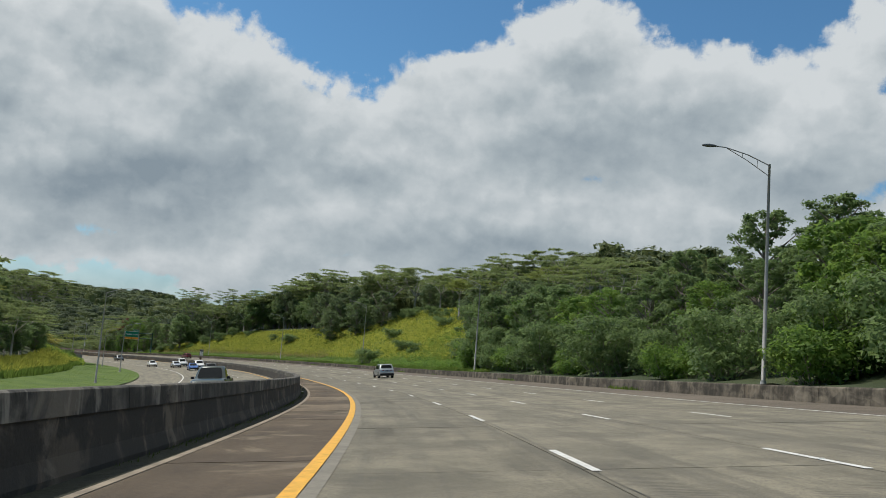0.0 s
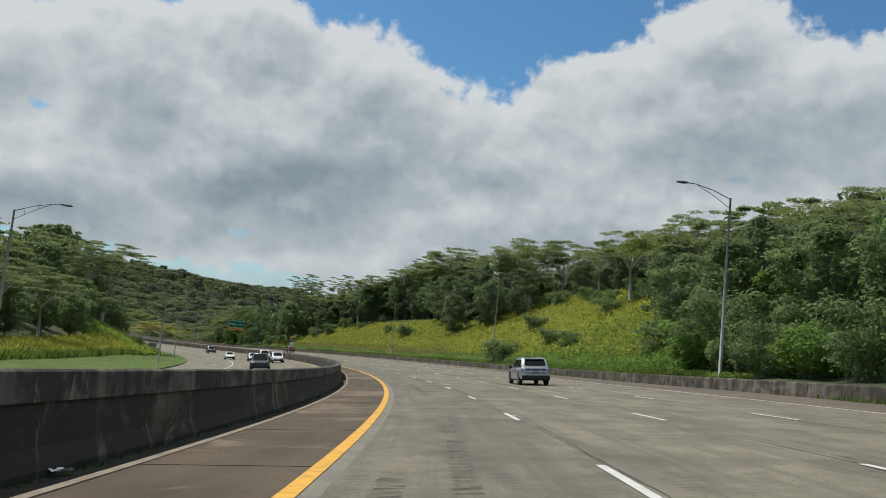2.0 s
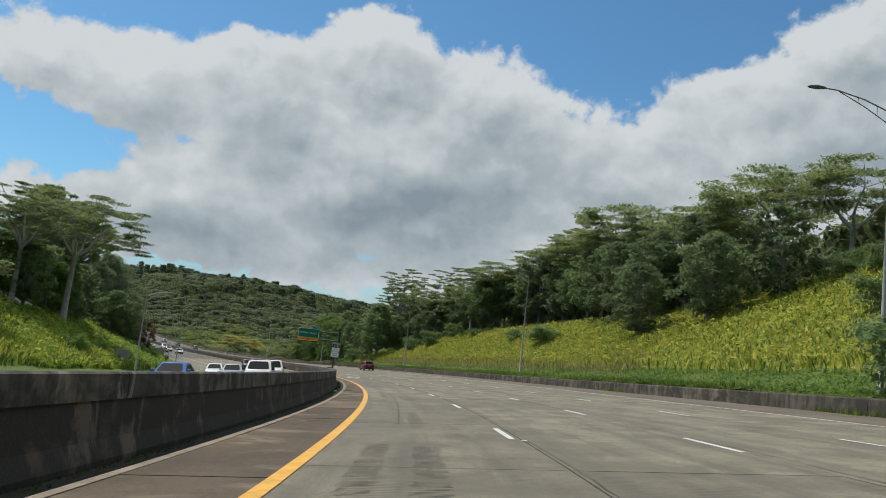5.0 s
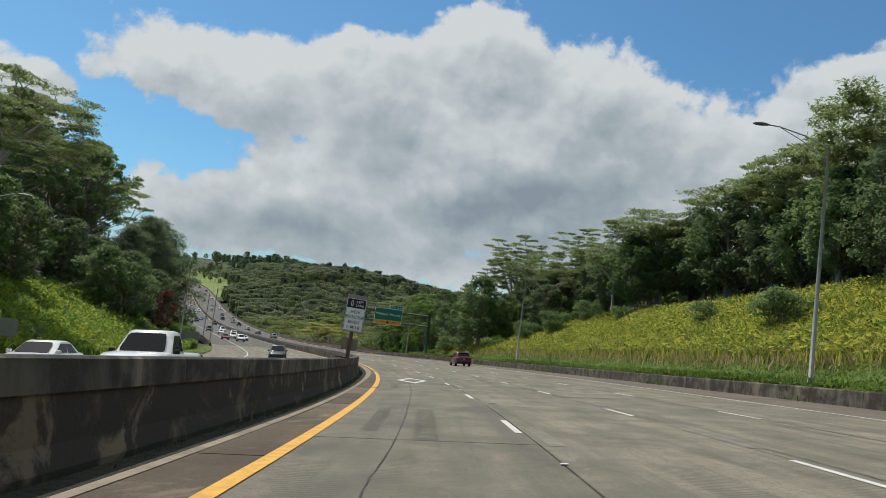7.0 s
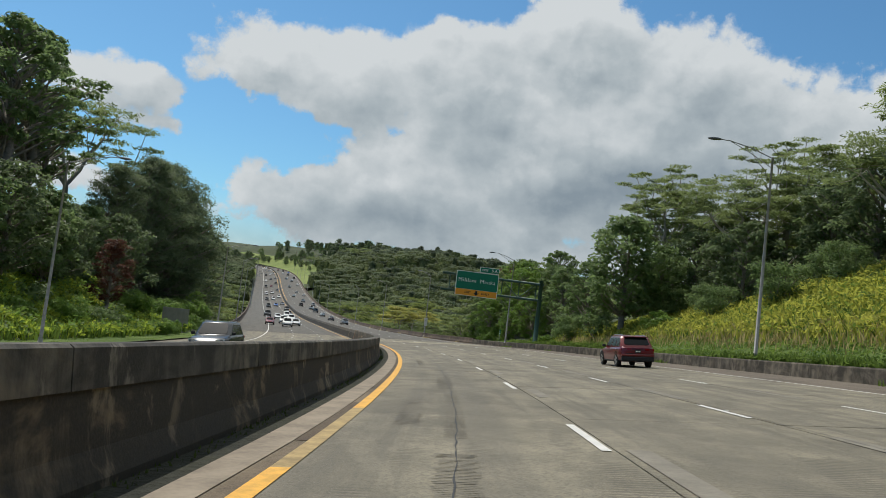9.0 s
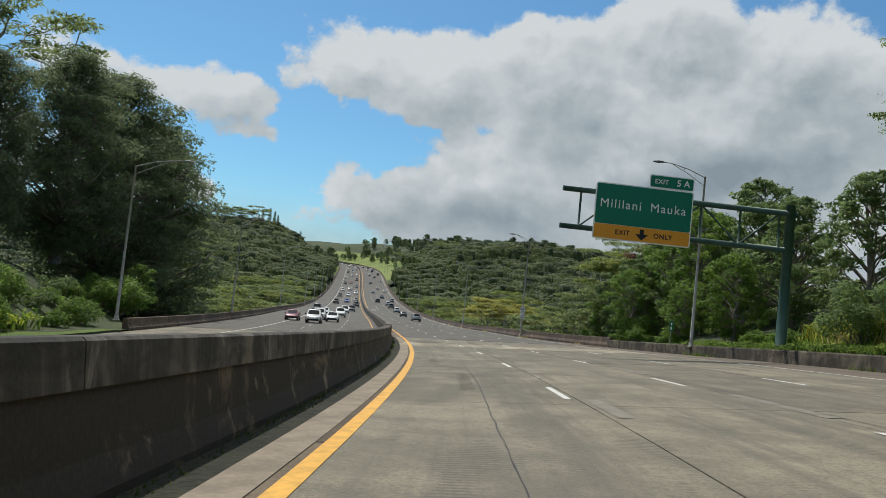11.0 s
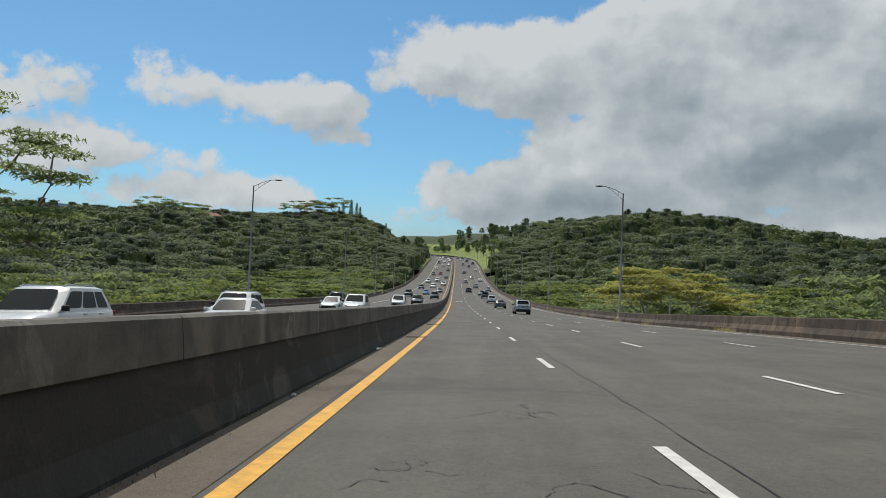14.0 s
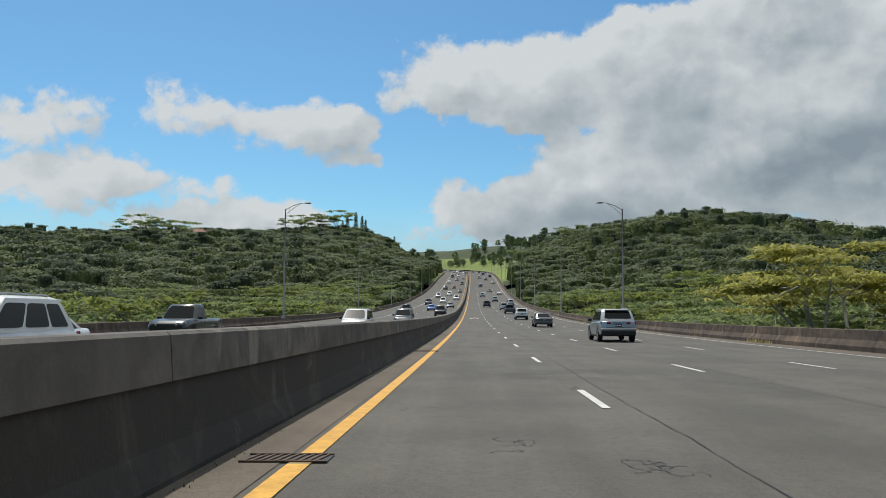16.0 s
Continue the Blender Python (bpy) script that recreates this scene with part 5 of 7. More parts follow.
def umbrella_tree(seed, height=14.0, spread=8.0, leaves=2600, size=0.42, material=None, pads=26, layers=3, sides=5):
    """A rain-forest umbrella tree: bare forking limbs under flat, feathery layers."""
    rng = np.random.default_rng(seed)
    root = new("umbrella_tree")
    bm = bmesh.new()
    fork = height * rng.uniform(0.42, 0.52)
    lean = rng.normal(size=2) * 0.5
    tube(bm, [(0, 0, -0.8), (lean[0] * 0.4, lean[1] * 0.4, fork * 0.5), (lean[0], lean[1], fork)], [height * 0.026, height * 0.02, height * 0.016], 9)
    P, N = [], []
    mains = []
    for k in range(5):
        a = 2 * math.pi * k / 5 + rng.uniform(-0.4, 0.4)
        e = np.array([lean[0] + math.cos(a) * spread * 0.42, lean[1] + math.sin(a) * spread * 0.42, height * rng.uniform(0.70, 0.80)])
        limb(bm, rng, (lean[0], lean[1], fork), e, height * 0.012, height * 0.006)
        mains.append(e)
    per = leaves // pads
    centre = np.array([lean[0], lean[1], fork])
    places = []
    for k in range(pads):
        a = math.atan2(mains[k % 5][1] - lean[1], mains[k % 5][0] - lean[0]) + rng.uniform(-0.75, 0.75)
        r = spread * math.sqrt(rng.uniform(0.02, 1.0))
        lay = rng.integers(0, layers)
        z = height * (1.0 - 0.17 * (r / spread) ** 2) - lay * height * 0.085 + rng.normal() * 0.25
        places.append((r, np.array([lean[0] + math.cos(a) * r, lean[1] + math.sin(a) * r, z])))
    # boughs fork outwards: each one leaves the nearest point already grown
    grown = [centre + (e - centre) * f for e in mains for f in (0.45, 0.7, 1.0)]
    for r, c in sorted(places, key=lambda pair: pair[0]):
        end = c - np.array([0, 0, 0.2])
        q = min(grown, key=lambda g: float(np.linalg.norm((end - g) * np.array([1, 1, 0.7]))) + 3.0 * max(0.0, g[2] - end[2]))
        limb(bm, rng, q, end, height * 0.0040, height * 0.0018, 0.16, sides)
        grown += [q + (end - q) * 0.55, end - np.array([0, 0, 0.15])]
        w = spread * rng.uniform(0.19, 0.32) * (30 / max(30, pads)) ** 0.26
        pts, nrm = clump(rng, c, (w, w * rng.uniform(0.7, 1.0), 0.26), per, 0.7)
        P.append(pts)
        N.append(nrm)
    part("trunk", bm, M_BARK_PALE, root, "pale bare trunk and limbs")
    P, N = np.concatenate(P), np.concatenate(N)
    me = leaf_mesh("crown", P, N, rng.uniform(0.6, 1.25, len(P)) * size * 1.25, material or M_ALBIZIA, rng, 0.34)
    new("crown", me).parent = root
    return tagged(root, "umbrella-shaped tree with pale limbs and flat feathery layers", "tree")


def round_tree(seed, height=11.0, spread=4.5, leaves=3200, size=0.36, material=None, clumps=34, low=0.25, label="", name="broadleaf_tree", bark=None, sides=5, fluff=(0.26, 0.42)):
    """A leafy tree with a lumpy crown of many clumps."""
    rng = np.random.default_rng(seed)
    root = new(name)
    bm = bmesh.new()
    tube(bm, [(0, 0, -0.8), (rng.normal() * 0.2, rng.normal() * 0.2, height * 0.35), (rng.normal() * 0.4, rng.normal() * 0.4, height * 0.75)], [height * 0.028, height * 0.02, height * 0.008], 8)
    P, N = [], []
    clumps = int(clumps * 1.7)
    per = leaves // clumps
    for k in range(clumps):
        f = (k + 0.5) / clumps
        z = height * (low + (0.95 - low) * f)
        env = spread * math.sqrt(max(0.05, 1 - (2 * (f ** 0.8) - 1) ** 2)) * rng.uniform(0.6, 1.2)
        a = k * 2.4 + rng.uniform(-0.5, 0.5)
        r = env * math.sqrt(rng.uniform(0.08, 0.95))
        c = np.array([math.cos(a) * r, math.sin(a) * r, z])
        limb(bm, rng, (0, 0, max(height * 0.15, z - r * 0.7 - 0.4)), c, height * 0.008, height * 0.002, 0.15, sides)
        w = spread * rng.uniform(*fluff) * 0.8
        pts, nrm = clump(rng, c, (w, w * rng.uniform(0.7, 1.0), w * rng.uniform(0.42, 0.65)), per, 0.2)
        P.append(pts)
        N.append(nrm)
    part("trunk", bm, bark or M_BARK, root)
    P, N = np.concatenate(P), np.concatenate(N)
    me = leaf_mesh("crown", P, N, rng.uniform(0.6, 1.25, len(P)) * size, material or M_BROAD, rng, 0.6)
    new("crown", me).parent = root
    return tagged(root, label or "leafy green broadleaf tree on the roadside slope", "tree")


def shrub(seed, w=2.2, h=2.2, leaves=900, size=0.22, material=None, label=""):
    rng = np.random.default_rng(seed)
    root = new("shrub")
    bm = bmesh.new()
    P, N = [], []
    for k in range(16):
        a = 2.4 * k
        r = w * 0.52 * math.sqrt(k / 16)
        c = np.array([math.cos(a) * r, math.sin(a) * r, h * rng.uniform(0.2, 0.85)])
        limb(bm, rng, (0, 0, -0.3), c, 0.05, 0.015, 0.15, 5)
        pts, nrm = clump(rng, c, (w * 0.25, w * 0.22, h * 0.24), leaves // 16, 0.15)
        P.append(pts)
        N.append(nrm)
    part("stem", bm, M_BARK, root)
    P, N = np.concatenate(P), np.concatenate(N)
    new("crown", leaf_mesh("crown", P, N, rng.uniform(0.6, 1.3, len(P)) * size, material or M_BROAD, rng, 0.6)).parent = root
    return tagged(root, label or "rounded green shrub among tall grass", "shrub")


KINDS = {}
plant_rng = np.random.default_rng(11)


def plant(kind, s, d, scale=1.0, sink=0.0, turn=None, z=None):
    """Plants one more of a kind; the first call builds it."""
    p = on_road(s, d)
    zz = (float(ground_z(s, d)) if z is None else z) - sink
    t = plant_rng.uniform(0, 360) if turn is None else turn
    m = pose(float(p[0]), float(p[1]), zz, 0, 0, t) @ Matrix.Scale(scale, 4)
    if kind not in KINDS:
        KINDS[kind] = MAKERS[kind]()
        KINDS[kind].matrix_basis = m
        return KINDS[kind]
    ob = copy_thing(KINDS[kind], Matrix.Identity(4))
    ob.matrix_basis = m
    return ob


MAKERS = {
    "umb1": lambda: umbrella_tree(1, 14, 8.5, 11000, 0.185, None, 48, 3, 4),
    "umb2": lambda: umbrella_tree(2, 16, 7.5, 10500, 0.185, None, 46, 4, 4),
    "umb3": lambda: umbrella_tree(3, 13, 9.5, 11000, 0.19, M_ALBIZIA_Y, 50, 2, 4),
    "umbm1": lambda: umbrella_tree(21, 14, 8.0, 2300, 0.40, None, 22, 3, 3),
    "umbm2": lambda: umbrella_tree(22, 16, 7.5, 2300, 0.40, None, 22, 4, 3),
    "umbn1": lambda: umbrella_tree(23, 15, 9.0, 5200, 0.28, M_ALBIZIA, 34, 3, 3),
    "umbn2": lambda: umbrella_tree(24, 15, 9.5, 5200, 0.28, M_ALBIZIA_Y, 34, 2, 3),
    "umbn3": lambda: umbrella_tree(25, 14, 8.5, 4900, 0.28, M_ALBIZIA, 30, 4, 3),
    "umbv1": lambda: umbrella_tree(4, 15, 9.5, 1900, 0.45, M_ALBIZIA, 22, 3, 3),
    "umbv2": lambda: umbrella_tree(5, 15, 10.0, 1900, 0.45, M_ALBIZIA_Y, 22, 2, 3),
    "umbv3": lambda: umbrella_tree(6, 14, 8.5, 2100, 0.42, M_ALBIZIA, 22, 3, 3),
    "big1": lambda: umbrella_tree(31, 25, 13.0, 44000, 0.19, M_ALBIZIA, 130, 4, 4),
    "tall1": lambda: umbrella_tree(33, 27, 9.5, 29000, 0.185, M_ALBIZIA, 100, 5, 4),
    "tip1": lambda: umbrella_tree(26, 15, 9.0, 12200, 0.21, M_ALBIZIA_TIP, 40, 2, 4),
    "round1": lambda: round_tree(7, 12, 5.0, 5800, 0.26, M_BROAD, 38, 0.2, sides=4),
    "round2": lambda: round_tree(8, 10, 4.6, 6800, 0.22, M_BRIGHT, 34, 0.10, "bright green leafy tree beside the road", sides=4),
    "dark1": lambda: round_tree(9, 13, 5.2, 5200, 0.26, M_DARK, 36, 0.15, "dense dark green tree on the slope", sides=4),
    "dark2": lambda: round_tree(10, 11, 4.2, 4400, 0.25, M_DARK, 30, 0.10, "dense dark green tree on the slope", sides=4),
    "roundm": lambda: round_tree(27, 12, 5.0, 2300, 0.40, M_BROAD, 26, 0.15, sides=3),
    "darkm": lambda: round_tree(28, 12, 4.8, 2300, 0.40, M_DARK, 26, 0.12, "dense dark green tree on the slope", sides=3),
    "red1": lambda: round_tree(12, 13, 3.6, 9000, 0.15, M_RED, 34, 0.2, "tree with reddish brown leaves", sides=4),
    "gum1": lambda: round_tree(13, 24, 7.5, 7000, 0.30, M_BROAD, 44, 0.42, "tall open-crowned gum tree with dark limbs", "gum_tree", M_BARK, 4, (0.15, 0.25)),
    "ivy1": lambda: round_tree(14, 27, 9.0, 56000, 0.19, M_VINE, 95, 0.03, "huge dark tree smothered in vines", "vine_covered_tree", None, 4),
    "shrub1": lambda: shrub(15, 3.4, 2.6, 1600, 0.15, M_BROAD),
    "shrub2": lambda: shrub(16, 3.0, 2.2, 1600, 0.14, M_BRIGHT, "bright green shrub at the road's edge"),
    "shrub3": lambda: shrub(17, 3.6, 2.8, 2600, 0.13, M_BROAD, "dark green shrub on the grassy slope"),
    "hedge1": lambda: shrub(18, 5.5, 5.2, 5000, 0.15, M_BROAD, "tall leafy bush behind the low wall"),
    "hedge2": lambda: shrub(19, 5.0, 4.4, 5000, 0.14, M_BRIGHT, "tall bright green bush behind the low wall"),
    "casu1": lambda: round_tree(32, 17, 4.2, 2000, 0.50, M_CASUARINA, 34, 0.10, "tall feathery grey-green tree on the hill", "casuarina_tree", None, 3),
    "near1": lambda: round_tree(34, 11, 4.8, 12000, 0.15, M_BRIGHT, 46, 0.06, "bright green leafy tree crowding the roadside wall", sides=4, fluff=(0.19, 0.30)),
    "near2": lambda: round_tree(35, 12, 4.8, 12000, 0.16, M_BROAD, 46, 0.08, "leafy green tree crowding the roadside wall", sides=4, fluff=(0.19, 0.30)),
    "near3": lambda: round_tree(36, 16, 5.6, 13000, 0.18, M_BROAD, 44, 0.30, "tall broad-crowned roadside tree with visible limbs", sides=4, fluff=(0.17, 0.27)),
    "lawn1": lambda: round_tree(29, 8, 3.2, 700, 0.50, M_DARK, 16, 0.2, "small dark tree on the grassy hilltop", "hill_tree", None, 3),
    "lawn2": lambda: round_tree(30, 7, 3.4, 700, 0.50, M_BROAD, 16, 0.2, "small green tree on the grassy hilltop", "hill_tree", None, 3),
}


def row(kinds, s0, s1, step, d0, d1, sc0=0.8, sc1=1.2, sink=0.2, jitter=0.5):
    s = s0
    while s < s1:
        plant(kinds[int(plant_rng.integers(0, len(kinds)))], s + plant_rng.uniform(-1, 1) * step * jitter, plant_rng.uniform(d0, d1), plant_rng.uniform(sc0, sc1), sink)
        s += step


# right side: dense roadside wood, then the grassy slope with trees on its crest
row(["hedge1", "hedge2", "hedge1"], 8, 112, 4.6, 22.0, 24.5, 0.7, 1.15, 0.6)
row(["near2", "near1", "near2"], 34, 78, 7.0, 25.5, 28, 0.6, 0.8)
row(["round1", "round2", "hedge1", "round1"], 40, 118, 6.0, 26.5, 31, 0.7, 0.9)
row(["roundm", "umbm2", "darkm"], 40, 125, 8.5, 34, 42, 0.47, 0.62)
row(["umb1", "umb3", "umb2"], 100, 150, 9.0, 37, 48, 0.62, 0.78)
row(["dark1", "dark2", "round1"], 104, 136, 5.0, 27, 34, 0.65, 0.85)
row(["umb1", "umbm2", "umb2"], 140, 215, 8.0, 56, 66, 0.65, 0.9)
row(["dark2", "hedge1", "round1", "dark1"], 128, 212, 3.6, 49, 57, 0.42, 0.66)
row(["umb1", "umb2", "umb1"], 212, 245, 8.0, 46, 58, 1.0, 1.25)
row(["dark2", "dark1", "round1", "dark1"], 206, 250, 4.5, 32, 45, 0.7, 1.0)
row(["darkm", "roundm"], 118, 196, 6.0, 56, 62, 0.5, 0.75)
row(["hedge1", "shrub3", "hedge1"], 122, 214, 3.0, 45.5, 49.0, 0.4, 0.65, 0.5)
row(["umb2", "umb1", "umb2", "dark1"], 246, 300, 6.0, 46, 54, 1.05, 1.28)
row(["dark1", "round1"], 250, 300, 7.0, 43, 47, 0.9, 1.15)
row(["umb1", "umb3", "umb2"], 298, 345, 8.0, 42, 56, 0.75, 1.0)
row(["roundm", "darkm"], 246, 345, 8.0, 56, 66, 0.9, 1.2)
row(["round1", "dark2", "hedge1"], 300, 345, 5.5, 36, 44, 0.6, 0.9)
row(["round1", "hedge1", "dark2"], 306, 345, 5.0, 29, 36, 0.55, 0.85)
row(["near1", "hedge2", "hedge1", "shrub2"], 338, 396, 4.6, 20.8, 24, 0.4, 0.7)
row(["near2", "near1", "near2"], 346, 398, 6.5, 25, 30, 0.75, 1.05)
row(["round2", "hedge2", "hedge1"], 392, 420, 5.0, 22.5, 26, 0.6, 0.85, 0.5)
plant("red1", 384, 29.5, 1.2)
plant("near1", 372, 27.5, 1.15)
plant("near2", 379, 30, 1.2)
plant("near2", 364, 31, 1.1)
for s, d, sc in ((46, 29, 0.66), (57, 31, 0.72), (67, 30, 0.62), (36, 27, 0.55)):
    plant("near3", s, d, sc)
row(["roundm", "umbm1", "umbm2"], 30, 112, 6.5, 43, 54, 0.47, 0.65)
plant("round1", 327, 26.5, 1.15)
for s, d, k, sc in ((415, 42, "big1", 1.08), (352, 43, "tall1", 0.84), (328, 46, "tall1", 0.72), (343, 38, "tall1", 0.68), (306, 62, "tall1", 0.72), (281, 53, "tall1", 0.74), (268, 50, "tall1", 0.7), (505, 36, "tip1", 1.42), (520, 43, "tip1", 1.3),
                    (322, 37, "umb1", 0.95), (170, 45, "umb2", 0.75), (190, 50, "umb1", 0.68)):
    plant(k, s, d, sc)
for s, d, k, sc in ((181, 34, "shrub3", 1.05), (160, 21, "shrub3", 1.2), (159, 28, "shrub3", 0.95), (245, 31, "shrub3", 1.2), (167, 40, "shrub3", 1.0), (150, 27, "hedge1", 0.45),
                    (262, 33, "shrub1", 0.9), (290, 36, "shrub3", 0.8), (318, 27, "shrub2", 1.0), (330, 25, "shrub1", 1.1), (112, 24, "shrub2", 1.1), (122, 26, "shrub1", 1.3)):
    plant(k, s, d, sc)

# left side: far verge trees, the wooded bank and the vine-covered giant
row(["umbm1", "umb3", "darkm", "roundm"], 70, 250, 8.0, -60, -48, 0.8, 1.1)
row(["round1", "dark2", "umb1"], 60, 240, 7.5, -46, -40, 0.5, 0.8)
row(["umbm2", "darkm", "umbm1"], 80, 330, 12.0, -85, -62, 0.9, 1.2)
row(["round1", "dark2", "round2"], 250, 325, 5.5, -46, -38, 0.7, 1.0)
row(["dark1", "round1"], 300, 345, 6.5, -36, -29, 0.65, 0.9)
row(["gum1"], 304, 356, 10, -56, -43, 0.85, 1.05)
plant("umb2", 384, -49, 1.7)
plant("gum1", 346, -45, 1.12)
plant("gum1", 332, -43, 1.05)
row(["dark1", "round1", "umb1", "dark1"], 292, 342, 5.5, 38, 46, 0.75, 1.0)
plant("red1", 322, -27.5, 0.6)
for s, d, sc in ((401, -32.2, 1.12), (391, -34, 1.06), (379, -35, 0.8), (368, -38, 0.62)):
    plant("ivy1", s, d, sc)
row(["hedge2", "shrub2", "shrub1"], 236, 262, 4.0, -31, -27, 0.4, 0.6)
row(["hedge2", "shrub2", "shrub1"], 326, 356, 4.5, -24.5, -22.8, 0.4, 0.6)
row(["hedge2", "shrub2", "shrub1"], 300, 372, 4.0, -29, -25.5, 0.5, 0.8)
for s, d, k, sc in ((263, -38, "big1", 0.8), (248, -42, "tall1", 0.62), (374, -25, "near1", 0.42), (366, -24.5, "hedge2", 0.8), (431, -41, "big1", 1.13), (462, -52, "big1", 0.78), (425, -44, "dark1", 1.4)):
    plant(k, s, d, sc)

# valley under the bridge: flat umbrella crowns near the deck's level
for s in np.arange(390, 492, 9.0):
    for d in (30, 38, 47):
        for side in (1, -1):
            if side < 0 and s < 418:
                continue
            ss, dd = s + plant_rng.uniform(-3, 3), side * (d + plant_rng.uniform(-3, 3) + (2 if side < 0 else 0))
            plant(("umbn1", "umbn3", "umbn2", "umbn1")[int(plant_rng.integers(0, 4))], ss, dd, plant_rng.uniform(0.78, 1.12), 0.5)
for s in np.arange(400, 700, 12.0):
    for d in (31, 42, 55, 70):
        for side in (1, -1):
            if (s < 490 and d < 50) or (side < 0 and s < 418):
                continue
            ss, dd = s + plant_rng.uniform(-4, 4), side * (d + plant_rng.uniform(-4, 4) + (3 if side < 0 else 0))
            k = ("umbv1", "umbv3", "umbv2", "umbv1")[int(plant_rng.integers(0, 4))]
            plant(k, ss, dd, plant_rng.uniform(0.85, 1.2), 0.5)

for k in range(44):
    plant(("lawn1", "lawn2", "darkm", "lawn1")[k % 4], plant_rng.uniform(1130, 1390), plant_rng.uniform(34, 150), plant_rng.uniform(0.8, 1.5))
# far hilltop: scattered trees on the lawn, big dark tree, pines on the skyline
for k in range(34):
    s, d = plant_rng.uniform(930, 1320), plant_rng.uniform(26, 70)
    plant("lawn1" if k % 3 else "lawn2", s, d, plant_rng.uniform(0.7, 1.35))
for s, d, k, sc in ((985, -27, "darkm", 1.1), (1000, -28, "darkm", 1.5), (1012, -30, "darkm", 1.2), (1130, 40, "umbv1", 0.9), (1085, 64, "lawn1", 2.0), (1290, 46, "lawn1", 1.8),
                    
                    (1040, -128, "umbv1", 1.55), (1052, -116, "umbv3", 1.7), (1045, -100, "umbv1", 1.75), (960, -215, "umbv1", 1.8), (965, -200, "umbv3", 1.9), (985, 70, "umbv1", 1.3), (1010, -40, "darkm", 1.3), (960, 120, "darkm", 1.5), (950, 135, "casu1", 1.1), (940, 118, "casu1", 1.15), (1010, 190, "darkm", 1.4), (1020, 170, "umbv3", 1.3)):
    plant(k, s, d, sc)


for k in range(46):
    plant("casu1", plant_rng.uniform(840, 945), plant_rng.uniform(75, 150), plant_rng.uniform(0.55, 0.85))


def pine(seed, height=24.0, spread=3.2):
    """A columnar pine with short tiers of drooping sprays."""
    rng = np.random.default_rng(seed)
    root = new("column_pine")
    bm = bmesh.new()
    tube(bm, [(0, 0, -0.5), (0, 0, height * 0.5), (0, 0, height)], [0.35, 0.22, 0.05], 7)
    P, N = [], []
    for k in range(26):
        z = height * (0.14 + 0.85 * k / 26)
        r = spread * (1 - 0.85 * (k / 26) ** 1.6)
        for a in np.arange(5) * 1.2566 + rng.uniform(0, 6):
            c = np.array([math.cos(a) * r * 0.55, math.sin(a) * r * 0.55, z])
            limb(bm, rng, (0, 0, z - 0.2), c * np.array([1.7, 1.7, 1]), 0.05, 0.02, 0.05, 3)
            p, n = clump(rng, c, (r * 0.5, r * 0.5, 0.35), 8, 0.3)
            P.append(p)
            N.append(n)
    part("trunk", bm, M_BARK, root)
    P, N = np.concatenate(P), np.concatenate(N)
    new("crown", leaf_mesh("crown", P, N, rng.uniform(0.5, 1.0, len(P)) * 0.62, M_DARK, rng, 0.5)).parent = root
    return tagged(root, "dark columnar pine on the distant ridge", "pine tree")


MAKERS["pine1"] = lambda: pine(41)
for s, d, sc in ((1073, -96, 1.0), (1080, -90, 1.12), (1090, -86, 1.05), (1078, -82, 0.95), (1095, -60, 0.8), (1068, -99, 0.8)):
    plant("pine1", s, d, sc)


def dead_branch(seed, size):
    """A bare pale dead limb standing out of the canopy."""
    rng = np.random.default_rng(seed)
    root = new("dead_tree")
    bm = bmesh.new()
    tube(bm, [(0, 0, -1), (0.3, 0.1, size * 0.5), (0.9, 0.3, size)], [0.14, 0.10, 0.05], 6)
    for k in range(9):
        z = size * rng.uniform(0.35, 1.0)
        a = rng.uniform(0, 6.28)
        L = size * rng.uniform(0.2, 0.45)
        limb(bm, rng, (0.9 * z / size, 0.3 * z / size, z), (0.9 * z / size + math.cos(a) * L, 0.3 * z / size + math.sin(a) * L, z + L * rng.uniform(0.2, 0.8)), 0.05, 0.012, 0.2, 4)
    part("trunk", bm, M_BARK_PALE, root)
    return tagged(root, "bare pale dead tree among the green canopy", "dead tree")


for n, (s, d, up, size) in enumerate(((500, 29, -3, 8), (470, 27, -4, 7), (432, 42, 0, 9), (520, 33, -2, 9), (486, -29, -3, 6))):
    p = on_road(s, d, up)
    dead_branch(60 + n, size).matrix_basis = pose(float(p[0]), float(p[1]), float(p[2]), 0, 0, 40 * n)

# ---------------------------------------------------------------- far woods and grass


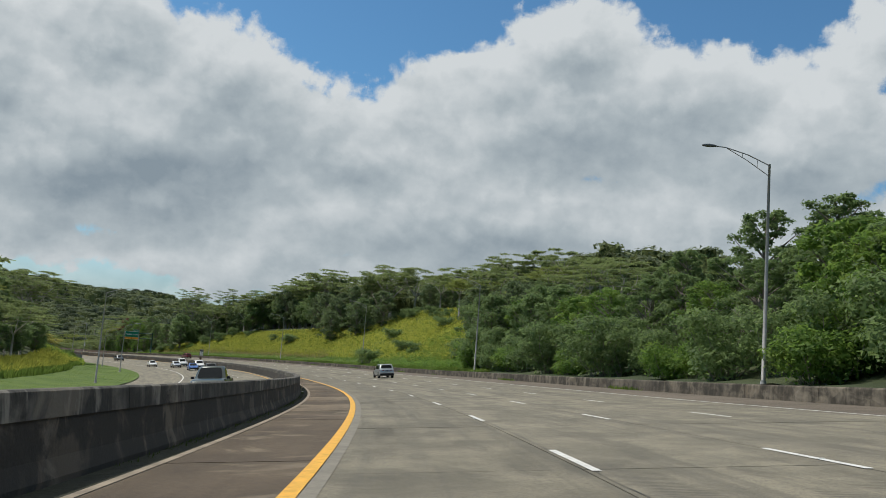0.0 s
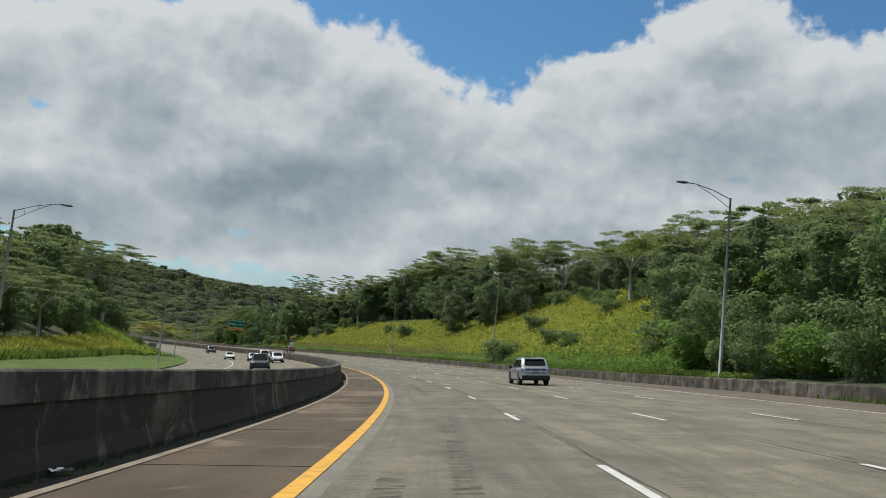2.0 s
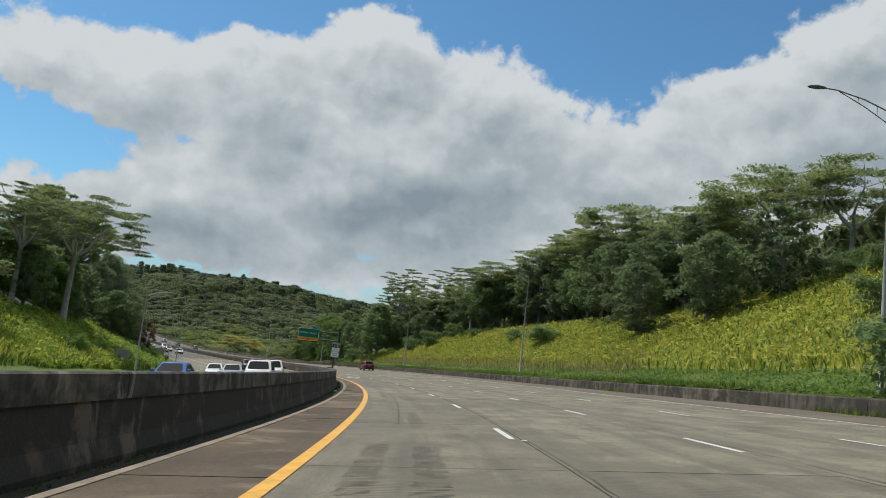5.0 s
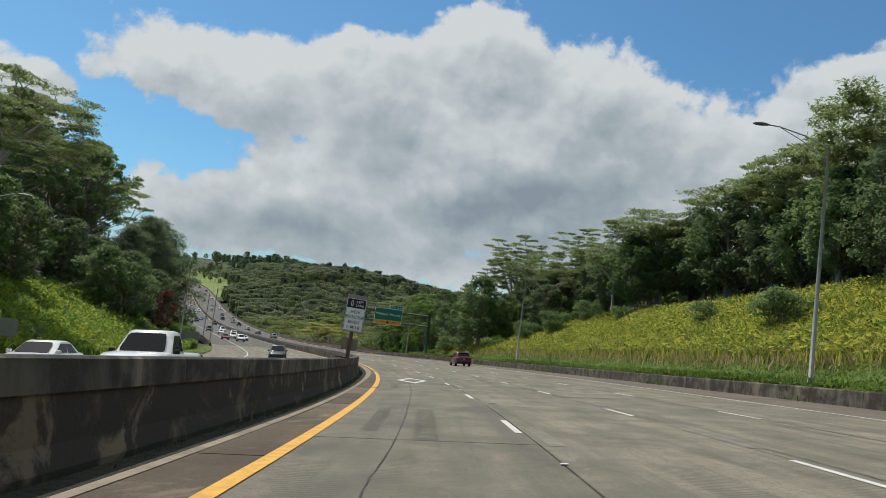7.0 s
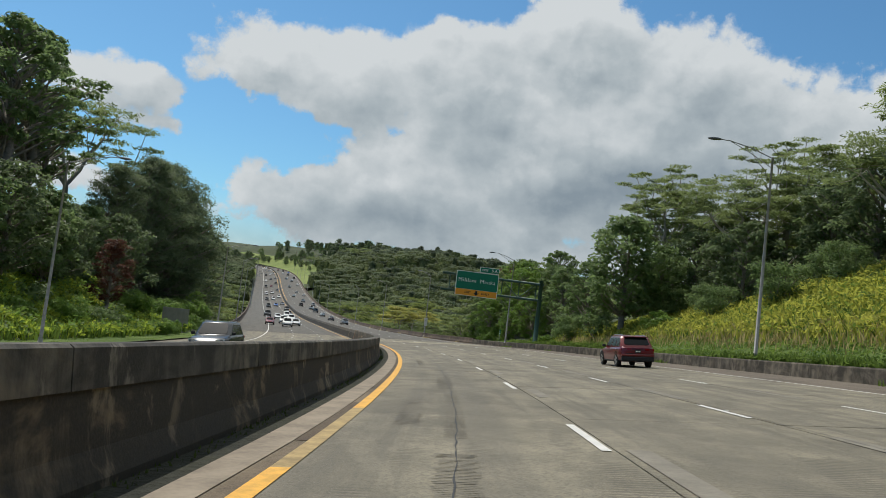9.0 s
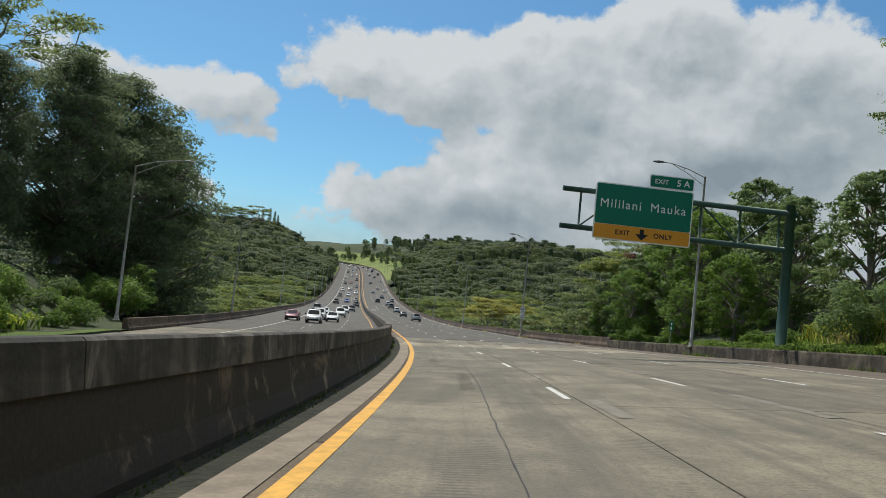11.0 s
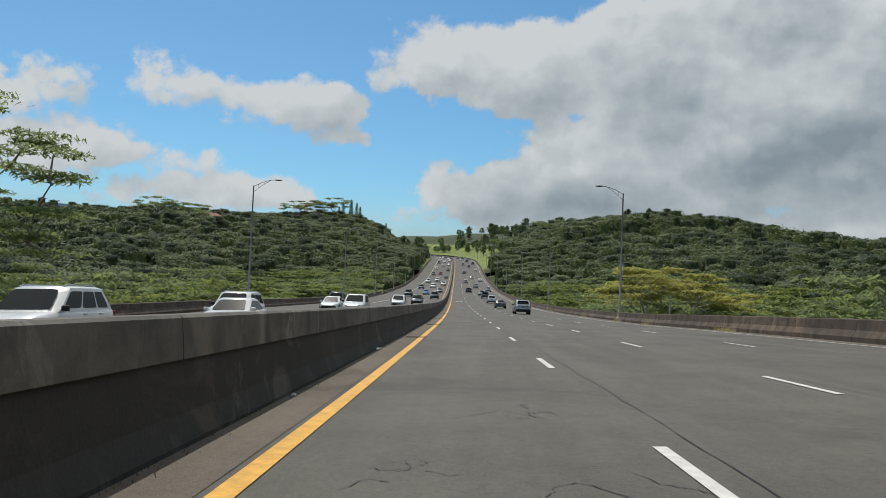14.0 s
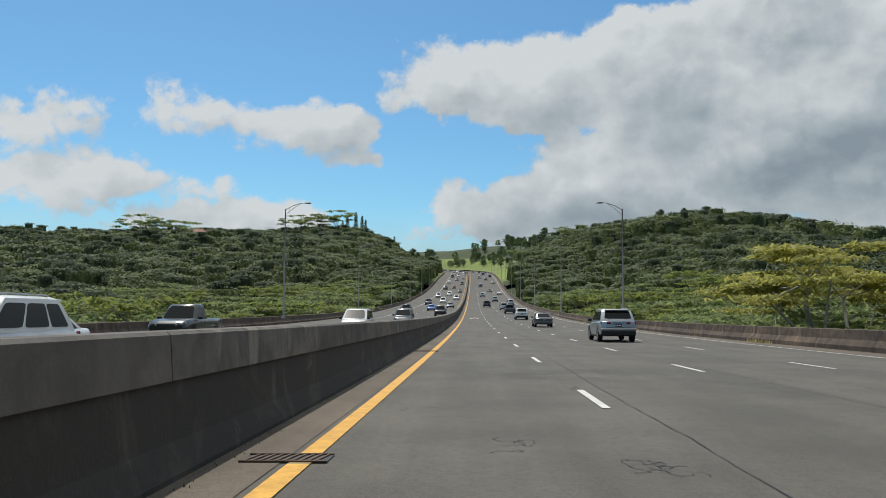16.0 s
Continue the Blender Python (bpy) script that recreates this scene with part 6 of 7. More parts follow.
def far_woods(name, material, seed, s_span, d_span, sides, leaves, size, count, radius=(3.5, 6.0), tall=(8, 14), flat=0.6, keep=None):
    """Many crowns over the hills, one mesh."""
    rng = np.random.default_rng(seed)
    s, d = rng.uniform(*s_span, count), rng.uniform(*d_span, count) * rng.choice(sides, count)
    if keep is not None:
        ok = keep(s, d)
        s, d = s[ok], d[ok]
    n = len(s)
    base = on_road(s, d)
    top = ground_z(s, d) + rng.uniform(*tall, n)
    r = rng.uniform(*radius, n)
    p = rng.normal(size=(n, leaves, 3))
    p /= np.linalg.norm(p, axis=2)[..., None]
    p[..., 2] = np.abs(p[..., 2]) * rng.choice([1, 1, 1, -0.6], (n, leaves))
    rad = np.stack([r, r, np.maximum(r * 0.34, 1.0)], -1)
    c = np.stack([base[:, 0], base[:, 1], top], -1)[:, None] + p * rad[:, None, :] * rng.uniform(0.75, 1.0, (n, leaves, 1))
    nrm = p * (1 - flat) + np.array([0, 0, flat]) + rng.normal(size=p.shape) * 0.3
    nrm /= np.linalg.norm(nrm, axis=2)[..., None]
    me = leaf_mesh(name, c.reshape(-1, 3), nrm.reshape(-1, 3), rng.uniform(0.6, 1.3, n * leaves) * size, material, rng, 0.5)
    # an added opaque hull fills each crown, its inner shade coloured in
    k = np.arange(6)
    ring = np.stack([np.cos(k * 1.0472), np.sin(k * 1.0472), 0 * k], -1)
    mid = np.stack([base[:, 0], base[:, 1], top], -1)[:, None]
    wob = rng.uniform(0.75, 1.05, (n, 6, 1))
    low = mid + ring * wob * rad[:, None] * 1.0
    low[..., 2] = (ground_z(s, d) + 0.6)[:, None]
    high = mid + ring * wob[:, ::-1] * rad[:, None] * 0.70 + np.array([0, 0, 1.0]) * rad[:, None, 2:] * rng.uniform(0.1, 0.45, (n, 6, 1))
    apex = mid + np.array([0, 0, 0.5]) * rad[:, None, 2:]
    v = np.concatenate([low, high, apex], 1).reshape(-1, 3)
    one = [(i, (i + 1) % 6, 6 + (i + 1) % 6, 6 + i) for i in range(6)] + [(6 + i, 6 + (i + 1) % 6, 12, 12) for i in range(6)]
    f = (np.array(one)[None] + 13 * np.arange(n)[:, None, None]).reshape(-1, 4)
    inner = mesh_part("inner_mass", v, [tuple(q) if q[2] != q[3] else tuple(q[:3]) for q in f], M_HULL_SHADE if material is M_FAR else M_HULL_SHADE_D, None, "opaque filler hull with the crown's inner shade in its colour", None, True)
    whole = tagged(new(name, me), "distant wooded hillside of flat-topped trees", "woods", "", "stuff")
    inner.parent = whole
    return tagged(inner, kind="stuff") and whole


def off_lawn(s, d):
    return ~((s > 905) & (d > 0) & (d < 48)) & ~((s > 372) & (s < 700) & (np.abs(d) < 72))


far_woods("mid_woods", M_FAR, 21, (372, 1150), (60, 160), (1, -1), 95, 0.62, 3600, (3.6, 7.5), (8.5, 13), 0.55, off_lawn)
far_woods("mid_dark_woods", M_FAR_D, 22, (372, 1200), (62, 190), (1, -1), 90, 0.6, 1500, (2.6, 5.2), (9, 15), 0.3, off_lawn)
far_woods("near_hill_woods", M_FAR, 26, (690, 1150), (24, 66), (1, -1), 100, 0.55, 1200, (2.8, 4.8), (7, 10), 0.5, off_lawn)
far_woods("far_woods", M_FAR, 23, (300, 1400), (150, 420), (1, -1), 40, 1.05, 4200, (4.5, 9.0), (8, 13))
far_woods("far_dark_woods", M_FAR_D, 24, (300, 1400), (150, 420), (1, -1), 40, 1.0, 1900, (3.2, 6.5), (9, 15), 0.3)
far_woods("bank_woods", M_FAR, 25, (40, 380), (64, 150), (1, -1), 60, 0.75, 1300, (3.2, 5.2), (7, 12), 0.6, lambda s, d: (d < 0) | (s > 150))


def blades(name, s0, s1, d_of, count, height, width, material, seed, label, category="grass", lift=0.0, paved=False):
    """Upright grass blades over a stretch of verge, one mesh."""
    rng = np.random.default_rng(seed)
    s = rng.uniform(s0, s1, count)
    d = d_of(s, rng.uniform(0, 1, count), rng)
    ok = np.isfinite(d)
    s, d = s[ok], d[ok]
    n = len(s)
    base = on_road(s, d)
    base[:, 2] = base[:, 2] + lift if paved else ground_z(s, d) - 0.05 + lift
    h = rng.uniform(0.55, 1.15, n) * height
    a = rng.uniform(0, 2 * math.pi, n)
    side = np.stack([np.cos(a), np.sin(a), 0 * a], -1) * (width * rng.uniform(0.6, 1.4, n))[:, None]
    lean = rng.normal(size=(n, 3)) * 0.28
    lean[:, 2] = 1
    tip = base + lean * h[:, None]
    midp = base + lean * (h * 0.6)[:, None] * np.array([0.6, 0.6, 1])
    P = np.stack([base - side, base + side, tip] if height < 0.5 else [base - side, base + side, midp + side * 0.9, tip, midp - side * 0.9], 1).reshape(-1, 3)
    c = 3 if height < 0.5 else 5
    me = bpy.data.meshes.new(name)
    me.vertices.add(c * n)
    me.vertices.foreach_set("co", P.ravel())
    me.loops.add(c * n)
    me.loops.foreach_set("vertex_index", np.arange(c * n, dtype=np.int32))
    me.polygons.add(n)
    me.polygons.foreach_set("loop_start", np.arange(0, c * n, c, dtype=np.int32))
    me.materials.append(material)
    me.update(calc_edges=True)
    return tagged(new(name, me), label, category, "", "stuff")


def slope(s, u, rng, lo=5.5, hi=30):
    top = np.interp(s, [112, 135, 160, 195, 215, 240, 330, 346], [7, 15, 36, 38, 20, 20, 17, 8])
    return right_wall(s) + lo + u * (top - lo + 2)


blades("tall_yellow_grass", 108, 344, slope, 30000, 1.05, 0.055, M_GRASS_Y, 31, "tall yellow-green grass covering the slope")
blades("tall_green_grass", 108, 344, slope, 16000, 0.95, 0.06, M_GRASS_G, 32, "tall green weeds among the yellow grass")
blades("dry_grass_band", 200, 340, lambda s, u, r: right_wall(s) + 5.0 + u * 3.4 + r.normal(size=len(s)) * 0.5, 9000, 0.85, 0.032, M_STRAW, 33, "band of dry straw-coloured grass at the slope's foot")
blades("verge_grass", 96, 350, lambda s, u, r: right_wall(s) + 0.35 + u * 5.6, 26000, 0.26, 0.035, M_GRASS_V, 34, "low green grass behind the roadside wall")
blades("wall_weeds", 100, 345, lambda s, u, r: np.where(r.uniform(size=len(s)) < 0.35 + 0.4 * np.sin(s / 7.0), right_wall(s) + 0.2 + u * 0.9, np.nan), 26000, 0.62, 0.05, M_GRASS_G, 35, "weeds spilling over the roadside wall", "weeds", -0.1)
blades("left_tall_grass", 10, 250, lambda s, u, r: left_edge(s) - np.interp(s, [0, 190, 250], [13, 12, 5]) - u * 7, 15000, 1.25, 0.07, M_GRASS_Y, 36, "tall yellow grass beyond the mown verge")
blades("left_green_grass", 10, 346, lambda s, u, r: left_edge(s) - np.interp(s, [0, 190, 250, 346], [12, 11, 4, 3]) - u * np.interp(s, [0, 200, 250], [4, 4, 17]), 20000, 1.0, 0.08, M_GRASS_G, 37, "green weeds along the oncoming lanes")
blades("left_lawn_grass", 10, 340, lambda s, u, r: left_edge(s) - 0.5 - u * np.interp(s, [0, 190, 250], [12, 11, 4]), 18000, 0.14, 0.03, M_GRASS_G, 38, "short mown grass beside the oncoming lanes")


def leafy_cover(name, count, material, seed, size, label, lo=6.0, s0=108, s1=344):
    """Broad arching grass leaves in uneven tufts over the slope, one mesh."""
    rng = np.random.default_rng(seed)
    s = rng.uniform(s0, s1, count)
    d = slope(s, rng.uniform(0, 1, count), rng, lo)
    p = on_road(s, d)
    tuft = lump(p[:, 0], p[:, 1], 1.1, 2.0) * 0.22 + lump(p[:, 0], p[:, 1], 4.0, 0.7) * 0.25
    p[:, 2] = ground_z(s, d) + 0.75 + tuft + rng.normal(size=count) * 0.16
    nrm = np.array([0, 0, 1.0]) + rng.normal(size=(count, 3)) * 0.55
    nrm /= np.linalg.norm(nrm, axis=1)[:, None]
    me = leaf_mesh(name, p, nrm, rng.uniform(0.6, 1.4, count) * size, material, rng, 0.32, 0.5)
    return tagged(new(name, me), label, "grass", "", "stuff")


leafy_cover("slope_grass_leaves", 66000, M_GRASS_Y, 51, 0.25, "bright yellow-green arching grass leaves over the slope")
leafy_cover("slope_weed_leaves", 20000, M_GRASS_G, 52, 0.24, "green leafy weeds among the slope's grass")

blades("gutter_weeds", -20, 520, lambda s, u, r: np.where(r.uniform(size=len(s)) < 0.5 + 0.5 * np.sin(s / 2.3) * np.sin(s / 7.9), foot(s) + 0.02 + 0.22 * u ** 2, np.nan), 14000, 0.07, 0.016, M_WEED, 61, "low weeds and moss along the barrier's foot", "weeds", -0.04, True)
blades("wall_foot_weeds", 20, 363, lambda s, u, r: np.where(r.uniform(size=len(s)) < np.clip(np.sin(s / 3.1) * np.sin(s / 11.3) * 2 - 0.9, 0, 1), right_wall(s) - 0.02 - 0.3 * u ** 2, np.nan), 9000, 0.30, 0.03, M_GRASS_V, 62, "tufts of weeds at the roadside wall's foot", "weeds", -0.02, True)
blades("parapet_foot_weeds", 366, 560, lambda s, u, r: np.where(r.uniform(size=len(s)) < np.clip(np.sin(s / 2.1) * np.sin(s / 9.3) * 2 - 1.0, 0, 1), right_wall(s) - 0.02 - 0.3 * u ** 2, np.nan), 7000, 0.26, 0.03, M_STRAW, 63, "dry tufts of grass at the parapet's foot", "weeds", -0.02, True)

blades("left_slope_grass", 214, 330, lambda s, u, r: left_edge(s) - np.interp(s, [214, 250, 330], [8, 4.5, 4]) - u * 15, 14000, 0.8, 0.045, M_GRASS_YG, 64, "tall yellow-green grass on the bank beyond the oncoming lanes")


def low_cover(name, s0, s1, d_of, count, material, seed, size, rise, label):
    """Broad-leaved creepers over a bank in uneven heaps, one mesh."""
    rng = np.random.default_rng(seed)
    s = rng.uniform(s0, s1, count)
    d = d_of(s, rng.uniform(0, 1, count))
    p = on_road(s, d)
    heap = 0.5 + 0.5 * lump(p[:, 0], p[:, 1], 0.9, 1.0) * 0.6 + 0.4 * lump(p[:, 0], p[:, 1], 2.7, 0.3)
    p[:, 2] = ground_z(s, d) + rise * (np.clip(heap, 0, 1.4) * rng.uniform(0.5, 1.0, count) + 0.1)
    nrm = np.array([0, 0, 0.9]) + rng.normal(size=(count, 3)) * 0.5
    nrm /= np.linalg.norm(nrm, axis=1)[:, None]
    me = leaf_mesh(name, p, nrm, rng.uniform(0.5, 1.4, count) * size, material, rng, 0.55, 0.3)
    return tagged(new(name, me), label, "ground cover", "", "stuff")


low_cover("verge_creepers", 96, 350, lambda s, u: right_wall(s) + 0.15 + u * 5.8, 42000, M_GRASS_V, 71, 0.11, 0.42, "low broad-leaved creepers behind the roadside wall")
low_cover("wall_creepers", 100, 346, lambda s, u: right_wall(s) + 0.1 + u * 0.5, 9000, M_GRASS_G, 72, 0.10, 0.5, "creepers hanging over the roadside wall")
low_cover("bank_creepers", 214, 345, lambda s, u: left_edge(s) - np.interp(s, [214, 250, 345], [8, 4.5, 3]) - u * 16, 46000, M_GRASS_YG, 73, 0.2, 1.3, "yellow-green creepers heaped on the bank beyond the oncoming lanes")
low_cover("bank_shrub_leaves", 214, 345, lambda s, u: left_edge(s) - np.interp(s, [214, 250, 345], [8, 4.5, 3]) - u * 17, 16000, M_BRIGHT, 74, 0.2, 1.7, "green leafy shrubs among the bank's creepers")
leafy_cover("slope_vines", 16000, M_BRIGHT, 53, 0.22, "green vines spilling down the slope", 2.0, 106, 158)

# ---------------------------------------------------------------- vehicles


def paint(name, color, metal=0.0, rough=0.28):
    m = Nodes(name)
    n = m.noise(2.5, 3)
    d = m.noise(40, 3)
    c = m.mix(m.ramp(n, 0.3, 0.7), tuple(v * 0.93 for v in color), tuple(min(1, v * 1.05) for v in color))
    m.done(c, m.ramp(d, 0.3, 0.8, rough, rough + 0.1), metal, 0.5)
    m.bsdf.inputs["Coat Weight"].default_value = 0.6
    m.bsdf.inputs["Coat Roughness"].default_value = 0.06
    return m.mat


PAINTS = {"silver": paint("silver_paint", (0.42, 0.44, 0.45), 0.55), "white": paint("white_car_paint", (0.74, 0.74, 0.72)), "black": paint("black_car_paint", (0.012, 0.012, 0.014)),
          "red": paint("dark_red_paint", (0.16, 0.008, 0.012), 0.2), "grey": paint("grey_car_paint", (0.085, 0.095, 0.105), 0.4), "blue": paint("blue_car_paint", (0.015, 0.10, 0.36), 0.2),
          "charcoal": paint("charcoal_car_paint", (0.03, 0.033, 0.036), 0.3), "green": paint("dark_green_paint", (0.03, 0.045, 0.035), 0.1)}
M_GLASS = plain("tinted_car_glass", (0.008, 0.010, 0.011), 0.12, 0, 0.1)
M_GLASS.node_tree.nodes["Principled BSDF"].inputs["Specular IOR Level"].default_value = 0.22
M_TYRE = plain("tyre_rubber", (0.016, 0.016, 0.016), 0.85, 0, 0.2, 8)
M_RIM = plain("alloy_rim", (0.45, 0.46, 0.47), 0.3, 0.8)
M_TRIM = plain("black_plastic_trim", (0.018, 0.018, 0.019), 0.7, 0, 0.15, 8)
M_TAIL = plain("red_tail_lamp", (0.22, 0.006, 0.010), 0.15, 0, 0.1)
M_HEAD = plain("clear_headlamp", (0.62, 0.64, 0.66), 0.08, 0.3, 0.1)
M_PLATE = plain("number_plate", (0.06, 0.06, 0.065), 0.5)


def loft(bm, sections, cap=True):
    rings = [[bm.verts.new(p) for p in sec] for sec in sections]
    n = len(rings[0])
    for a, b in zip(rings, rings[1:]):
        for k in range(n):
            bm.faces.new((a[k], b[k], b[(k + 1) % n], a[(k + 1) % n]))
    if cap:
        bm.faces.new(list(reversed(rings[0])))
        bm.faces.new(rings[-1])
    bmesh.ops.recalc_face_normals(bm, faces=bm.faces)
    for f in bm.faces:
        f.smooth = True
    return bm


def sharp(ob, degrees=38):
    ob.data.set_sharp_from_angle(angle=radians(degrees))
    return ob


def wheel(parent, x, y, r, w, side):
    bm = bmesh.new()
    prof = [(-w / 2, r * 0.62), (-w / 2, r * 0.93), (-w * 0.36, r), (w * 0.36, r), (w / 2, r * 0.93), (w / 2, r * 0.62)]
    n = 24
    rings = [[bm.verts.new((a, q * math.cos(2 * math.pi * k / n), q * math.sin(2 * math.pi * k / n))) for k in range(n)] for a, q in prof]
    for a, b in zip(rings, rings[1:]):
        for k in range(n):
            bm.faces.new((a[k], a[(k + 1) % n], b[(k + 1) % n], b[k])).smooth = True
    bm.faces.new(rings[0])
    bm.faces.new(rings[-1])
    bmesh.ops.recalc_face_normals(bm, faces=bm.faces)
    tyre = sharp(part("wheel", bm, M_TYRE, parent, "black rubber tyre"))
    tyre.matrix_basis = pose(x, y, r)
    bm = bmesh.new()
    f = side * (w / 2 + 0.004)
    for k in range(5):
        for off in (-0.13, 0.13):
            a = 2 * math.pi * k / 5 + off
            c, s = math.cos(a), math.sin(a)
            p = [(0.05, -0.022), (r * 0.62, -0.03), (r * 0.62, 0.03), (0.05, 0.022)]
            vs = [bm.verts.new((f, u * c - v * s, u * s + v * c)) for u, v in p]
            lo = [bm.verts.new((f - side * 0.03, u * c - v * s, u * s + v * c)) for u, v in p]
            bm.faces.new(vs)
            for i in range(4):
                bm.faces.new((vs[i], vs[(i + 1) % 4], lo[(i + 1) % 4], lo[i]))
    ring_o = [bm.verts.new((f, r * 0.66 * math.cos(2 * math.pi * k / 24), r * 0.66 * math.sin(2 * math.pi * k / 24))) for k in range(24)]
    ring_i = [bm.verts.new((f - side * 0.01, r * 0.60 * math.cos(2 * math.pi * k / 24), r * 0.60 * math.sin(2 * math.pi * k / 24))) for k in range(24)]
    hub = [bm.verts.new((f + side * 0.006, 0.07 * math.cos(2 * math.pi * k / 12), 0.07 * math.sin(2 * math.pi * k / 12))) for k in range(12)]
    bm.faces.new(hub)
    for k in range(24):
        bm.faces.new((ring_o[k], ring_o[(k + 1) % 24], ring_i[(k + 1) % 24], ring_i[k]))
    bmesh.ops.recalc_face_normals(bm, faces=bm.faces)
    part("rim", bm, M_RIM, tyre, "spoked alloy rim")


def quad_panel(name, pts, material, parent, label="", out=0.0, thick=0.012):
    """A thin panel with rounded corners through four corner points."""
    p = [Vector(q) for q in pts]
    nrm = (p[1] - p[0]).cross(p[3] - p[0]).normalized()
    c = sum(p, Vector()) / 4
    rim = []
    for i in range(4):
        a, b, d = p[i - 1], p[i], p[(i + 1) % 4]
        r = 0.16
        rim += [b.lerp(a, r), b.lerp((a + d) / 2, r * 0.35), b.lerp(d, r)]
    bm = bmesh.new()
    f = [bm.verts.new(q + nrm * out) for q in rim]
    g = [bm.verts.new(q + nrm * (out - thick)) for q in rim]
    bm.faces.new(f)
    for i in range(len(f)):
        bm.faces.new((f[i], g[i], g[(i + 1) % len(f)], f[(i + 1) % len(f)]))
    bmesh.ops.recalc_face_normals(bm, faces=bm.faces)
    return part(name, bm, material, parent, label)


def section(y, hw, z0, z1, tuck=0.90, sh=0.93):
    """A rounded body section at y: half width, sill and deck heights."""
    h = z1 - z0
    half = [(hw * 0.80, z0), (hw * 0.97, z0 + 0.07), (hw, z0 + h * 0.34), (hw * 0.995, z0 + h * 0.60), (hw * 0.965, z0 + h * 0.80), (hw * sh, z0 + h * 0.93), (hw * (sh - 0.08), z1), (hw * 0.42, z1 + 0.012)]
    return [(x, y, z) for x, z in half] + [(-x, y, z) for x, z in reversed(half)]


BODY = {  # length, width, height, tyre radius, deck stations, cabin (rear foot, rear top, front top, front foot), belt
    "suv": (4.95, 1.93, 1.74, 0.375, [(0, 0.88, 0.42, 0.80), (0.008, 0.94, 0.38, 1.06), (0.05, 0.985, 0.33, 1.13), (0.10, 1.0, 0.30, 1.15), (0.3, 1.0, 0.27, 1.13), (0.66, 1.0, 0.27, 1.09), (0.74, 0.99, 0.28, 1.05), (0.88, 0.96, 0.30, 0.96), (0.97, 0.88, 0.34, 0.84), (1.0, 0.74, 0.42, 0.70)], (0.025, 0.115, 0.58, 0.75), 1.08),
    "sedan": (4.80, 1.82, 1.45, 0.33, [(0, 0.84, 0.42, 0.86), (0.04, 0.94, 0.34, 0.97), (0.16, 0.99, 0.28, 1.0), (0.3, 1.0, 0.25, 0.98), (0.66, 1.0, 0.25, 0.95), (0.74, 0.99, 0.26, 0.93), (0.9, 0.95, 0.28, 0.82), (0.97, 0.86, 0.32, 0.70), (1.0, 0.72, 0.40, 0.58)], (0.10, 0.27, 0.54, 0.73), 0.93),
    "pickup": (5.60, 2.00, 1.88, 0.40, [(0, 0.95, 0.52, 1.12), (0.02, 0.98, 0.46, 1.16), (0.2, 1.0, 0.42, 1.17), (0.37, 1.0, 0.40, 1.17), (0.66, 1.0, 0.40, 1.16), (0.72, 0.99, 0.40, 1.16), (0.9, 0.97, 0.42, 1.10), (0.98, 0.92, 0.46, 0.98), (1.0, 0.82, 0.52, 0.88)], (0.375, 0.41, 0.60, 0.73), 1.13),
    "van": (5.10, 1.98, 1.75, 0.35, [(0, 0.90, 0.40, 0.98), (0.02, 0.96, 0.34, 1.04), (0.1, 1.0, 0.28, 1.06), (0.4, 1.0, 0.26, 1.05), (0.72, 1.0, 0.26, 1.03), (0.82, 0.98, 0.27, 0.99), (0.93, 0.93, 0.30, 0.88), (0.98, 0.84, 0.34, 0.74), (1.0, 0.72, 0.42, 0.62)], (0.008, 0.07, 0.62, 0.86), 1.0),
}


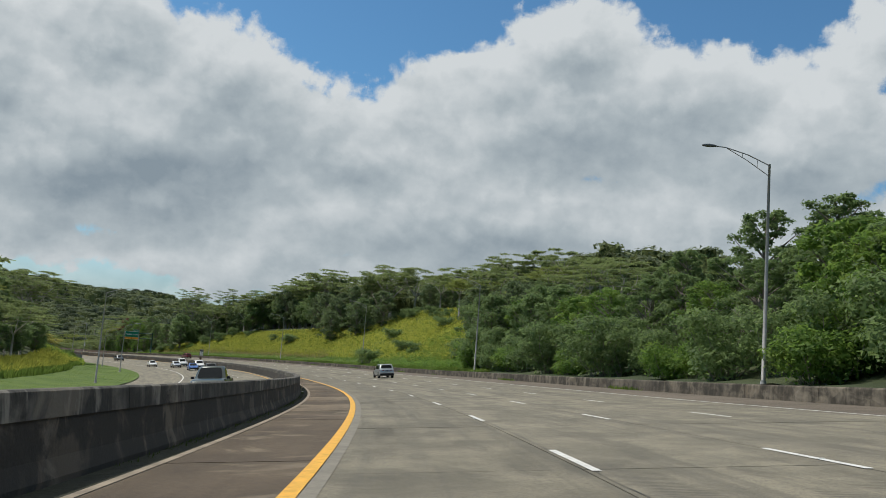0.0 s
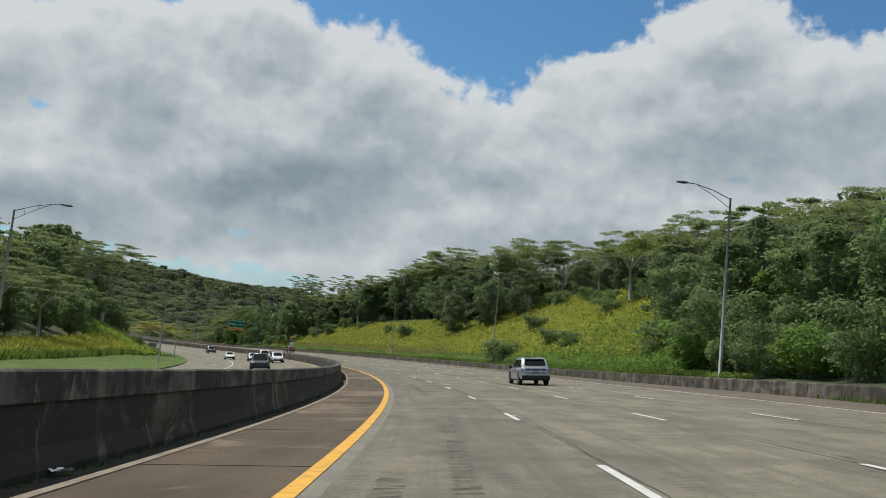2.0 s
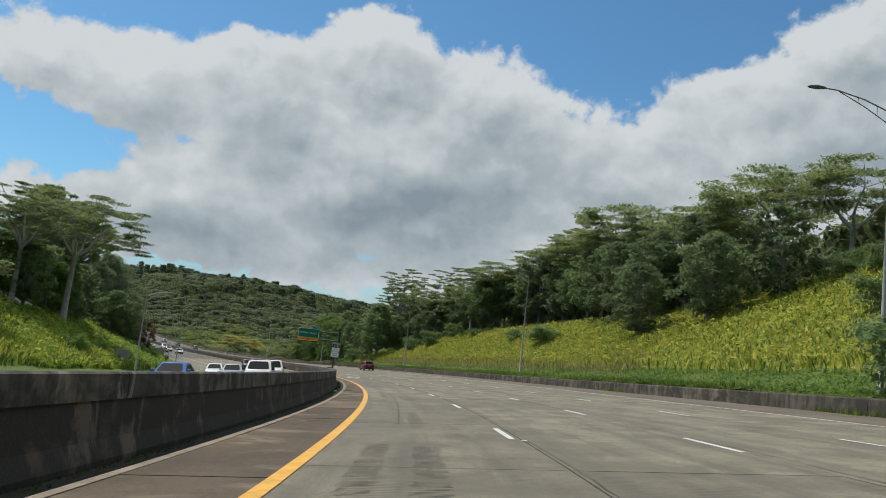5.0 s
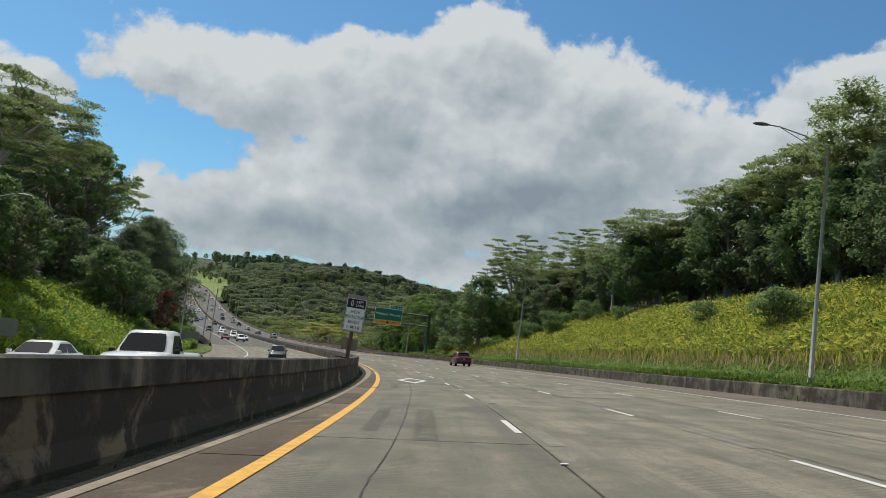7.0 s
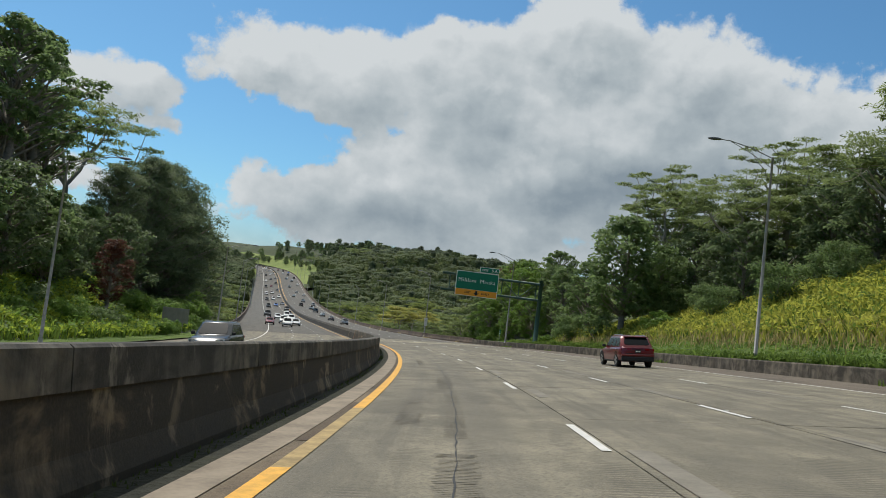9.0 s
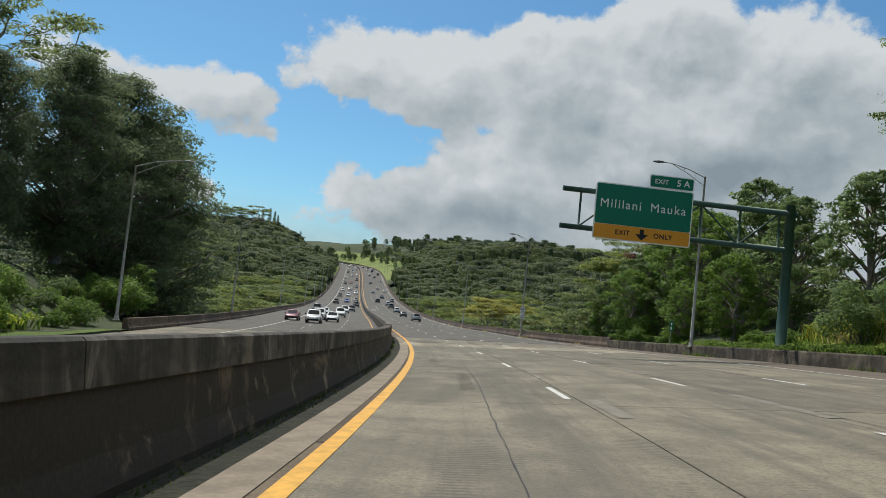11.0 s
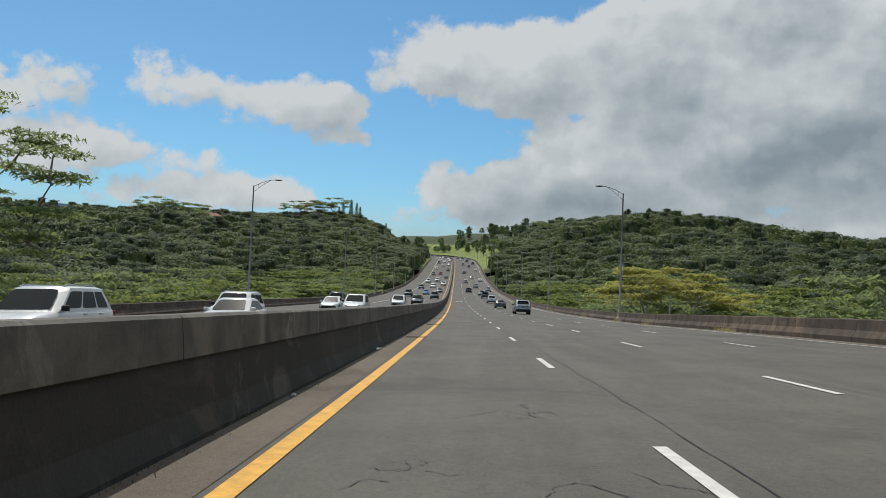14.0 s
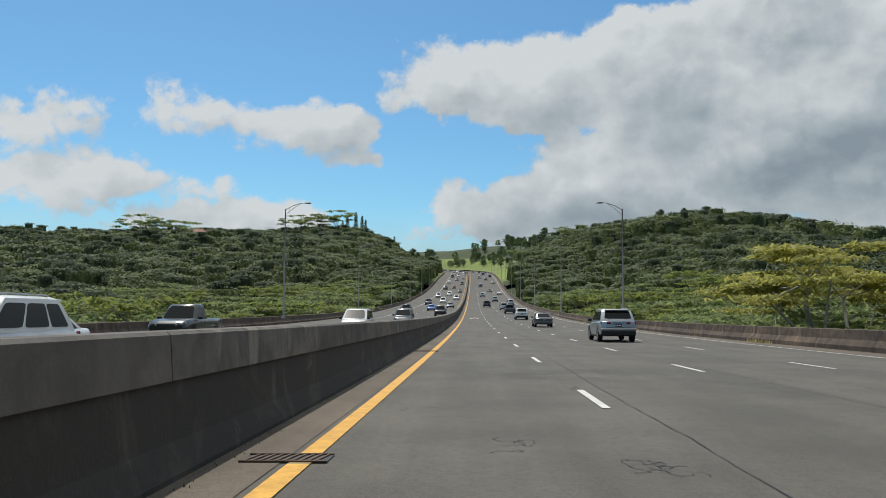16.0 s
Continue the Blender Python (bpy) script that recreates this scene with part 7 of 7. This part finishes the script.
def vehicle(kind, color, label):
    L, W, H, R, deck, cab, belt = BODY[kind]
    root = new({"suv": "suv", "sedan": "sedan_car", "pickup": "pickup_truck", "van": "minivan"}[kind])
    body_paint = PAINTS[color]
    Y = lambda t: -L / 2 + L * t
    bm = bmesh.new()
    loft(bm, [section(Y(t), W / 2 * w, a, b) for t, w, a, b in deck])
    body = sharp(part("body", bm, body_paint, root), 40)
    rf, rt, ft, ff = (Y(t) for t in cab)
    wb, wt = (W / 2 * 0.935, W / 2 * 0.79) if kind in ("suv", "van") else (W / 2 * 0.91, W / 2 * 0.74)
    zb, zt = belt - 0.03, H - 0.055
    # cabin shell with rounded roof
    secs = []
    for k in range(6):
        u = k / 5
        z = zb + (zt - zb) * u
        hw = wb + (wt - wb) * u ** 1.15
        y0, y1 = rf + (rt - rf) * u ** (1.25 if kind != "pickup" else 1.0), ff + (ft - ff) * u ** 0.95
        c = 0.16
        secs.append([(-hw + c, y0, z), (hw - c, y0, z), (hw, y0 + c, z), (hw, y1 - c * 1.6, z), (hw - c * 1.3, y1, z), (-hw + c * 1.3, y1, z), (-hw, y1 - c * 1.6, z), (-hw, y0 + c, z)])
    top = [(x * 0.82, (y - (rt + ft) / 2) * 0.86 + (rt + ft) / 2, H) for x, y, z in secs[-1]]
    secs.append(top)
    bm = bmesh.new()
    loft(bm, secs)
    cabin = sharp(part("cabin", bm, body_paint, root), 42)

    def at(u, y0f, side, out):
        hw = wb + (wt - wb) * u ** 1.15 + out
        return (side * hw, y0f, zb + (zt - zb) * u)

    def ys(u, f):
        y0, y1 = rf + (rt - rf) * u ** (1.25 if kind != "pickup" else 1.0) + 0.16, ff + (ft - ff) * u ** 0.95 - 0.26
        return y0 + (y1 - y0) * f
    cuts = {"suv": (0.05, 0.30, 0.62, 0.97), "sedan": (0.08, 0.5, 0.97), "pickup": (0.06, 0.48, 0.96), "van": (0.03, 0.32, 0.66, 0.97)}[kind]
    for side in (-1, 1):
        for a, b in zip(cuts, cuts[1:]):
            lo, hi = 0.14, 0.86
            pts = [at(lo, ys(lo, a + 0.015), side, 0.0), at(lo, ys(lo, b - 0.015), side, 0.0), at(hi, ys(hi, b - 0.015), side, 0.0), at(hi, ys(hi, a + 0.015), side, 0.0)]
            quad_panel("side_window", pts if side > 0 else pts[::-1], M_GLASS, cabin, "dark tinted window", 0.010)

    def end(y_of, u, f, hwf, out):
        hw = wb + (wt - wb) * u ** 1.15
        return (f * (hw - hwf), y_of(u) + out, zb + (zt - zb) * u)
    rear_y = lambda u: rf + (rt - rf) * u ** (1.25 if kind != "pickup" else 1.0)
    front_y = lambda u: ff + (ft - ff) * u ** 0.95
    lo = 0.28 if kind in ("suv", "van") else 0.12
    quad_panel("rear_window", [end(rear_y, lo, -1, 0.16, 0), end(rear_y, lo, 1, 0.16, 0), end(rear_y, 0.88, 1, 0.16, 0), end(rear_y, 0.88, -1, 0.16, 0)], M_GLASS, cabin, "dark rear window", 0.02)
    quad_panel("windscreen", [end(front_y, 0.08, 1, 0.15, 0), end(front_y, 0.08, -1, 0.15, 0), end(front_y, 0.92, -1, 0.15, 0), end(front_y, 0.92, 1, 0.15, 0)], M_GLASS, cabin, "dark windscreen", 0.02)
    if kind in ("suv", "van"):
        bm = bmesh.new()
        box(bm, -wt * 0.86, wt * 0.86, rt - 0.20, rt + 0.10, H - 0.085, H - 0.045, 0.015)
        part("spoiler", bm, body_paint, root)
        for side in (-1, 1):
            bm = bmesh.new()
            tube(bm, [(side * wt * 0.80, rt + 0.25, H - 0.02), (side * wt * 0.80, rt + 0.35, H + 0.03), (side * wt * 0.80, ft - 0.35, H + 0.03), (side * wt * 0.80, ft - 0.2, H - 0.02)], [0.018] * 4, 6)
            part("roof_rail", bm, M_RIM, root)
    if kind == "pickup":
        bm = bmesh.new()
        box(bm, -W / 2 * 0.80, W / 2 * 0.80, Y(0.03), rf - 0.04, deck[0][3] + 0.02, deck[0][3] + 0.055)
        part("load_bed", bm, M_TRIM, root, "dark open load bed")
    # bumpers and sills
    bm = bmesh.new()
    box(bm, -W / 2 * 0.93, W / 2 * 0.93, -L / 2 - 0.07, -L / 2 + 0.34, 0.34 if kind != "pickup" else 0.50, 0.60 if kind != "pickup" else 0.70, 0.06)
    if kind in ("suv", "van"):
        step = bmesh.new()
        box(step, -W / 2 * 0.95, W / 2 * 0.95, -L / 2 - 0.06, -L / 2 + 0.30, 0.61, 0.74, 0.05)
        part("bumper_step", step, body_paint, root)
        seam = bmesh.new()
        box(seam, -W / 2 * 0.66, W / 2 * 0.66, -L / 2 - 0.012, -L / 2 + 0.05, 0.745, 0.765)
        box(seam, -0.30, 0.30, -L / 2 - 0.02, -L / 2 + 0.05, belt - 0.085, belt - 0.06)
        part("tailgate_seam", seam, M_TRIM, root, "dark tailgate gap")
    part("rear_bumper", bm, M_TRIM if kind != "sedan" else body_paint, root, "black plastic rear bumper")
    bm = bmesh.new()
    box(bm, -W / 2 * 0.76, W / 2 * 0.76, L / 2 - 0.28, L / 2 + 0.03, 0.30, 0.56, 0.06)
    part("front_bumper", bm, M_TRIM, root, "dark front bumper and grille")
    for side in (-1, 1):
        bm = bmesh.new()
        box(bm, side * W / 2 * 0.98 - 0.03, side * W / 2 * 0.98 + 0.03, Y(0.27), Y(0.72), 0.27 if kind != "pickup" else 0.42, 0.36 if kind != "pickup" else 0.50, 0.015)
        part("sill", bm, M_TRIM, root)
        # lamps
        zl = belt - 0.10 if kind in ("suv", "pickup") else belt - 0.13
        if kind == "pickup":
            pts = [(side * W * 0.485, -L / 2 - 0.012, zl - 0.28), (side * W * 0.42, -L / 2 - 0.012, zl - 0.28), (side * W * 0.42, -L / 2 - 0.012, zl + 0.06), (side * W * 0.485, -L / 2 - 0.012, zl + 0.06)]
        else:
            pts = [(side * W * 0.475, -L / 2 + 0.09, zl - 0.09), (side * W * 0.20, -L / 2 + 0.01, zl - 0.03), (side * W * 0.21, -L / 2 + 0.02, zl + 0.05), (side * W * 0.482, -L / 2 + 0.14, zl + 0.06)]
        quad_panel("tail_lamp", pts if side < 0 else pts[::-1], M_TAIL, root, "dark red tail lamp", 0.03, 0.09)
        zh = deck[-2][3] - 0.10
        pts = [(side * W * 0.44, L / 2 - 0.24, zh - 0.08), (side * W * 0.22, L / 2 - 0.0, zh - 0.06), (side * W * 0.24, L / 2 - 0.03, zh + 0.07), (side * W * 0.45, L / 2 - 0.30, zh + 0.12)]
        quad_panel("headlamp", pts if side > 0 else pts[::-1], M_HEAD, root, "clear headlamp", 0.05, 0.10)
        bm = bmesh.new()
        box(bm, side * W / 2 * 0.95, side * (W / 2 * 0.95 + 0.20), ff - 0.42, ff - 0.30, belt - 0.02, belt + 0.13, 0.03)
        part("mirror", bm, M_TRIM if kind != "sedan" else body_paint, root, "door mirror")
        for y, t in ((Y(0.19), 0), (Y(0.81), 1)):
            wheel(root, side * (W / 2 - 0.11), y, R, 0.23, side)
            bm = bmesh.new()
            n = 16
            xo = side * (W / 2 * 0.985 + 0.012)
            ri, ro = R + 0.035, R + 0.10
            vi = [bm.verts.new((xo, y + ri * math.cos(math.pi * k / n), R + ri * math.sin(math.pi * k / n))) for k in range(n + 1)]
            vo = [bm.verts.new((xo, y + ro * math.cos(math.pi * k / n), R + ro * math.sin(math.pi * k / n))) for k in range(n + 1)]
            wi = [bm.verts.new((xo - side * 0.25, v.co.y, v.co.z)) for v in vi]
            for k in range(n):
                bm.faces.new((vi[k], vi[k + 1], vo[k + 1], vo[k]))
                bm.faces.new((vi[k], wi[k], wi[k + 1], vi[k + 1]))
            vc = [bm.verts.new((xo - side * 0.004, v.co.y, v.co.z)) for v in vi]
            bm.faces.new(vc)
            bmesh.ops.recalc_face_normals(bm, faces=bm.faces)
            part("wheel_arch", bm, M_TRIM, root)
        for k in cuts[1:-1] if kind != "pickup" else (0.3, 0.7):
            bm = bmesh.new()
            yy = ys(0.1, k) - 0.05
            box(bm, side * (W / 2 * 0.985) - 0.02, side * (W / 2 * 0.985) + 0.03, yy - 0.20, yy, belt - 0.13, belt - 0.095, 0.008)
            part("door_handle", bm, M_RIM, root)
    bm = bmesh.new()
    zp = belt - 0.20 if kind != "pickup" else 0.62
    box(bm, -0.16, 0.16, -L / 2 - 0.035, -L / 2 - 0.01, zp - 0.08, zp + 0.08, 0.008)
    plate = part("number_plate", bm, M_PLATE, root)
    for x in (-0.07, 0.07):
        bm = bmesh.new()
        box(bm, x - 0.05, x + 0.05, -L / 2 - 0.040, -L / 2 - 0.036, zp - 0.025, zp + 0.03)
        part("bar", bm, M_SIGN_WHITE, plate)
    return tagged(root, label, {"suv": "car", "sedan": "car", "pickup": "pickup truck", "van": "minivan"}[kind], "cars on the highway")


FLEET = {}


def drive(kind, color, s, d, label, oncoming=False):
    m = frame_at(s, d, 0.012, 180 if oncoming else 0, True)
    lean = -math.degrees(math.atan(float(np.interp(s, SG, BG))))
    grade = math.degrees(math.atan((float(np.interp(s + 2, SG, ZG)) - float(np.interp(s - 2, SG, ZG))) / 4))
    m = m @ (pose(0, 0, 0, -grade, -lean, 0) if oncoming else pose(0, 0, 0, grade, lean, 0))
    key = (kind, color)
    if key not in FLEET:
        FLEET[key] = vehicle(kind, color, label)
        FLEET[key].matrix_basis = m
        return FLEET[key]
    return tagged(copy_thing(FLEET[key], m), label)


drive("suv", "silver", 104.4, 9.6, "silver mid-size SUV with dark tinted rear glass")
drive("suv", "red", 285.0, 12.9, "dark red SUV in the outer lane")
drive("suv", "silver", 480.0, 9.15, "silver SUV in the middle lane")
drive("sedan", "grey", 519.0, 8.7, "dark grey sedan in the middle lane")
drive("suv", "white", 560.0, 9.0, "white crossover in the middle lane")
drive("pickup", "grey", 600.0, 9.1, "grey pickup truck far ahead")
drive("pickup", "green", 52.0, -8.2, "dark green boxy truck in the oncoming lanes", True)
drive("pickup", "black", 141.0, -10.6, "black pickup truck in the oncoming lanes", True)
drive("sedan", "blue", 176.0, -10.4, "blue car in the oncoming lanes", True)
drive("suv", "white", 190.0, -7.2, "white SUV in the oncoming lanes", True)
drive("sedan", "silver", 202.0, -10.3, "silver sedan in the oncoming lanes", True)
drive("sedan", "white", 217.5, -13.3, "white sedan in the outer oncoming lane", True)
drive("pickup", "white", 212.0, -7.3, "white pickup truck in the oncoming lanes", True)
drive("suv", "charcoal", 281.0, -9.4, "dark SUV in the oncoming lanes", True)
drive("suv", "white", 421.0, -10.2, "white SUV in the oncoming lanes", True)
drive("suv", "white", 401.0, -9.9, "white SUV in the oncoming lanes", True)
drive("sedan", "red", 408.0, -13.2, "red sedan in the oncoming lanes", True)
drive("pickup", "charcoal", 476.0, -13.2, "dark grey pickup truck in the oncoming lanes", True)
drive("van", "white", 496.0, -7.2, "white minivan in the oncoming lanes", True)
drive("suv", "charcoal", 519.0, -5.6, "dark SUV in the oncoming lanes", True)
drive("sedan", "white", 412.5, -7.9, "white sedan in the inner oncoming lane", True)
drive("sedan", "white", 456.5, -10.8, "white sedan in the oncoming lanes", True)
drive("suv", "white", 449.0, -7.6, "white crossover in the oncoming lanes", True)
traffic = np.random.default_rng(77)
names = {"suv": "SUV", "sedan": "sedan", "pickup": "pickup truck", "van": "minivan"}
stock = [("suv", "white"), ("sedan", "white"), ("suv", "charcoal"), ("sedan", "grey"), ("sedan", "silver"), ("suv", "silver"), ("pickup", "charcoal"), ("sedan", "red"), ("van", "white"), ("suv", "black"), ("sedan", "blue")]
for k in range(26):
    s = 575 + k * 24 + traffic.uniform(-8, 8)
    c, col = stock[int(traffic.integers(0, len(stock)))]
    drive(c, col, s, float(foot(s)) - (3.3, 6.9, 10.6)[k * 2 % 3] , f"{col} {names[c]} in the oncoming traffic", True)
for k in range(17):
    s = 620 + k * 32 + traffic.uniform(-11, 11)
    c, col = stock[int(traffic.integers(0, len(stock)))]
    drive(c, col, s, (5.5, 9.15, 12.8)[(k * 2 + 1) % 3], f"{col} {names[c]} climbing the far hill")

# ---------------------------------------------------------------- small things and the far hilltop


def tuft(seed, n=26, length=0.5):
    """Arching grass blades growing out of a crack in the barrier, towards +x."""
    rng = np.random.default_rng(seed)
    root = new("grass_tuft")
    for k in range(3):
        v, f = [], []
        for i in range(n // 3):
            a = rng.uniform(-1.3, 1.3)
            L = length * rng.uniform(0.5, 1.1)
            rise = rng.uniform(0.1, 0.9)
            b = len(v)
            for t in (0.0, 0.35, 0.7, 1.0):
                x = math.cos(a) * L * t
                y = math.sin(a) * L * t
                z = rise * L * t - 0.75 * L * t * t
                w = 0.010 * (1 - 0.85 * t)
                v += [(x, y - w, z + w * 0.5), (x, y + w, z)]
            f += [(b + 2 * j, b + 2 * j + 1, b + 2 * j + 3, b + 2 * j + 2) for j in range(3)]
        mesh_part("blades", v, f, M_GRASS_V if k else M_STRAW, root)
    return tagged(root, "tuft of yellow-green grass growing out of the barrier", "grass")


for n, (s, up, L) in enumerate(((344.9, 0.52, 0.5), (345.2, 0.95, 0.34), (344.1, 0.12, 0.45), (342.5, 0.08, 0.4), (326.0, 0.1, 0.35), (377.5, 0.1, 0.3), (333.5, 0.1, 0.35), (412.0, 0.08, 0.3))):
    side = float(np.interp(up, [0.05, 0.3, 0.8, 1.17], [0.0, -0.10, -0.15, -0.17]))
    tuft(70 + n, 26, L).matrix_basis = frame_at(s, float(foot(s)) + side, up)


def twig(seed, size):
    """A bare dry weed leaning on the barrier."""
    rng = np.random.default_rng(seed)
    root = new("dry_weed")
    bm = bmesh.new()
    tube(bm, [(0, 0, 0), (-0.05, 0.1, size * 0.5), (0.02, 0.28, size)], [0.008, 0.006, 0.003], 5)
    for k in range(7):
        z = size * rng.uniform(0.2, 0.9)
        tube(bm, [(0, 0.2 * z / size, z), (0.05, 0.2 * z / size + rng.uniform(-0.1, 0.4), z + rng.uniform(0.1, 0.3))], [0.005, 0.002], 4)
    part("stem", bm, M_STRAW, root)
    return tagged(root, "bare dry weed against the mouldy barrier", "weed")


for n, (s, size) in enumerate(((110.2, 0.95), (64.0, 0.5), (200.0, 0.5))):
    twig(90 + n, size).matrix_basis = frame_at(s, float(foot(s)) + 0.06, -0.02)


def stone(seed, r):
    rng = np.random.default_rng(seed)
    root = new("stone")
    bm = bmesh.new()
    bmesh.ops.create_icosphere(bm, subdivisions=2, radius=r)
    for v in bm.verts:
        v.co *= rng.uniform(0.85, 1.12)
        v.co.z *= 0.72
    part("rock", bm, M_STONE, root)
    return tagged(root, "rough grey stone lying in the gutter", "stone")


for n, (s, o, r) in enumerate(((105.0, 0.32, 0.13), (176.7, 0.25, 0.09), (390.5, 0.1, 0.05), (180.9, 0.3, 0.06))):
    stone(80 + n, r).matrix_basis = frame_at(s, float(foot(s)) + o, r * 0.45)


def litter(seed, w, h):
    """A crumpled scrap of paper."""
    rng = np.random.default_rng(seed)
    root = new("paper_scrap")
    n = 5
    v = [((i / (n - 1) - 0.5) * w, (j / (n - 1) - 0.5) * h, 0.02 + rng.uniform(0, 0.05)) for i in range(n) for j in range(n)]
    mesh_part("sheet", v, [(i * n + j, (i + 1) * n + j, (i + 1) * n + j + 1, i * n + j + 1) for i in range(n - 1) for j in range(n - 1)], M_PAPER, root)
    return tagged(root, "crumpled white paper scrap in the gutter", "litter")


for n, (s, o) in enumerate(((103.2, 0.45), (376.0, 0.02), (60.2, 0.1), (402.0, 0.1))):
    litter(95 + n, 0.24, 0.16).matrix_basis = frame_at(s, float(foot(s)) + o, 0.0, 30 * n, False)


def house(w, dpt, h, roof):
    """A hilltop house: walls, hipped roof, dark windows."""
    root = new("house")
    bm = bmesh.new()
    box(bm, -w / 2, w / 2, -dpt / 2, dpt / 2, -2.0, h)
    part("wall", bm, M_HOUSE, root)
    bm = bmesh.new()
    e = 0.8
    lo = [bm.verts.new(p) for p in ((-w / 2 - e, -dpt / 2 - e, h + 0.02), (w / 2 + e, -dpt / 2 - e, h + 0.02), (w / 2 + e, dpt / 2 + e, h + 0.02), (-w / 2 - e, dpt / 2 + e, h + 0.02))]
    hi = [bm.verts.new(p) for p in ((-w / 2 + dpt * 0.4, 0, h + 2.2), (w / 2 - dpt * 0.4, 0, h + 2.2))]
    for f in ((lo[0], lo[1], hi[1], hi[0]), (lo[1], lo[2], hi[1]), (lo[2], lo[3], hi[0], hi[1]), (lo[3], lo[0], hi[0]), (lo[3], lo[2], lo[1], lo[0])):
        bm.faces.new(f)
    part("roof", bm, roof, root)
    for k in range(4):
        bm = bmesh.new()
        x = -w / 2 + w * (k + 0.5) / 4
        box(bm, x - w * 0.07, x + w * 0.07, -dpt / 2 - 0.06, -dpt / 2 + 0.05, h * 0.35, h * 0.78)
        part("window", bm, M_SIGN_BLACK, root)
    return tagged(root, "distant low house with a hipped roof on the ridge", "house")


for n, (s, d, w, z) in enumerate(((880, -153, 13, 23.5), (985, 235, 15, 26.0), (990, 262, 13, 25.0), (1000, 300, 16, 24.5), (1240, 92, 12, 29.0), (1210, 110, 13, 30.0))):
    p = on_road(s, d)
    house(w, 8.0, 3.2, M_ROOF if n < 1 else M_SIGN_BACK).matrix_basis = pose(float(p[0]), float(p[1]), z, 0, 0, 45 + 14 * n)


def utility_pole(h):
    root = new("utility_pole")
    bm = bmesh.new()
    tube(bm, [(0, 0, -1), (0, 0, h)], [0.17, 0.11], 8)
    part("post", bm, M_POLE, root)
    for z in (h - 0.5, h - 1.5):
        bm = bmesh.new()
        box(bm, -1.3, 1.3, -0.07, 0.07, z - 0.07, z + 0.07)
        part("crossarm", bm, M_POLE, root)
    return tagged(root, "wooden utility pole on the hilltop", "utility pole", "utility poles on the hill")


up1 = utility_pole(13.0)
for n, (s, d) in enumerate(((1120, 34), (1160, 52), (1210, 44), (1095, 72), (1050, 86), (1270, 60))):
    p = on_road(s, d)
    m = pose(float(p[0]), float(p[1]), float(ground_z(s, d)), 0, 0, 60)
    if n:
        copy_thing(up1, m)
    else:
        up1.matrix_basis = m

bm = bmesh.new()
rings = np.linspace(-1, 1, 24)
vs = [[bm.verts.new((x * 9.0 * (0.6 + 0.4 * abs(u)) , u * 5.0, 0.12 + 0.25 * math.sin(9 * x + 5 * u))) for x in np.linspace(-1, 1, 9)] for u in rings[::3]]
for a, b in zip(vs, vs[1:]):
    for k in range(8):
        bm.faces.new((a[k], a[k + 1], b[k + 1], b[k]))
earth = part("bare_earth", bm, M_EARTH, None)
p = on_road(842, 78)
earth.matrix_basis = pose(float(p[0]), float(p[1]), float(ground_z(842, 78)) + 9.0, 52, 0, 55)
structure(earth, "patch of bare reddish earth on the wooded hill", "ground")


# a faint ridge far beyond the hills, its blue haze mixed into the base colour
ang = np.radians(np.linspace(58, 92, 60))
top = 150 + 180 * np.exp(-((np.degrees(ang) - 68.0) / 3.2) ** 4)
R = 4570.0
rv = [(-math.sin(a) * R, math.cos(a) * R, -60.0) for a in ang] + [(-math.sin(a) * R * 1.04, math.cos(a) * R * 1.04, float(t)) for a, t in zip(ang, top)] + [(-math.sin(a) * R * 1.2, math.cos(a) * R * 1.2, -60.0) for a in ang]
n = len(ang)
structure(mesh_part("distant_mountain", rv, [(i, i + 1, n + i + 1, n + i) for i in range(n - 1)] + [(n + i, n + i + 1, 2 * n + i + 1, 2 * n + i) for i in range(n - 1)], M_HAZED_RIDGE), "faint mountain ridge on the horizon, blue haze put into its colour", "mountain")
